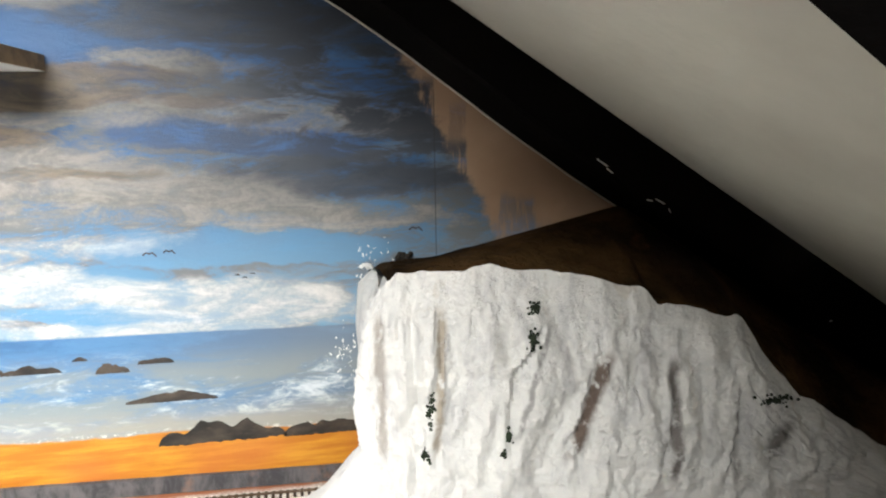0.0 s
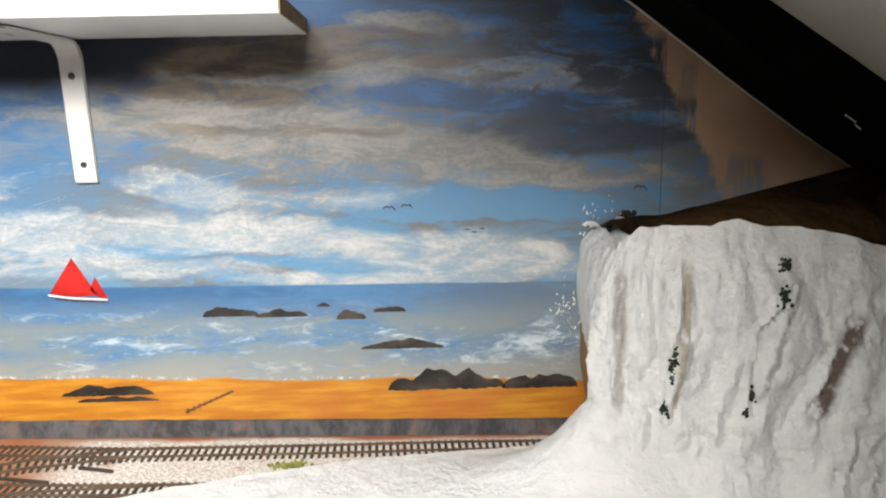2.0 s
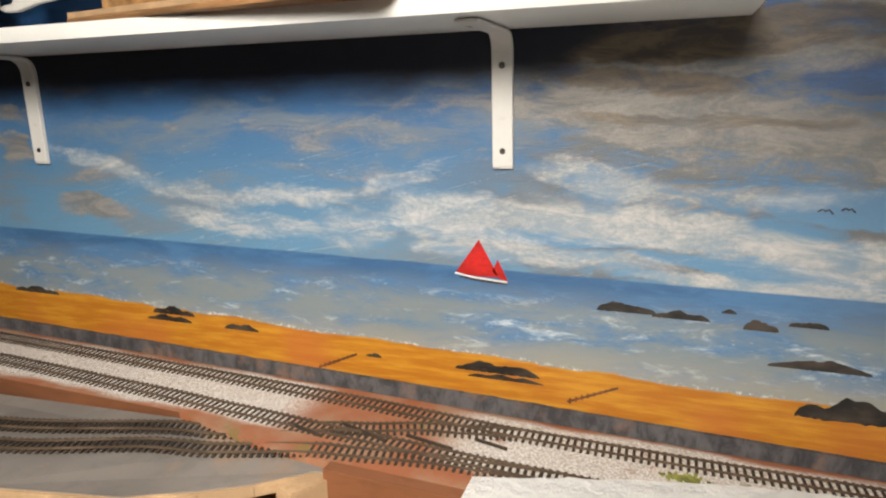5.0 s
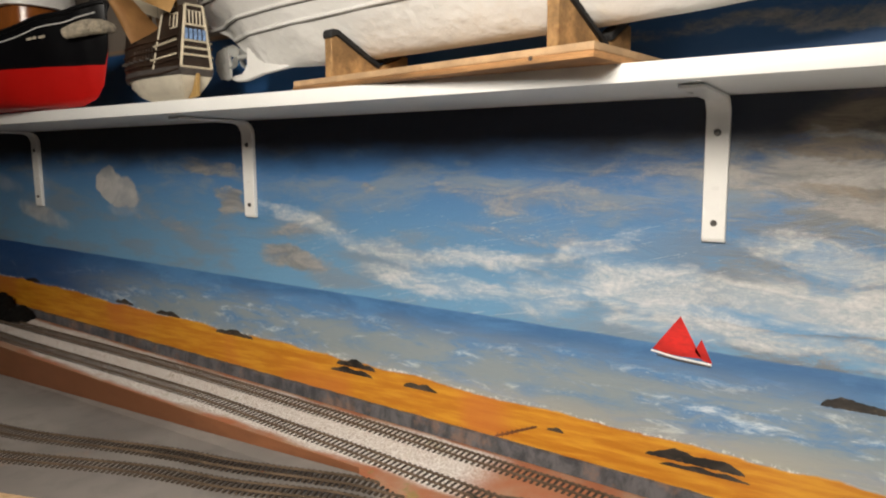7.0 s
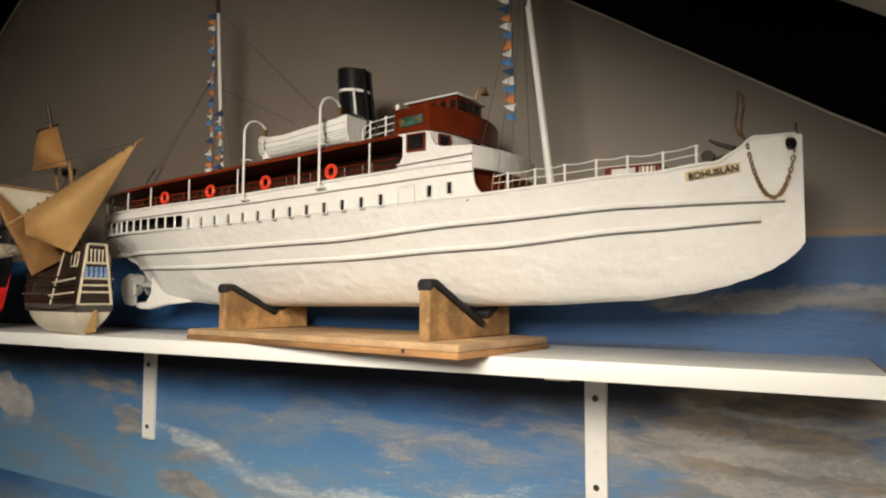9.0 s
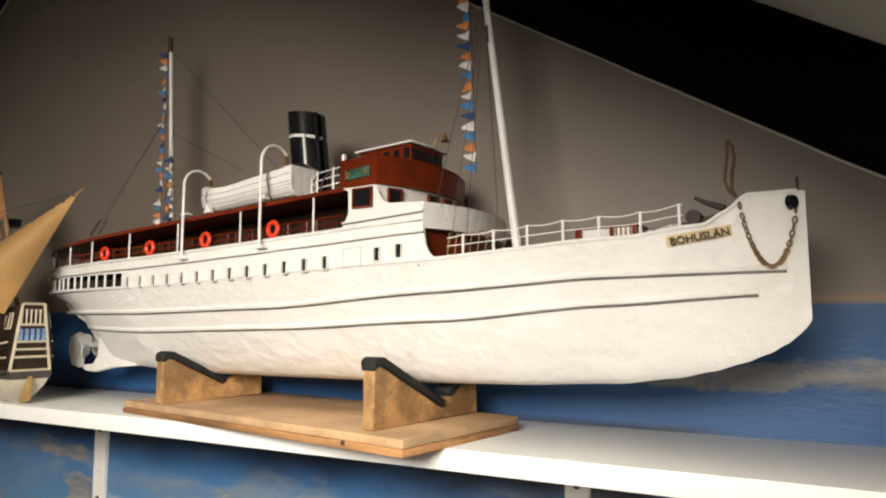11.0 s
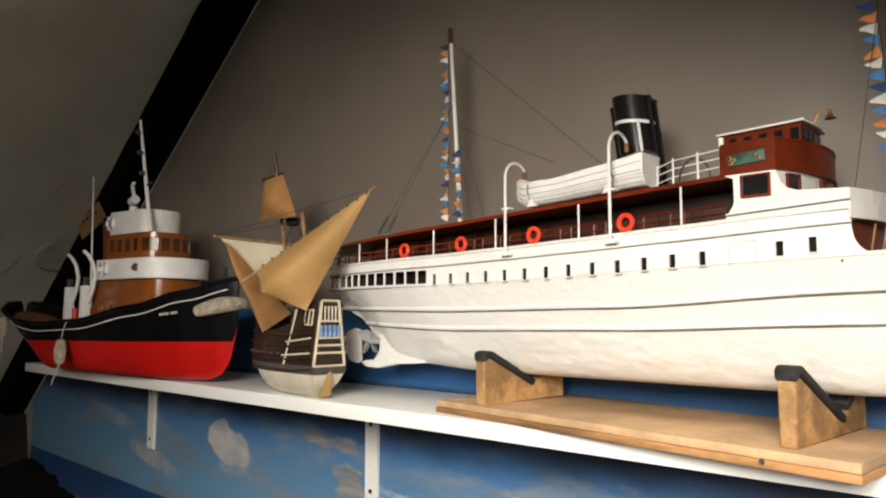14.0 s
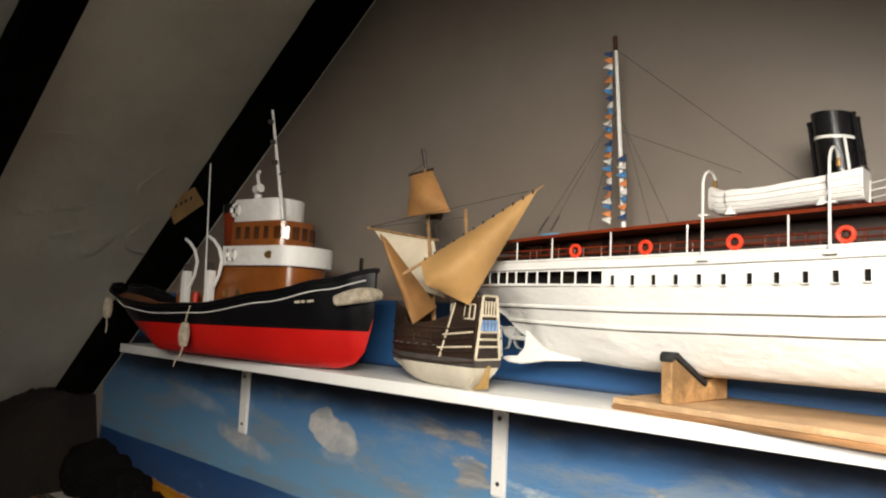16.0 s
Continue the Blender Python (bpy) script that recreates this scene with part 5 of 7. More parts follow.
plan_wall([(-0.310, -0.0630)] + [(HOUSE(y), y) for y in [-0.0630 + 0.126 * i / 28 for i in range(29)]] + [(-0.310, 0.0630)], 1.6225, 1.6590, "chart_house", M_HULL, "white house front below the wheelhouse")
plan_wall(arc_plan(-0.2475, -0.2365, 0.0600), 1.594, 1.6222, "fore_bulkhead", M_MAHOG, "mahogany bulkhead at the fore deck")
wins = [(-0.2972, -WING_Y - 0.0008, 0, 0.0086, 0.0066, 1.6490)]
for y, w_ in ((-0.0500, 0.0052), (-0.0095, 0.0056), (0.0130, 0.0056), (0.0340, 0.0050)):
    wins.append((HOUSE(y) + 0.0012, y, math.degrees(math.atan2(1.0, -7.2 * y)), w_, 0.0052, 1.6500))
for s, y, rot, w_, h_, wz in wins:
    m = Matrix.Translation(S(s, y, wz)) @ pose(0, 0, 0, 0, 0, rot)
    w0 = part("bridge_window", box(-w_, w_, -0.0006, 0.0004, -h_, h_), M_GLASS_DARK, ship, "dark bridge window", m=m)
    fbm_ = bmesh.new()
    for a in ((-w_ - 0.0013, -w_, -h_ - 0.0013, h_ + 0.0013), (w_, w_ + 0.0013, -h_ - 0.0013, h_ + 0.0013), (-w_, w_, h_, h_ + 0.0013), (-w_, w_, -h_ - 0.0013, -h_)):
        box(a[0], a[1], -0.0016, 0.0006, a[2], a[3], 0, fbm_)
    part("frame", fbm_, M_MAHOG, w0, "mahogany frame")
# the mahogany screen round the open bridge: flat sides, then a shallow bow
plan_wall(arc_plan(-0.2838, -0.2665, 0.0648, -0.3200), lambda s: 1.6592, lambda s: 1.6805, "wheelhouse_bulwark", M_MAHOG, "glossy mahogany screen of the open bridge")
plan_wall(arc_plan(-0.2838, -0.2658, 0.0655, -0.3205), 1.6586, 1.6606, "bulwark_moulding", M_MAHOG, "", 0.0018)
plan_wall(arc_plan(-0.2838, -0.2658, 0.0655, -0.3205), 1.6796, 1.6812, "bulwark_cap", M_MAHOG, "", 0.0018)
plan_slab(arc_plan(-0.2850, -0.2680, 0.0640, -0.3195), 1.6588, 0.0015, "bridge_floor", M_MAHOG)
part("wheelhouse_back", sheet(lambda u, v: S(-0.3200, 0.0648 * (2 * u - 1), 1.6592 + 0.0213 * v), 4, 2, 0.0016), M_MAHOG, ship)
RH = [(-0.3375, -0.0290), (-0.2735, -0.0345), (-0.2715, -0.008), (-0.2735, 0.0200), (-0.3375, 0.0150)]
inner = [(-0.3330, -0.0255), (-0.2765, -0.0305), (-0.2755, -0.008), (-0.2765, 0.0165), (-0.3330, 0.0115)]
part("wheelhouse", prism([(x + 0.42, y) for x, y in inner], "z", 0.1600, 0.1972, 0.0006), M_MAHOG, ship, "mahogany wheelhouse with small windows")
part("wheelhouse_roof", prism([(x + 0.42, y) for x, y in RH], "z", 0.1972, 0.1990, 0.0004), M_HULL, ship, "white edged wheelhouse roof")
first = None
for x, y, rot, wide_ in [(-0.3255 + 0.0112 * i, -0.0264 - 0.00099 * i, -5, 0.7) for i in range(5)] + [(-0.2757, -0.0250, 88, 1.0), (-0.2752, -0.0145, 88, 1.0), (-0.2752, -0.0020, 92, 1.0), (-0.2757, 0.0095, 92, 1.0)]:
    m = Matrix.Translation(S(x, y, 1.6900)) @ pose(0, 0, 0, 0, 0, rot) @ Matrix.Diagonal((wide_, 1, 1, 1))
    first = again(first, m) if first else part("wheelhouse_window", box(-0.0042, 0.0042, -0.0007, 0.0006, -0.0045, 0.0040, 0.0003, seg=1), M_GLASS_DARK, ship, m=m)
carving = part("name_carving", box(-0.0125, 0.0125, -0.0009, 0.0005, -0.0042, 0.0042, 0.0008), plain("green_carving", (0.03, 0.10, 0.075), 0.5, var=0.6, scale=260), ship, "green and gilt carved panel", m=Matrix.Translation(S(-0.3025, -0.0656, 1.6690)) @ pose(0, 0, 0, 0, -4))
for i, (dx, dz, r) in enumerate(((-0.0115, 0.0018, 0.0016), (-0.0108, -0.0016, 0.0015), (-0.0085, 0.0002, 0.0012), (0.006, 0.0010, 0.0010), (0.0085, -0.0015, 0.0010))):
    part("gilt_scroll", tube([(dx + r * math.cos(a), -0.0012, dz + r * math.sin(a)) for a in [2 * math.pi * j / 9 for j in range(9)]], 0.0005, 5, closed=True), M_BRASS, carving, "gilt scroll")
bell = part("bell", sheet(lambda u, v: S(-0.2660, 0.0045, 1.7125) + Vector(((0.0010 + 0.0027 * v ** 2.2 + 0.0007 * (v > 0.9)) * math.cos(2 * math.pi * u), (0.0010 + 0.0027 * v ** 2.2) * math.sin(2 * math.pi * u), -0.0075 * v)), 16, 8, 0.0004, True), M_BRASS, ship, "small brass bell on a bracket")
part("bracket", tube([S(-0.2775, 0.0045, 1.6985), S(-0.2760, 0.0045, 1.707), S(-0.2720, 0.0045, 1.7125), S(-0.2660, 0.0045, 1.7125)], 0.0007, 6), M_BRASS, bell)

# masts, stays and strings of flags
aft = part("aft_mast", tube([S(-0.631, 0, 1.645), S(-0.648, 0, 1.878)], 0.0029, 10, r_end=0.0019), M_HULL, ship, "white pole mast")
part("truck", tube([S(-0.6478, 0, 1.868), S(-0.6492, 0, 1.886)], 0.0028, 8), M_DARK_SHADEWOOD, aft, "dark wooden mast cap")
fore = part("fore_mast", tube([S(-0.196, 0, 1.600), S(-0.2345, 0, 1.905)], 0.0037, 10, r_end=0.0024), M_HULL, ship, "white raked pole mast")
part("boom_fitting", tube([S(-0.2240, 0.0, 1.790), S(-0.2200, -0.004, 1.792), S(-0.2190, -0.005, 1.778)], 0.0008, 6), M_STRING, fore)
for a, c in ((S(-0.645, 0, 1.868), S(-0.445, 0, 1.69)), (S(-0.638, 0, 1.77), S(-0.50, -0.01, 1.705)), (S(-0.636, 0, 1.78), S(-0.575, -0.05, 1.652)), (S(-0.636, 0, 1.78), S(-0.555, -0.05, 1.652)), (S(-0.640, 0, 1.80), S(-0.72, -0.045, 1.648)), (S(-0.640, 0, 1.80), S(-0.70, -0.05, 1.648)), (S(-0.640, 0, 1.80), S(-0.71, 0.045, 1.648)),
             (S(-0.225, 0, 1.82), S(-0.243, -0.050, 1.628)), (S(-0.225, 0, 1.82), S(-0.222, -0.055, 1.612)), (S(-0.225, 0, 1.82), S(-0.21, -0.055, 1.606)), (S(-0.225, 0, 1.82), S(-0.24, 0.05, 1.628))):
    part("stay", tube([a, c], 0.00032, 4), M_STRING, ship, "thin dark rigging line")
for s in (-0.72, -0.70):
    a, c = S(-0.640, 0, 1.80), S(s, -0.047, 1.648)
    part("bottlescrew", tube([c.lerp(a, 0.02), c.lerp(a, 0.14)], 0.0009, 6), M_STRING, ship)
F_MATS = [plain("blue_flag", (0.06, 0.20, 0.42), 0.85, scale=150), plain("orange_flag", (0.62, 0.22, 0.07), 0.85, scale=150), plain("white_flag", (0.70, 0.68, 0.64), 0.85, scale=150), plain("navy_flag", (0.02, 0.05, 0.14), 0.85, scale=150)]
rnd = random.Random(5)
flag_mesh = {}


def flags(a, c, n, seed, side):
    """A hanging string of small pennants from a down to c."""
    part("flag_line", tube([a, (a + c) / 2 + Vector((0.002, 0, 0)), c], 0.0003, 4), M_STRING, ship)
    for i in range(n):
        p = a.lerp(c, (i + 0.5) / n)
        k = (i + seed) % 3 if i % 7 else 3
        m = Matrix.Translation(p) @ pose(0, 0, 0, rnd.uniform(-12, 12), rnd.uniform(-16, 16), rnd.uniform(-24, 24))
        key = (k, i % 2)
        if key in flag_mesh:
            o = again(flag_mesh[key], m)
        else:
            f = lambda u, v: Vector((-side * 0.0105 * u, 0.0012 * math.sin(5 * u + i), 0.0042 * (1 - (0.92 * u if key[1] else 0.80 * u)) * (2 * v - 1)))
            flag_mesh[key] = part("pennant", sheet(f, 4, 3, 0.0003), F_MATS[k], ship, "", m=m)


flags(S(-0.6505, -0.002, 1.868), S(-0.645, -0.006, 1.662), 27, 0, 1)
flags(S(-0.6290, -0.004, 1.742), S(-0.624, -0.010, 1.664), 8, 1, -1)
flags(S(-0.2430, -0.004, 1.900), S(-0.2225, -0.018, 1.668), 27, 1, 1)

# fore deck
fr_s = (-0.211, -0.188, -0.164, -0.139, -0.116, -0.091, -0.068)
rp = tube([(0, 0, 0), (0, 0, 0.0155)], 0.0010, 6)
first = None
for side in (-1, 1):
    for s in fr_s:
        m = Matrix.Translation(S(s, side * (beam(s) - 0.002), curve(SHEER, s)))
        first = again(first, m) if first else part("rail_post", rp, M_HULL, ship, m=m)
    for h in (0.0080, 0.0150):
        pts = [S(s, side * (beam(s) - 0.002), curve(SHEER, s) + h - 0.0012 * abs(math.sin(math.pi * (s + 0.211) / 0.0238)) * (h > 0.01)) for s in [-0.224 + 0.158 * i / 60 for i in range(61)]]
        part("wire_rail", tube(pts, 0.0004, 5), M_HULL, ship)
hatch = part("hatch", box(-0.020, 0.020, -0.013, 0.013, 0, 0.013, 0.001), M_HULL, ship, "white deck box with brown frame", m=Matrix.Translation(S(-0.118, -0.010, 1.6035)))
part("rim", box(-0.0210, 0.0210, -0.0140, 0.0140, 0.0125, 0.0145, 0.0006), M_MAHOG, hatch, "brown top rim")
for dx, w in ((-0.0195, 0.0026), (0.0040, 0.0016), (0.0195, 0.0016)):
    part("frame_post", box(dx - w, dx + w, -0.0142, -0.0128, -0.001, 0.0130, 0.0003), M_MAHOG, hatch, "brown frame post")
for i in range(4):
    part("spindle", tube([(0.0070 + 0.0032 * i, -0.0136, 0.0), (0.0070 + 0.0032 * i, -0.0136, 0.0125)], 0.0007, 6), M_ROPE, hatch, "tan turned spindle")
wl = part("windlass", tube([(0, -0.013, 0.006), (0, 0.013, 0.006)], 0.0040, 14), M_STRING, ship, "black anchor windlass", m=Matrix.Translation(S(-0.062, -0.003, 1.6135)))
part("bed", box(-0.012, 0.026, -0.009, 0.009, -0.004, 0.004, 0.001), M_STRING, wl)
part("drum", tube([(0, -0.017, 0.006), (0, -0.012, 0.006)], 0.0048, 14), M_STRING, wl, "round black winch drum")
part("lever", tube([(0.004, -0.010, 0.004), (0.030, -0.008, 0.010)], 0.0024, 8, r_end=0.0012), M_STRING, wl)
coil = bmesh.new()
for i in range(5):
    tube([S(-0.083 + (0.0075 - 0.001 * i) * math.cos(a), -0.012 + (0.0065 - 0.001 * i) * math.sin(a), 1.6065 + 0.0012 * i) for a in [2 * math.pi * j / 14 for j in range(14)]], 0.0010, 5, coil, closed=True)
part("rope_coil", coil, M_ROPE, ship, "coiled tan rope")
part("bollard", tube([S(-0.088, -0.012, 1.604), S(-0.088, -0.012, 1.614)], 0.0030, 8), M_BLACK, ship)
part("bollard", tube([S(-0.079, -0.012, 1.605), S(-0.079, -0.012, 1.614)], 0.0030, 8), M_BLACK, ship)
part("anchor", tube([S(-0.061, -0.018, 1.632), S(-0.054, -0.018, 1.628), S(-0.043, -0.019, 1.6235)], 0.0010, 8, r_end=0.0024), M_STRING, ship, "small black stowed anchor")
b = bmesh.new()
for i in range(7):
    x0 = -0.236 + 0.0065 * i
    tube([S(x0, -0.040, 1.598), S(x0 + 0.004, -0.042, 1.619)], 0.0006, 5, b)
part("cargo_gear", b, M_ROPE, ship, "tan rope and spar bundle")
# looped rope standing above the bow, and the chain below the bulwark
loop = [S(-0.036, -0.019, 1.630)] + [S(-0.038 + 0.0022 * math.cos(a) + 0.0012 * math.sin(3 * a) - 0.001, -0.020, 1.649 + 0.017 * math.sin(a)) for a in [radians(-80 + 32 * i) for i in range(11)]] + [S(-0.036, -0.019, 1.630)]
part("rope_loop", tube(loop, 0.0011, 6), plain("dark_rope", (0.13, 0.075, 0.035), 0.85, var=0.4, scale=300, bump=0.5), ship, "stiff brown rope loop")
n_link = 34
lk = bmesh.new()
tube([(0.0021 * math.cos(a), 0, 0.0013 * math.sin(a)) for a in [2 * math.pi * i / 10 for i in range(10)]], 0.00055, 5, lk, closed=True)
cp = []
for i in range(n_link + 1):
    f = i / n_link
    s = -0.0345 + 0.030 * f
    z = 1.628 - 0.040 * (1 - (2 * f - 1) ** 2) ** 0.75 - 0.003 * f
    cp.append(S(s, -half(s, min(z, 1.63)) - 0.0016, z))
first = None
for i in range(n_link):
    d = cp[i + 1] - cp[i]
    m = Matrix.Translation((cp[i] + cp[i + 1]) / 2) @ d.to_track_quat("X", "Z").to_matrix().to_4x4() @ pose(0, 0, 0, 90 * (i % 2))
    first = again(first, m) if first else part("chain_link", lk, plain("rusty_chain", (0.24, 0.14, 0.06), 0.5, 0.4, var=0.3, scale=300), ship, m=m)
b = bmesh.new()
bmesh.ops.create_cone(b, cap_ends=True, segments=20, radius1=0.0048, radius2=0.0040, depth=0.003)
part("hawse_bolster", b, M_BLACK, ship, "round black hawse fitting", m=Matrix.Translation(S(-0.0065, -0.0075, 1.6255)) @ pose(0, 0, 0, 90, 0, 60))
part("jack_staff", tube([S(-0.004, 0, 1.632), S(-0.004, 0, 1.642)], 0.0009, 6), M_STRING, ship)
# name board
s0, s1 = -0.0755, -0.0395


def plate_fn(u, v):
    s = s0 + (s1 - s0) * u
    z = 1.5995 + 0.0065 * u + 0.0068 * (v - 0.0)
    return S(s, -half(s, z) - 0.0008, z)


board = part("name_board", sheet(plate_fn, 10, 2, 0.0006), M_PLATE, ship, "tan name board with dark capital letters")
txt = bpy.data.curves.new("lettering", "FONT")
txt.body, txt.size, txt.align_x, txt.align_y, txt.extrude, txt.offset = "BOHUSLÄN", 0.0066, "CENTER", "CENTER", 0.0002, 0.00012
tmp = new("tmp", txt)
bpy.context.view_layer.update()
me = bpy.data.meshes.new_from_object(tmp.evaluated_get(bpy.context.evaluated_depsgraph_get()))
bpy.data.objects.remove(tmp)
a, c = Vector(plate_fn(0.0, 0.46)), Vector(plate_fn(1.0, 0.46))
up_ = Vector(plate_fn(0.5, 1)) - Vector(plate_fn(0.5, 0))
ex = (c - a).normalized()
ez = (up_ - ex * up_.dot(ex)).normalized()
ey = ez.cross(ex)
wide = max(v.co.x for v in me.vertices) - min(v.co.x for v in me.vertices)
lm = Matrix((ex * (0.90 * (c - a).length / wide), ez, -ey)).transposed().to_4x4()
lm = Matrix.Translation((a + c) / 2 - ey * 0.0021) @ lm
letter = new("lettering", me)
letter.parent, letter.matrix_local = board, lm
me.materials.append(M_STRING)
letter["label"] = "dark serif ship's name"
# rudder, propeller and heel
rud = [(-0.830, 1.512), (-0.8325, 1.524), (-0.828, 1.536), (-0.812, 1.541), (-0.801, 1.539), (-0.798, 1.500), (-0.806, 1.497), (-0.822, 1.500)]
part("rudder", prism([(x + 0.42, z - 1.5) for x, z in rud], "y", -0.002, 0.002, 0.0012), M_HULL, ship, "white rudder")
heel = [(-0.68, 1.504), (-0.73, 1.500), (-0.765, 1.4935), (-0.786, 1.494), (-0.797, 1.499), (-0.788, 1.502), (-0.772, 1.503), (-0.762, 1.514), (-0.760, 1.534), (-0.770, 1.548), (-0.800, 1.558), (-0.68, 1.552)]
part("heel", prism([(x + 0.42, z - 1.5) for x, z in heel], "y", -0.0042, 0.0042, 0.0014), M_HULL, ship)
hub = part("propeller", tube([S(-0.764, 0, 1.525), S(-0.800, 0, 1.525)], 0.0030, 10), M_PROP, ship, "grey metal four-bladed propeller")
for i in range(4):
    f = lambda u, v: S(-0.794, 0, 1.525) + Matrix.Rotation(radians(45 + 90 * i), 3, "X") @ Vector(((2 * v - 1) * 0.004 * (0.4 + u), (2 * v - 1) * 0.0065 * math.sin(math.pi * (0.15 + 0.8 * u)), 0.003 + 0.0165 * u))
    part("blade", sheet(f, 6, 4, 0.0008), M_PROP, hub)

# ---- stand ----
M_PLYEDGE = plain("layered_plywood", (0.42, 0.215, 0.085), 0.7, var=0.6, scale=50, bump=0.9, dist=0.0012, stain=(0.16, 0.060, 0.022), stretch=(0.4, 1, 6))
stand = thing("display_stand", "plywood display stand with two foam-lined cradles under the steamship", "stand", pose(-0.6925, -0.0945, SH1, 0, 0, -9.6))
part("base_board", box(-0.1795, 0.1795, -0.0705, 0.0700, 0, 0.0052, 0.0006), M_PLYEDGE, stand, "layered plywood base board with worn edges")
part("base_board", box(-0.1790, 0.1790, -0.0695, 0.0700, 0.0055, 0.0115, 0.0009), M_PLY, stand, "worn plywood base board")
M_FLAKE = plain("flaked_chipboard", (0.52, 0.295, 0.12), 0.75, var=0.55, scale=85, bump=0.7, dist=0.0012, stain=(0.20, 0.085, 0.028))
BT = 0.0115
for xo, y0, y1, vy, vz, top in ((-0.1250, -0.0655, 0.0460, -0.004, 0.0270, 0.0535), (0.1360, -0.0580, 0.0660, 0.016, 0.0215, 0.0560)):
    t = 0.0055
    prof = [(y0, BT), (y0, top), (y0 + 0.007, top), (vy, vz), (vy + 0.004, vz), (y1 - 0.006, top - 0.010), (y1, top - 0.010), (y1, BT)]
    cr = part("cradle", prism(prof, "x", xo - t, xo + t, 0.0012), M_FLAKE, stand, "chipboard cradle with a V-shaped cut")
    d = Vector((vy - y0 - 0.007, vz - top)).normalized()
    up = Vector((-d.y, d.x)) * 0.0065
    fo = [(y0 - 0.001, top - 0.004), (y0 - 0.0015, top + 0.0030), (y0 + 0.002, top + 0.0062), (y0 + 0.008 + up.x * 0.8, top + up.y), (vy + up.x + d.x * 0.004, vz + up.y + d.y * 0.004), (vy + d.x * 0.004, vz + d.y * 0.004), (y0 + 0.007, top)]
    part("foam_strip", prism(fo, "x", xo - t - 0.0012, xo + t + 0.0016, 0.0012), M_FOAM, cr, "black foam strip")
    fo2 = [(vy + 0.012, vz + 0.006), (vy + 0.008, vz + 0.012), (y1 - 0.008, top - 0.004), (y1 - 0.004, top - 0.008), (y1 - 0.006, top - 0.010)]
    part("foam_strip", prism(fo2, "x", xo - t - 0.0012, xo + t + 0.0016, 0.0012), M_FOAM, cr, "black foam strip")
b = bmesh.new()
bmesh.ops.create_cone(b, cap_ends=True, segments=10, radius1=0.0018, radius2=0.0018, depth=0.001)
part("nail_hole", b, M_STRING, stand, m=pose(0.125, -0.0709, 0.0040, 90))

# ---- painted details of the mural ----
M_ROCKPAINT = plain("dark_rock_paint", (0.040, 0.030, 0.022), 0.6, var=0.85, scale=70, bump=0.5, stain=(0.15, 0.10, 0.06), stretch=(1, 1, 2))
M_REDPAINT = plain("red_sail_paint", (0.50, 0.014, 0.010), 0.45, var=0.45, scale=90, bump=0.2, stretch=(0.4, 1, 1))
M_WHITEPAINT = plain("white_paint_dab", (0.80, 0.80, 0.78), 0.6, var=0.1, scale=200, bump=0.4)
M_BROWNPAINT = plain("brown_stroke", (0.16, 0.05, 0.015), 0.6, var=0.4, scale=150)


def dab(name, pts, mat, y=-0.0004, label=""):
    """A patch of paint a hair proud of the wall, outlined by (x, z)."""
    return part(name, prism(pts, "y", y, 0.0005), mat, wall_n, label, smooth=False)


def rock(x0, x1, z, h, seed, lumps=2, name="painted_rock", mat=None, slope=-0.02):
    n = 36
    top = []
    for i in range(n + 1):
        u = i / n
        e = math.sin(math.pi * min(1, max(0, u))) ** 0.55
        w = 0.62 + 0.38 * math.sin(lumps * math.pi * u + seed) ** 2 + 0.22 * fbm(u * 9, seed)
        x = x0 + (x1 - x0) * u
        top.append((x, z + (x - x0) * slope + h * e * max(0.15, w)))
    low = [(x0 + (x1 - x0) * i / n, z + (x1 - x0) * i / n * slope - 0.12 * h + 0.10 * h * fbm(i * 0.9, seed + 4)) for i in range(n, -1, -1)]
    return dab(name, top + low, mat or M_ROCKPAINT, label="dark brown painted rock")


for a in ((-0.376, -0.318, 1.174, 0.0105, 1, 1), (-0.322, -0.268, 1.171, 0.008, 2, 2), (-0.258, -0.244, 1.1795, 0.004, 3, 1), (-0.238, -0.207, 1.1655, 0.0105, 4, 1), (-0.199, -0.165, 1.1715, 0.0065, 5, 1), (-0.214, -0.126, 1.131, 0.0095, 6, 1),
          (-0.187, -0.060, 1.084, 0.0225, 7.6, 3), (-0.063, 0.020, 1.080, 0.018, 8, 1)):
    rock(*a)
for a in ((-0.530, -0.435, 1.093, 0.0075, 9, 2), (-0.515, -0.430, 1.085, 0.0035, 10, 3), (-0.945, -0.880, 1.1245, 0.0065, 11, 2), (-0.955, -0.885, 1.1150, 0.005, 12, 2), (-0.835, -0.785, 1.1120, 0.0050, 13, 2), (-1.185, -1.105, 1.1375, 0.0055, 14, 2), (-0.640, -0.620, 1.095, 0.003, 15, 1),
          (-1.33, -1.27, 1.150, 0.005, 16, 2), (-1.44, -1.39, 1.157, 0.005, 17, 2), (-1.73, -1.68, 1.170, 0.005, 18, 1)):
    rock(a[0], a[1], a[2], a[3] * 1.6, *a[4:], name="painted_seaweed")


def stroke(pts, r, mat, name, label=""):
    return part(name, tube([(x, -0.0002, z) for x, z in pts], r, 5), mat, wall_n, label)


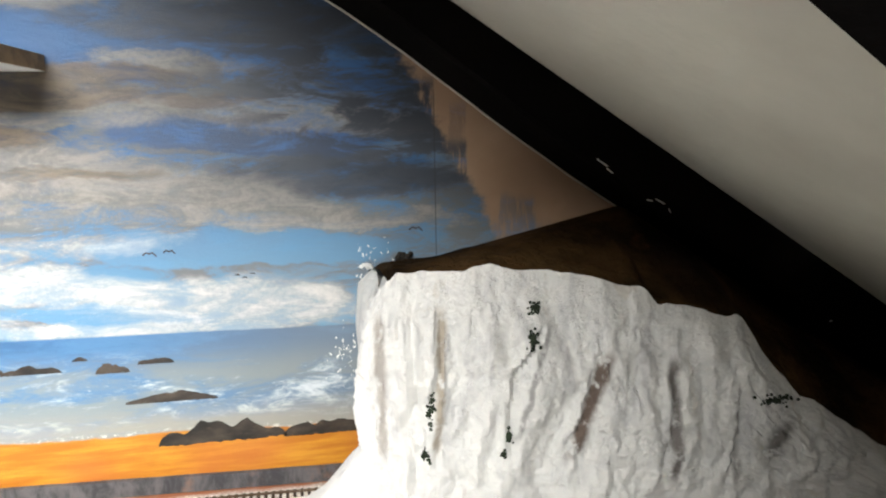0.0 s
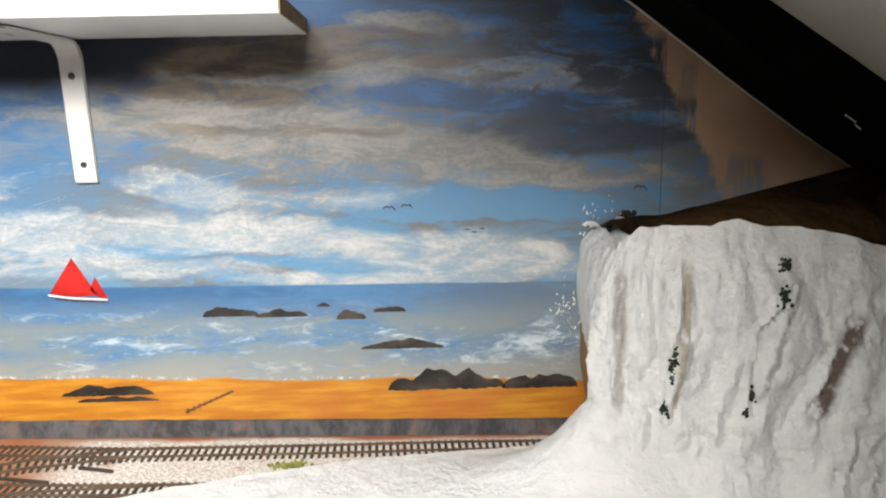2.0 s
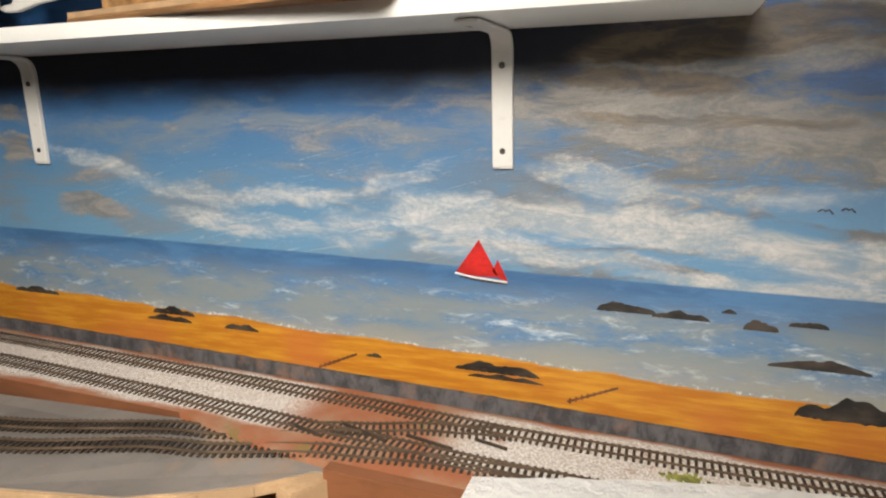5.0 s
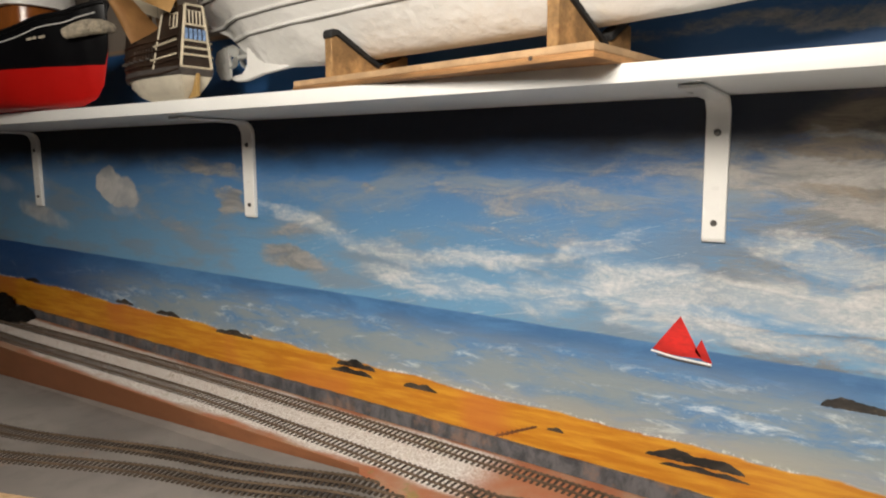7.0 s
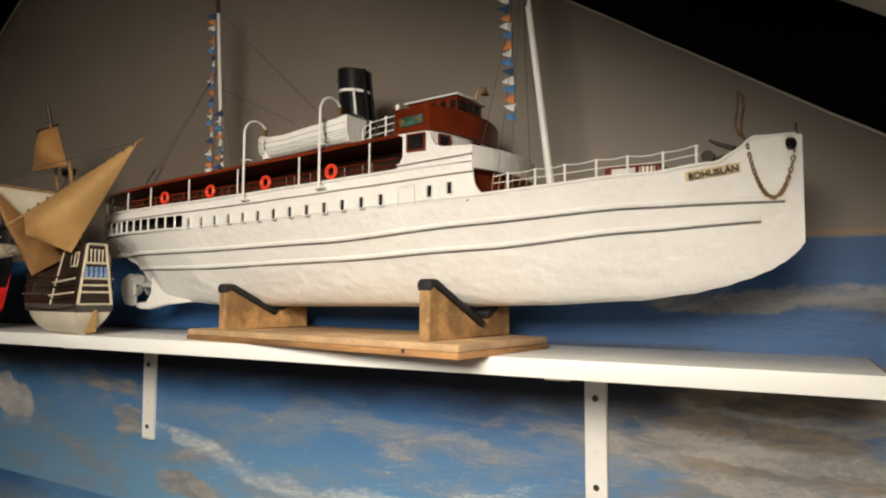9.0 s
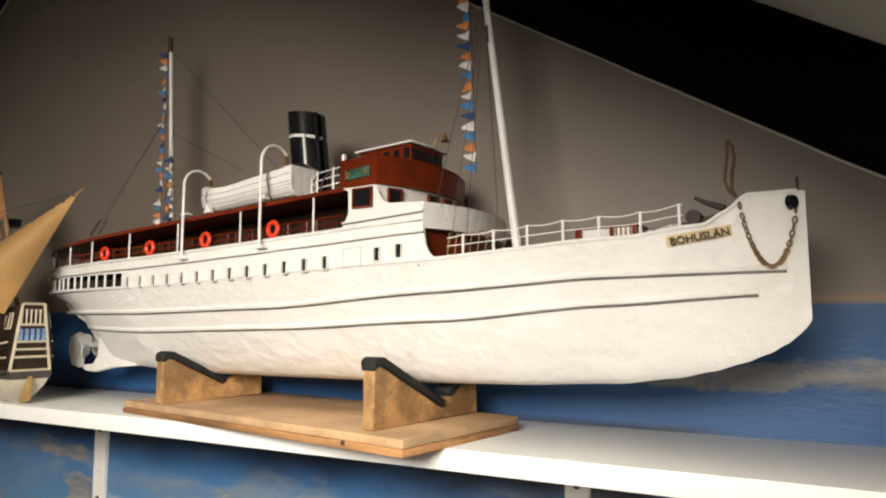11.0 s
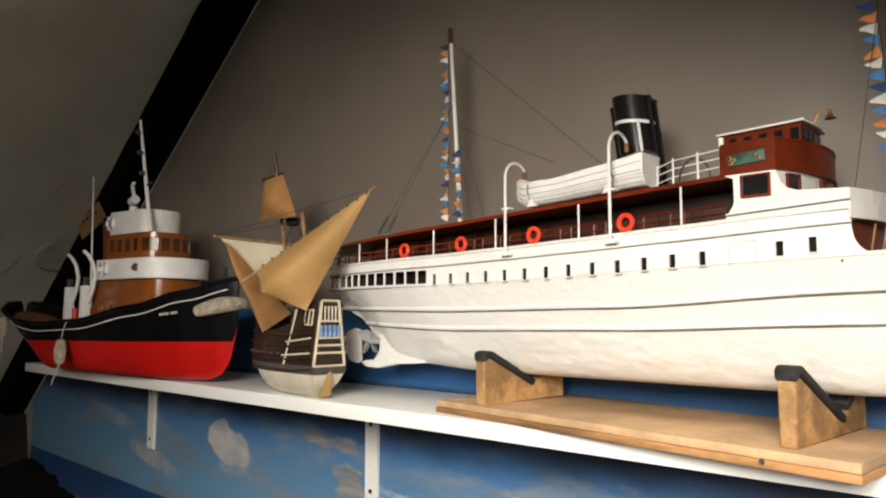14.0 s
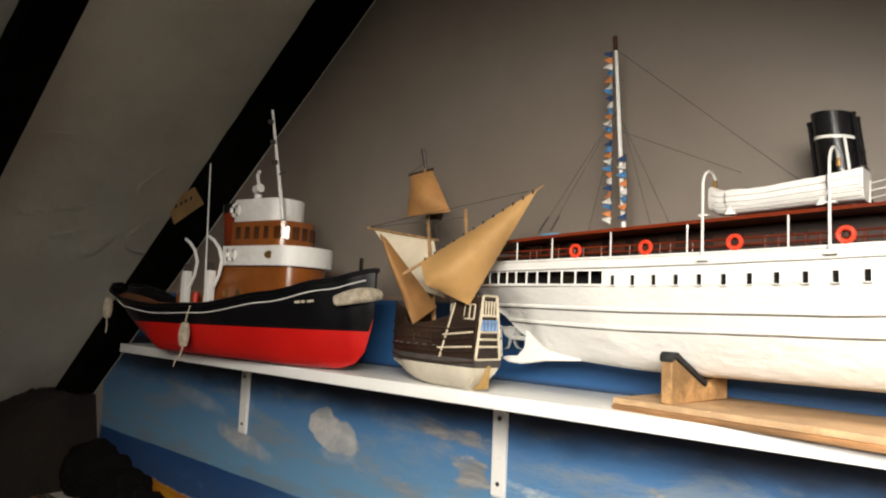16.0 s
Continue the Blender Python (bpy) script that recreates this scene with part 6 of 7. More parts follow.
for gx, gz in ((-0.352, 1.0895), (-0.652, 1.0955)):
    stroke([(gx, gz), (gx - 0.052, gz - 0.022)], 0.0015, M_BROWNPAINT, "painted_groyne", "thin brown painted groyne")
    for i in range(8):
        x = gx - 0.006 - 0.0062 * i
        z = gz - 0.0025 - 0.0026 * i
        stroke([(x, z - 0.0014 - 0.0002 * i), (x, z + 0.0018 + 0.0002 * i)], 0.0011, M_BROWNPAINT, "painted_post")
for bx, bz, w in ((-0.178, 1.281, 0.0062), (-0.160, 1.2825, 0.0055), (-0.098, 1.2555, 0.0022), (-0.091, 1.2525, 0.0022), (-0.083, 1.2560, 0.0022), (0.083, 1.2935, 0.007)):
    stroke([(bx - w, bz - 0.15 * w), (bx - 0.45 * w, bz + 0.28 * w), (bx, bz), (bx + 0.45 * w, bz + 0.22 * w), (bx + w, bz - 0.40 * w)], 0.0008 if w > 0.005 else 0.0006, M_STRING, "painted_bird", "small dark painted sea bird")
dab("painted_sail", [(-0.5005, 1.2405), (-0.5265, 1.2045), (-0.513, 1.2010), (-0.4985, 1.2000), (-0.4790, 1.2005)], M_REDPAINT, -0.0007, "bright red painted mainsail")
dab("painted_sail", [(-0.4800, 1.2200), (-0.4860, 1.2070), (-0.4780, 1.1985), (-0.4690, 1.1965)], M_REDPAINT, -0.0007, "red painted mizzen sail")
stroke([(-0.4985, 1.2005), (-0.5005, 1.2395)], 0.0004, M_BROWNPAINT, "painted_mast")
stroke([(-0.5280, 1.2025), (-0.505, 1.1985), (-0.470, 1.1955)], 0.0011, M_WHITEPAINT, "painted_hull", "white painted boat hull")
stroke([(-0.522, 1.1985), (-0.500, 1.1955), (-0.470, 1.1935)], 0.0010, M_STRING, "painted_waterline")
# white splash dabs beside the cliff and stray streaks
rw = random.Random(21)
spl = bmesh.new()
for i in range(90):
    x, z = 0.005 + rw.gauss(0, 0.012), 1.165 + rw.gauss(0, 0.014)
    if i > 55:
        x, z = 0.045 + rw.gauss(0, 0.016), 1.262 + rw.gauss(0, 0.016)
    r = rw.uniform(0.0003, 0.0011)
    m0 = bmesh.new()
    bmesh.ops.create_icosphere(m0, subdivisions=1, radius=r)
    m0.transform(Matrix.Translation((x, -0.0003, z)) @ pose(0, 0, 0, 0, rw.uniform(-50, 50), 0) @ Matrix.Diagonal((rw.uniform(0.5, 1.2), 0.25, rw.uniform(0.8, 3.6), 1)))
    join(spl, m0)
part("paint_splash", spl, M_WHITEPAINT, wall_n, "white splashes of paint")
rb = random.Random(4)
bush = bmesh.new()
for i in range(60):
    m0 = bmesh.new()
    bmesh.ops.create_icosphere(m0, subdivisions=1, radius=rb.uniform(0.0010, 0.0030))
    m0.transform(Matrix.Translation((0.068 + rb.gauss(0, 0.0035), -0.008 + rb.gauss(0, 0.004), 1.2645 + rb.gauss(0, 0.0022))))
    join(bush, m0)
part("scrub", bush, plain("dark_scrub", (0.02, 0.016, 0.012), 0.9, scale=200), cliff, "dark clump of scrub")


def cliff_hit(x, z):
    """The cliff's surface at a place, found along its grid."""
    best, bu, bv = 9, 0, 0
    for i in range(60, 261):
        for j in range(20, 91):
            p = cliff_fn(i / 260, j / 90)
            d = (p[0] - x) ** 2 + (p[2] - z) ** 2
            if d < best:
                best, bu, bv = d, i / 260, j / 90
    return Vector(cliff_fn(bu, bv))


M_MOSS = plain("dark_green_moss", (0.022, 0.034, 0.016), 0.9, var=0.5, scale=250, bump=0.6)
for px, pz, n, sx, sz in ((0.166, 1.235, 40, 0.003, 0.005), (0.160, 1.212, 34, 0.003, 0.006), (0.070, 1.150, 40, 0.003, 0.010), (0.066, 1.112, 26, 0.003, 0.005), (0.140, 1.124, 22, 0.003, 0.004), (0.134, 1.108, 16, 0.002, 0.003), (0.405, 1.135, 30, 0.012, 0.004)):
    c0 = cliff_hit(px, pz)
    mb = bmesh.new()
    for i in range(n * 2):
        m0 = bmesh.new()
        bmesh.ops.create_icosphere(m0, subdivisions=1, radius=rb.uniform(0.0008, 0.0020))
        m0.transform(Matrix.Translation((c0.x + rb.gauss(0, sx * 0.7), c0.y + rb.uniform(-0.001, 0.002), c0.z + rb.gauss(0, sz * 0.7))))
        join(mb, m0)
    part("moss_patch", mb, M_MOSS, cliff, "dark green moss clump")

# ---- tug ----
M_REDHULL = plain("red_antifouling", (0.50, 0.008, 0.006), 0.38, var=0.12, scale=24, bump=0.1)
M_BLACKHULL = plain("black_hull", (0.004, 0.004, 0.005), 0.35, var=0.2, scale=24, bump=0.1, spec=0.2)
M_TEAK = plain("varnished_brown", (0.235, 0.072, 0.014), 0.20, var=0.15, scale=26, bump=0.06)
M_KNIT = plain("knotted_cord", (0.60, 0.52, 0.40), 0.9, var=0.3, scale=420, bump=0.9, dist=0.002)
tug = thing("model_tugboat", "model tugboat with red and black hull and brown and white wheelhouse", "model ship", pose(-1.215, -0.128, SH1, 0, 0, 5.0) @ Matrix.Diagonal((0.965, 1, 1, 1)))
TB = [(-0.585, 0.004), (-0.575, 0.030), (-0.54, 0.052), (-0.45, 0.063), (-0.30, 0.065), (-0.18, 0.060), (-0.09, 0.044), (-0.035, 0.022), (-0.008, 0.008), (0.0, 0.0015)]
TS = [(-0.585, 0.108), (-0.50, 0.082), (-0.40, 0.075), (-0.28, 0.080), (-0.15, 0.100), (-0.06, 0.120), (0.0, 0.136)]
TK = [(-0.585, 0.085), (-0.55, 0.055), (-0.48, 0.018), (-0.43, 0.002), (-0.12, 0.001), (-0.06, 0.004), (-0.03, 0.012), (-0.012, 0.030), (0.0, 0.075)]
TWL = lambda s: 0.046 + 0.010 * (s + 0.585) / 0.585


def tug_half(s, z):
    zk, zd = curve(TK, s), curve(TS, s)
    u = max(0, min(1, (z - zk) / max(1e-4, zd - zk)))
    p = 0.26 + 0.5 * max(0, (s + 0.16) / 0.16) ** 1.5 + 0.6 * max(0, (-0.42 - s) / 0.16)
    return curve(TB, s) * u ** p


def tug_skin(lo, hi):
    def f(u, v):
        s = -0.585 + 0.585 * u
        side = -1 if v < 0.5 else 1
        g = abs(v - 0.5) * 2
        a, c = lo(s), hi(s)
        z = a + (c - a) * g
        return Vector((s, side * tug_half(s, z), z))
    return f


part("lower_hull", sheet(tug_skin(lambda s: curve(TK, s), lambda s: max(curve(TK, s), min(TWL(s), curve(TS, s)))), 90, 30), M_REDHULL, tug, "glossy red lower hull")
b = bmesh.new()
for side in (-1, 1):
    f = lambda u, v: Vector((-0.585 + 0.585 * u, side * (tug_half(-0.585 + 0.585 * u, max(TWL(-0.585 + 0.585 * u), curve(TK, -0.585 + 0.585 * u)) * (1 - v) + curve(TS, -0.585 + 0.585 * u) * v) + 0.0004), max(TWL(-0.585 + 0.585 * u), curve(TK, -0.585 + 0.585 * u)) * (1 - v) + curve(TS, -0.585 + 0.585 * u) * v))
    join(b, sheet(f, 90, 12, 0.0012))
part("topside_plating", b, M_BLACKHULL, tug, "glossy black topsides")
for side in (-1, 1):
    edge = [Vector((s, side * (tug_half(s, curve(TS, s)) + 0.0005), curve(TS, s))) for s in [-0.583 + 0.583 * i / 70 for i in range(71)]]
    part("gunwale", tube(edge, 0.0032, 8), M_BLACKHULL, tug, "black rubber gunwale")
    line = [Vector((s, side * (tug_half(s, curve(TS, s) - 0.012) + 0.0012), curve(TS, s) - 0.012)) for s in [-0.55 + 0.54 * i / 70 for i in range(71)]]
    part("white_line", tube(line, 0.0008, 6), M_HULL, tug, "thin white painted line")
part("deck", sheet(lambda u, v: Vector((-0.58 + 0.575 * u, tug_half(-0.58 + 0.575 * u, curve(TS, -0.58 + 0.575 * u) - 0.016) * 0.985 * (2 * v - 1), curve(TS, -0.58 + 0.575 * u) - 0.016)), 50, 4, 0.0015), plain("brown_deck", (0.16, 0.06, 0.025), 0.6, scale=40), tug, "brown deck")


def tug_house(s0, s1, w, z0, z1, mat, name, label="", lean=0.0):
    """A deckhouse with a rounded front and a soft back."""
    pts = []
    for i in range(29):
        a = radians(-90 + 180 * i / 28)
        pts.append((s1 - 0.6 * w + 0.6 * w * math.cos(a) * 1.2, w * math.sin(a)))
    pts += [(s0 + 0.006, w), (s0, w - 0.006), (s0, -w + 0.006), (s0 + 0.006, -w)]
    b = prism(pts, "z", z0, z1, 0.0008)
    for v in b.verts:
        v.co.x += lean * (v.co.z - z0)
    return part(name, b, mat, tug, label)


tug_house(-0.285, -0.120, 0.042, 0.086, 0.139, M_TEAK, "lower_house", "varnished brown lower deckhouse")
tug_house(-0.264, -0.112, 0.050, 0.138, 0.166, M_HULL, "bridge_wing", "white rounded bridge screen")
tug_house(-0.262, -0.145, 0.0375, 0.167, 0.203, M_TEAK, "wheelhouse", "varnished brown wheelhouse")
tug_house(-0.266, -0.166, 0.0315, 0.203, 0.237, M_HULL, "upper_screen", "white upper bridge screen")
first = None
for i in range(9):
    a = radians(-95 + 23.75 * i)
    x, y = -0.145 - 0.6 * 0.0375 + 0.72 * 0.0375 * math.cos(a), 0.0375 * math.sin(a)
    if i == 0:
        x = -0.180
    m = pose(x, y * 1.005, 0.186, 0, 0, math.degrees(a) + 90)
    first = again(first, m) if first else part("wheelhouse_window", box(-0.0055, 0.0055, -0.0006, 0.0006, -0.009, 0.009, 0.0004, seg=1), plain("brown_glass", (0.075, 0.026, 0.008), 0.12, var=0.3, scale=60, bump=0.02), tug, "dark brown window", m=m)
for x in (-0.200, -0.220, -0.240):
    again(first, pose(x, -0.0380, 0.186))
for x, y, z, rot in ((-0.236, -0.0512, 0.153, 0), (-0.121, 0.034, 0.153, 118), (-0.258, -0.0325, 0.221, 0)):
    lr = tube([(0.0085 * math.cos(a), 0, 0.0085 * math.sin(a)) for a in [2 * math.pi * i / 20 for i in range(20)]], 0.0024, 8, closed=True)
    q = part("lifebuoy", lr, M_HULL, tug, "white lifebuoy with dark lashings", m=pose(x, y, z, 0, 0, rot))
    for k in range(4):
        a = radians(45 + 90 * k)
        part("lashing", box(-0.0012, 0.0012, -0.0027, 0.0027, -0.0027, 0.0027, 0.0008), M_STRING, q, m=pose(0.0085 * math.cos(a), 0, 0.0085 * math.sin(a)))
b = bmesh.new()
bmesh.ops.create_cone(b, cap_ends=True, segments=20, radius1=0.0085, radius2=0.0080, depth=0.0016)
part("badge", b, M_BRASS, tug, "oval brass badge", m=pose(-0.1555, -0.0500, 0.153, 90, 0, 12) @ Matrix.Diagonal((1, 0.65, 1, 1)))
for x in (-0.255, -0.225):
    b = bmesh.new()
    bmesh.ops.create_cone(b, cap_ends=True, segments=16, radius1=0.006, radius2=0.005, depth=0.002)
    part("porthole", b, M_BRASS, tug, "brass porthole", m=pose(x, -0.0425, 0.098, 90))
part("mast", tube([(-0.150, -0.0345, 0.203), (-0.190, -0.0335, 0.365)], 0.0030, 8, r_end=0.0018), M_HULL, tug, "white mast with lamps")
for z in (0.285, 0.315, 0.345):
    part("mast_lamp", box(-0.003, 0.003, -0.006, 0.0, -0.003, 0.003, 0.001), M_STRING, tug, m=pose(-0.169 - 0.25 * (z - 0.285), -0.037, z))
part("crosstree", tube([(-0.1655, -0.034, 0.268), (-0.150, -0.036, 0.271)], 0.0016, 6), M_STRING, tug)
sl = part("searchlight", tube([(0, 0, 0), (0, 0, 0.010)], 0.006, 12), M_HULL, tug, "white searchlight and horn", m=pose(-0.236, -0.010, 0.237))
part("lamp", tube([(-0.006, 0, 0.018), (0.008, -0.003, 0.020)], 0.0065, 12), M_HULL, sl)
part("horn", tube([(0, 0, 0.022), (0.0, -0.004, 0.040), (0.007, -0.006, 0.044)], 0.0026, 8), M_HULL, sl)
fun = part("tug_funnel", tube([(-0.285, 0, 0.165), (-0.293, 0, 0.228)], 0.022, 22), M_MAHOG, tug, "brown and black funnel with white bands")
part("top_band", tube([(-0.2920, 0, 0.220), (-0.2940, 0, 0.234)], 0.0225, 22), M_BLACK, fun)
part("aerial", tube([(-0.352, -0.006, 0.10), (-0.364, -0.006, 0.306)], 0.0016, 6, r_end=0.0010), M_HULL, tug, "thin pale aerial pole")
for x, y in ((-0.362, -0.034), (-0.276, -0.054)):
    v0 = part("ventilator", box(-0.0058, 0.0058, -0.0055, 0.0055, 0, 0.066, 0.0012), M_HULL, tug, "white square ventilator trunk", m=pose(x, y, 0.064))
    part("cowl", tube([(0.009, 0, 0.042), (0.020, 0, 0.060), (0.024, 0, 0.080), (0.016, 0, 0.098), (0.002, 0, 0.110), (-0.010, 0, 0.116)], 0.0027, 8), M_HULL, v0, "white hooked pipe")
    part("cap", box(-0.0035, 0.0035, -0.0035, 0.0035, 0.066, 0.078, 0.001), M_STRING, v0)
part("skylight", box(-0.028, 0.028, -0.024, 0.024, 0, 0.032, 0.002), M_TEAK, tug, "varnished engine skylight", m=pose(-0.372, 0.0, 0.064))
part("towing_gear", box(-0.030, 0.030, -0.030, 0.030, 0, 0.020, 0.003), M_TEAK, tug, m=pose(-0.455, 0.0, 0.060))
part("extinguisher", tube([(0, 0, 0), (0, 0, 0.016)], 0.0045, 10), plain("red_enamel", (0.55, 0.03, 0.02), 0.4), tug, "small red canister", m=pose(-0.318, -0.046, 0.082))
part("fire_bucket", tube([(0, 0, 0), (0, 0, 0.010)], 0.005, 10), M_HULL, tug, m=pose(-0.316, -0.048, 0.070))
part("bow_bitt", tube([(-0.028, 0, 0.120), (-0.028, 0, 0.152)], 0.0028, 8), M_BLACK, tug)


def knit_fender(pts, r, name, label, n=26):
    pts = [Vector(p) for p in pts]
    out = bmesh.new()
    L = len(pts) - 1

    def at(f):
        q = f * L
        i = min(int(q), L - 1)
        return pts[i].lerp(pts[i + 1], q - i)

    for i in range(n):
        for k in range(7):
            a = 2 * math.pi * (k + 0.5 * (i % 2)) / 7
            rr = r * (0.55 + 0.45 * math.sin(math.pi * (i + 0.5) / n))
            d = (at(min(1, (i + 1) / n)) - at(max(0, (i - 1) / n))).normalized()
            side = d.cross(Vector((0.2, 0.1, 0.97))).normalized()
            w = d.cross(side)
            m0 = bmesh.new()
            bmesh.ops.create_icosphere(m0, subdivisions=1, radius=r * 0.36)
            m0.transform(Matrix.Translation(at((i + 0.5) / n) + (side * math.cos(a) + w * math.sin(a)) * rr * 0.75))
            join(out, m0)
    tube([at(i / 12) for i in range(13)], r * 0.55, 8, out)
    return part(name, out, M_KNIT, tug, label)


knit_fender([(-0.040, -0.033, 0.094), (-0.026, -0.027, 0.098), (-0.012, -0.019, 0.102), (-0.001, -0.006, 0.104), (-0.002, 0.010, 0.104)], 0.0095, "bow_fender", "cream knotted rope bow fender", 34)
knit_fender([(-0.300, -0.073, 0.052), (-0.301, -0.073, 0.020)], 0.0075, "side_fender", "cream knotted rope fender hanging on a cord", 14)
part("fender_cord", tube([(-0.298, -0.066, 0.082), (-0.299, -0.071, 0.068), (-0.300, -0.073, 0.052)], 0.0009, 5), M_KNIT, tug)
part("fender_tail", tube([(-0.301, -0.073, 0.020), (-0.306, -0.073, 0.006), (-0.316, -0.073, -0.002), (-0.320, -0.073, -0.012)], 0.0015, 6, r_end=0.0008), M_KNIT, tug)
knit_fender([(-0.575, -0.036, 0.082), (-0.572, -0.038, 0.050)], 0.0075, "side_fender", "cream knotted rope fender hanging on a cord", 14)
part("fender_tail", tube([(-0.572, -0.038, 0.050), (-0.566, -0.040, 0.034), (-0.568, -0.040, 0.024)], 0.0013, 6), M_KNIT, tug)
for k, (dx, w) in enumerate(((-0.100, 0.0040), (-0.091, 0.0026), (-0.0805, 0.0050))):
    y = tug_half(dx, 0.092)
    part("name_bar", box(-w, w, -0.0006, 0.0004, -0.0017, 0.0017, 0.0002, seg=1), M_KNIT, tug, "small white illegible lettering", m=pose(dx, -y - 0.0018, 0.090 + 0.10 * (dx + 0.100), 0, -8, 20))

# ---- galleon ----
M_SAIL = plain("tan_sail", (0.50, 0.285, 0.100), 0.7, var=0.22, scale=26, bump=0.4, stain=(0.28, 0.13, 0.04))
M_SAILDARK = plain("brown_sail", (0.34, 0.165, 0.052), 0.7, var=0.25, scale=30, bump=0.4, stain=(0.20, 0.085, 0.025))
M_SAILPALE = plain("pale_sail", (0.66, 0.58, 0.44), 0.7, var=0.12, scale=40, bump=0.3)
M_GALHULL = plain("dark_galleon_wood", (0.036, 0.019, 0.011), 0.5, var=0.5, scale=80, bump=0.4, stretch=(0.3, 1, 1))
M_IVORY = plain("ivory_trim", (0.62, 0.54, 0.40), 0.5, var=0.15, scale=120)
M_CREAM = plain("cream_hull_bottom", (0.68, 0.62, 0.50), 0.45, var=0.15, scale=50, stain=(0.42, 0.30, 0.15))
G_ROT = 171.0
gal = thing("model_galleon", "small dark galleon model with tan lateen sails and ivory stern gallery", "model ship", pose(-1.030, -0.140, SH1, 0, 0, G_ROT) @ Matrix.Diagonal((0.95, 0.86, 1.0, 1.0)))
GB = [(-0.004, 0.0245), (0.03, 0.030), (0.08, 0.033), (0.12, 0.029), (0.15, 0.018), (0.168, 0.003)]
GT = [(-0.004, 0.105), (0.035, 0.098), (0.040, 0.082), (0.075, 0.074), (0.115, 0.072), (0.12, 0.088), (0.17, 0.098)]


def gal_half(x, z):
    u = max(0, min(1, z / 0.042))
    u = math.sqrt(1 - (1 - u) ** 2)
    return curve(GB, x) * (u ** (0.85 + 0.8 * max(0, (x - 0.11) / 0.06))) * (1 - 0.30 * max(0, z - 0.055) / 0.05) * (1 - 0.30 * max(0, 1 - z / 0.03) * math.exp(-(x + 0.004) / 0.03))


def gal_tuck(x, z):
    """The stern's lower edge curves in under the hull."""
    return 0.024 * max(0, 1 - z / 0.030) ** 1.6 * math.exp(-(x + 0.004) / 0.03)


def gal_skin(low, z1f, n=40, m=10):
    b = bmesh.new()
    rise = lambda x: low + (0.022 * max(0.0, (x - 0.075) / 0.09) ** 2 if low < 0.01 else 0.0)
    for side in (-1, 1):
        def f(u, v):
            x = -0.004 + 0.172 * u
            z = rise(x) + (z1f(x) - rise(x)) * v
            return Vector((x + gal_tuck(x, z), side * gal_half(x, z - rise(x) + low if low < 0.01 else z), z))
        join(b, sheet(f, n, m, 0.0012))
    return b


b = gal_skin(0.0, lambda x: 0.027 + 0.010 * max(0.0, (x - 0.075) / 0.09))
join(b, sheet(lambda u, v: Vector((-0.004 + gal_tuck(-0.004, 0.027 * v), gal_half(-0.004, 0.027 * v) * (2 * u - 1), 0.027 * v)), 8, 8, 0.0008))
part("lower_hull", b, M_CREAM, gal, "cream painted hull bottom")
b = gal_skin(0.027, lambda x: curve(GT, x))
join(b, sheet(lambda u, v: Vector((-0.004, gal_half(-0.004, 0.027 + 0.078 * v) * (2 * u - 1), 0.027 + 0.078 * v)), 8, 8, 0.0008))
part("upper_hull", b, M_GALHULL, gal, "dark brown carved upper hull")
b = gal_skin(0.0275, lambda x: 0.0365)
b.transform(Matrix.Diagonal((1.0, 1.035, 1.0, 1.0)))
join(b, sheet(lambda u, v: Vector((-0.0056, 1.03 * gal_half(-0.004, 0.0275 + 0.0080 * v) * (2 * u - 1), 0.0275 + 0.0080 * v)), 8, 4, 0.0008))
part("black_strake", b, M_STRING, gal, "black band above the hull bottom")
part("deck", sheet(lambda u, v: Vector((0.17 * u, gal_half(0.17 * u, 0.06) * 0.9 * (2 * v - 1), 0.068)), 12, 2, 0.001), M_DECK, gal)
for z in (0.030, 0.042, 0.056, 0.068):
    for side in (-1, 1):
        pts = [Vector((x, side * (gal_half(x, z) + 0.0012), z + 0.10 * max(0, 0.03 - x) + 0.12 * max(0, x - 0.13))) for x in [-0.004 + 0.165 * i / 24 for i in range(25)]]
        part("wale", tube(pts, 0.0013, 6), M_GALHULL, gal)
# ivory rails and stern gallery
for z0, z1, x0, x1, k in ((0.080, 0.096, 0.0, 0.040, 5), (0.050, 0.062, 0.048, 0.095, 6)):
    for side in (-1, 1):
        bar = bmesh.new()
        for z in (z0, z1):
            tube([Vector((x0 + (x1 - x0) * i / 6, side * (gal_half(x0, z) + 0.0016), z)) for i in range(7)], 0.0010, 5, bar)
        for i in range(k + 1):
            x = x0 + (x1 - x0) * i / k
            tube([Vector((x, side * (gal_half(x0, z0) + 0.0016), z0)), Vector((x, side * (gal_half(x0, z1) + 0.0016), z1))], 0.0010, 5, bar)
        part("quarter_rail", bar, M_IVORY if z0 > 0.07 else M_GALHULL, gal, "ivory open balustrade" if z0 > 0.07 else "")
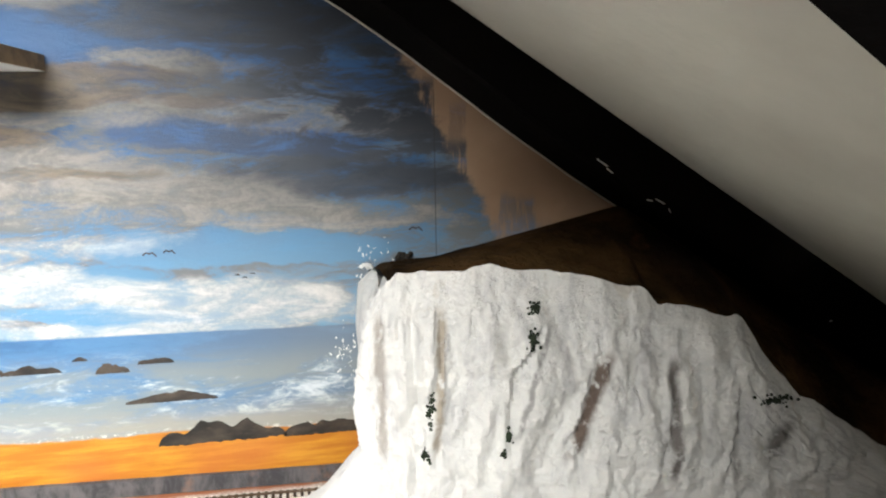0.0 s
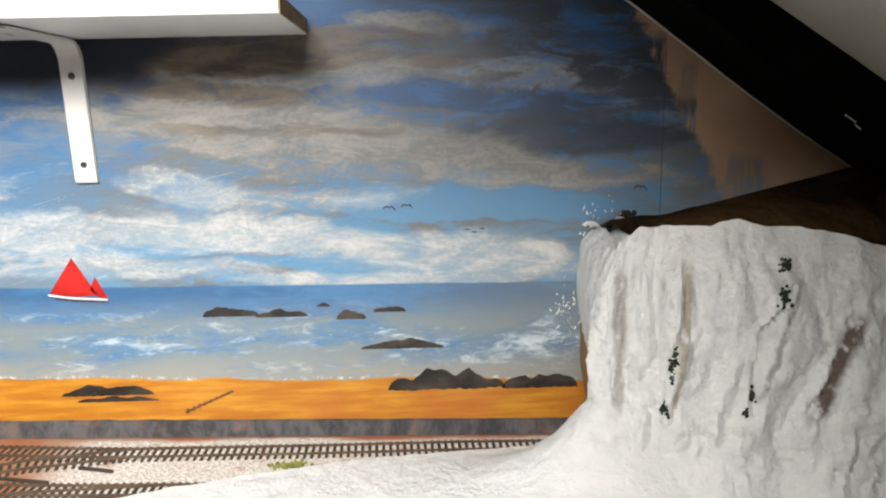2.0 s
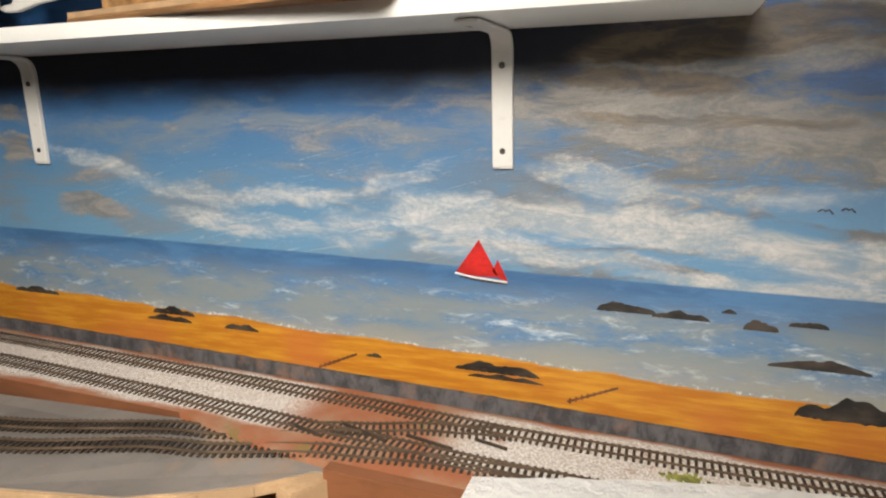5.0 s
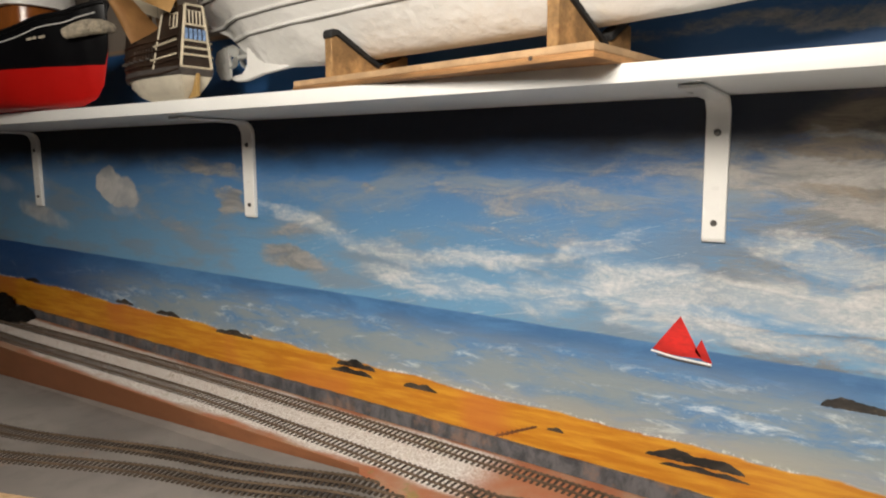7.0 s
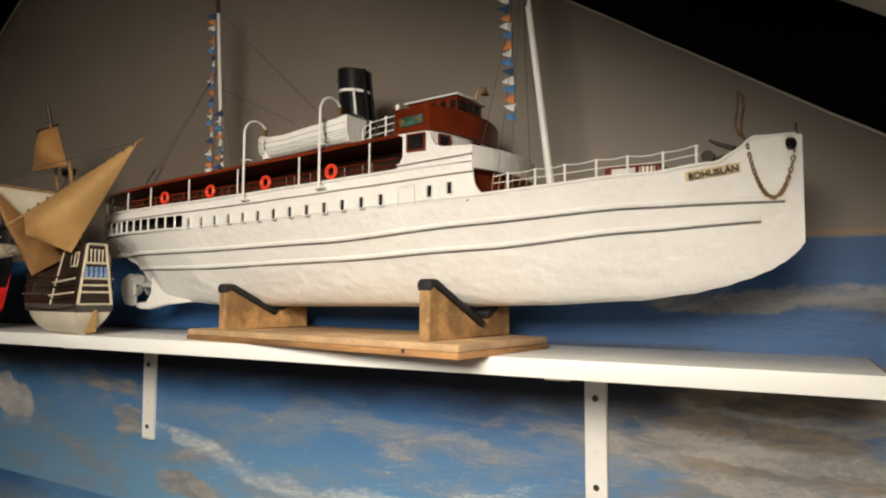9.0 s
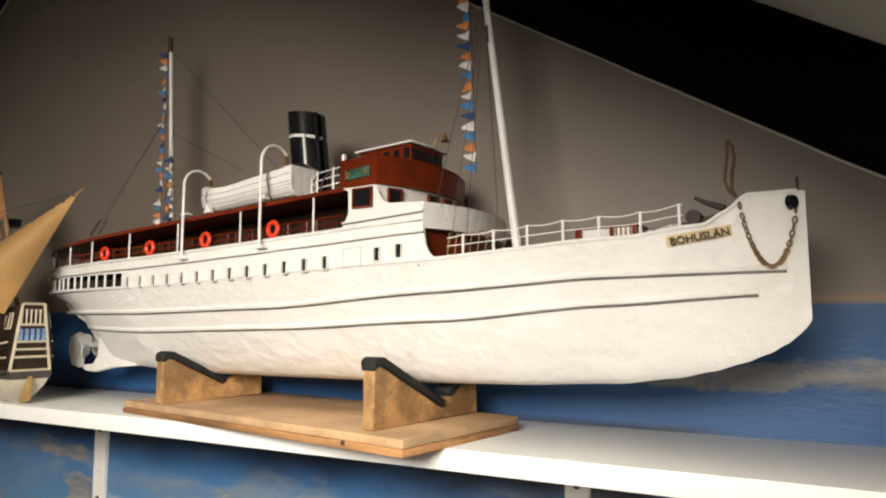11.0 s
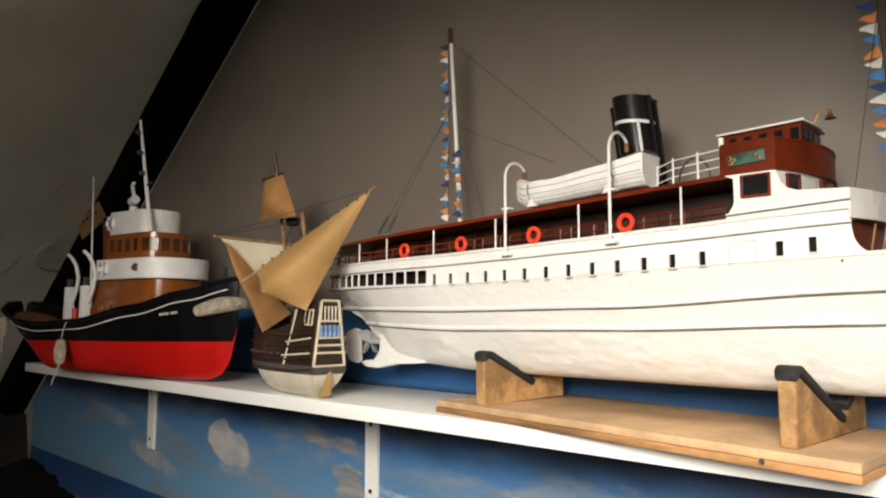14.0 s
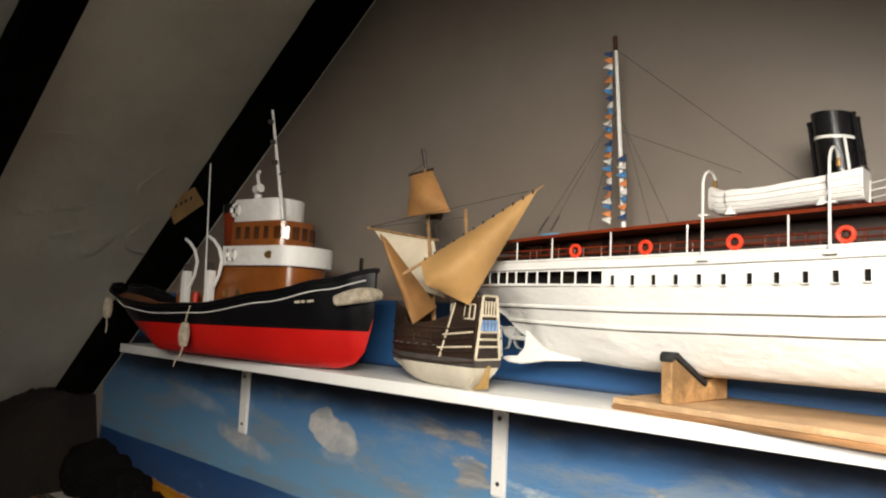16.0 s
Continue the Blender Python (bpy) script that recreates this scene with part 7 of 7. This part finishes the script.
for side in (-1, 1):
    part("stern_post", tube([Vector((-0.0055, side * 0.0225, 0.036)), Vector((-0.0055, side * 0.0125, 0.106))], 0.0019, 6), M_IVORY, gal, "ivory stern timber")
    part("side_band", tube([Vector((-0.002, side * (gal_half(0, 0.050) + 0.002), 0.050)), Vector((0.050, side * (gal_half(0.05, 0.046) + 0.002), 0.046))], 0.0012, 6), M_IVORY, gal)
    part("side_band", tube([Vector((-0.002, side * (gal_half(0, 0.064) + 0.002), 0.066)), Vector((0.042, side * (gal_half(0.05, 0.060) + 0.002), 0.061))], 0.0012, 6), M_IVORY, gal)
    part("side_band", tube([Vector((0.046, side * (gal_half(0.046, 0.036) + 0.002), 0.036)), Vector((0.030, side * (gal_half(0.03, 0.095) + 0.002), 0.097))], 0.0013, 6), M_IVORY, gal)
for z, w in ((0.036, 0.0225), (0.050, 0.0205), (0.058, 0.0195), (0.066, 0.0180), (0.084, 0.0158), (0.106, 0.0125)):
    part("gallery_bar", tube([Vector((-0.0055, -w, z)), Vector((-0.0055, w, z))], 0.0014, 6), M_IVORY, gal, "ivory gallery bar")
for i in range(5):
    y = -0.0130 + 0.0065 * i
    part("gallery_window", box(-0.001, 0.001, -0.0022, 0.0022, -0.0062, 0.0062, 0.0008), plain("blue_white_pane", (0.20, 0.32, 0.55), 0.3, var=0.3, scale=300), gal, "small blue stern window", m=pose(-0.0058, y, 0.0735))
    part("gallery_arch", tube([Vector((-0.006, 0.8 * y - 0.0028, 0.085)), Vector((-0.006, 0.8 * y - 0.0020, 0.100)), Vector((-0.006, 0.8 * y + 0.0020, 0.100)), Vector((-0.006, 0.8 * y + 0.0028, 0.085))], 0.0009, 5), M_IVORY, gal)
part("rudder", prism([(-0.006, 0.004), (0.016, 0.0005), (0.004, 0.010), (-0.003, 0.022), (-0.008, 0.030)], "y", -0.0030, 0.0030, 0.0005), plain("ochre_rudder", (0.42, 0.26, 0.09), 0.5, scale=60), gal, "ochre wooden rudder")
GI = gal.matrix_world.inverted()


def W(x, y, z):
    return GI @ Vector((x, y, z))


def sail(a, b_, c, d, belly, name, mat, label, n=16):
    """A four-cornered sail in world places, bellied along a direction."""
    a, b_, c, d, belly = W(*a), W(*b_), W(*c), W(*d), GI.to_3x3() @ Vector(belly)
    f = lambda u, v: a.lerp(b_, u).lerp(d.lerp(c, u), v) + belly * math.sin(math.pi * u) ** 0.8 * math.sin(math.pi * v) ** 0.8
    return part(name, sheet(f, n, n, 0.0008), mat, gal, label)


sail((-1.088, -0.190, 1.607), (-0.975, -0.130, 1.6925), (-1.036, -0.165, 1.5620), (-1.073, -0.196, 1.5820), (0.010, -0.020, -0.006), "lateen_sail", M_SAIL, "large tan lateen sail")
part("lateen_yard", tube([W(-1.106, -0.198, 1.5930), W(-1.03, -0.157, 1.650), W(-0.970, -0.127, 1.6965)], 0.0019, 7, r_end=0.0012), M_ROPE, gal, "brown lateen yard with lashings")
for i in range(12):
    p = W(-1.088, -0.190, 1.607).lerp(W(-0.975, -0.130, 1.6925), (i + 0.5) / 12)
    part("lashing", tube([p + Vector((0, 0, -0.0024)), p + Vector((0, 0, 0.0020))], 0.0015, 6), M_GALHULL, gal, "dark lashing")
sail((-1.160, -0.133, 1.7245), (-1.128, -0.130, 1.7280), (-1.086, -0.142, 1.6715), (-1.152, -0.145, 1.6685), (0.004, -0.014, 0), "topsail", M_SAILDARK, "tan square topsail")
part("topsail_yard", tube([W(-1.163, -0.134, 1.7235), W(-1.126, -0.130, 1.7290)], 0.0017, 7), M_GALHULL, gal)
sail((-1.162, -0.190, 1.6455), (-1.138, -0.108, 1.6420), (-1.118, -0.105, 1.570), (-1.128, -0.150, 1.580), (-0.006, 0.010, 0), "main_course", M_SAILPALE, "pale cream square sail")
sail((-1.152, -0.191, 1.6420), (-1.146, -0.186, 1.6350), (-1.117, -0.121, 1.5590), (-1.124, -0.156, 1.5370), (0.006, -0.014, -0.004), "fore_sail", M_SAILDARK, "tan three-cornered sail")
sail((-1.205, -0.075, 1.585), (-1.186, -0.075, 1.572), (-1.180, -0.085, 1.515), (-1.196, -0.085, 1.512), (-0.008, -0.006, 0), "bow_sail", M_SAILDARK, "tan spritsail at the bow")
part("main_yard", tube([W(-1.168, -0.197, 1.6485), W(-1.136, -0.100, 1.6430)], 0.0018, 7), M_ROPE, gal)
part("main_mast", tube([W(-1.134, -0.100, 1.520), W(-1.138, -0.136, 1.752)], 0.0034, 8, r_end=0.0016), M_ROPE, gal, "brown main mast")
part("top", tube([W(-1.137, -0.106, 1.668), W(-1.1375, -0.106, 1.6765)], 0.0085, 12, r_end=0.0105), M_GALHULL, gal, "dark round fighting top")
part("pennant_staff", tube([W(-1.1365, -0.132, 1.730), W(-1.1385, -0.137, 1.754)], 0.0026, 8), M_GALHULL, gal)
part("mizzen_mast", tube([W(-1.055, -0.135, 1.540), W(-1.047, -0.165, 1.6690)], 0.0025, 8), M_ROPE, gal, "brown mizzen mast")
part("fore_mast", tube([W(-1.185, -0.080, 1.520), W(-1.192, -0.082, 1.655)], 0.0025, 8), M_ROPE, gal)
for a, c in (((-1.137, -0.132, 1.738), (-1.163, -0.134, 1.7245)), ((-1.166, -0.194, 1.649), (-1.137, -0.118, 1.678)), ((-1.137, -0.108, 1.668), (-1.105, -0.13, 1.560)), ((-1.137, -0.108, 1.668), (-1.090, -0.13, 1.560)), ((-1.137, -0.108, 1.668), (-1.150, -0.135, 1.545)), ((-1.137, -0.108, 1.668), (-1.162, -0.135, 1.545)), ((-1.166, -0.194, 1.649), (-1.048, -0.163, 1.660)), ((-1.166, -0.194, 1.650), (-0.985, -0.134, 1.690))):
    part("rigging", tube([W(*a), W(*c)], 0.0004, 4), M_STRING, gal, "thin dark rigging line")
gun = tube([(0, 0, 0), (0, -0.006, 0)], 0.0012, 6)
first = None
for i in range(6):
    for side in (1,):
        x = 0.055 + 0.016 * i
        m = pose(x, gal_half(x, 0.048), 0.048, 0, 0, 180)
        first = again(first, m) if first else part("gun", gun, M_STRING, gal, m=m)

# ---- card on the rafter, rocks in the dark corner ----
card = part("card_tag", prism([(-1.879, 1.743), (-1.783, 1.770), (-1.746, 1.735), (-1.845, 1.700)], "y", -0.0600, -0.0585), plain("brown_card_tag", (0.42, 0.25, 0.10), 0.7, var=0.2, scale=60), None, smooth=False)
tagged(card, "brown card tag fixed to the black rafter", "card")
for i, (dx, dz) in enumerate(((-0.03, 0.008), (-0.012, 0.012), (0.004, 0.016), (0.022, 0.020))):
    part("mark", box(-0.004, 0.004, -0.0006, 0.0, -0.003, 0.003), M_STRING, card, m=pose(-1.812 + dx, -0.0602, 1.728 + dz, 0, -15))
head = thing("dark_headland", "dark brown lumpy model headland in the corner by the mural", "model rocks")


def head_fn(u, v):
    x = -2.62 + 0.44 * u
    e = min(1, (1 - u) * 9) ** 0.5
    y = -0.001 - 0.30 * v
    h = 0.20 * e * (1 - v ** 3) + 0.018 * fbm(x * 20, y * 20)
    return (x, y, base_z(x) - 0.10 + max(0.0, h) + 0.10 * e)


part("rock_mass", sheet(head_fn, 60, 40), plain("dark_brown_rock", (0.016, 0.010, 0.006), 0.9, var=0.5, scale=20, bump=0.8, dist=0.004), head)
rr_ = random.Random(8)
for i in range(16):
    b = bmesh.new()
    bmesh.ops.create_icosphere(b, subdivisions=3, radius=1.0)
    for v in b.verts:
        v.co *= 1 + 0.28 * fbm(v.co.x * 1.6 + i, v.co.y * 1.6, v.co.z * 1.6)
    x = -2.16 + 0.030 * i
    s = rr_.uniform(0.046, 0.064) * (1 - 0.035 * i)
    part("boulder", b, plain("black_rock", (0.007, 0.006, 0.005), 0.85, var=0.5, scale=40, bump=0.7, dist=0.003, stain=(0.05, 0.045, 0.04), spec=0.15), head, "dark wet-looking boulder", m=Matrix.Translation((x, -0.03 - 0.01 * (i % 3), base_z(x) + 0.055 - 0.0035 * i)) @ Matrix.Diagonal((s * 1.2, s, s, 1)))
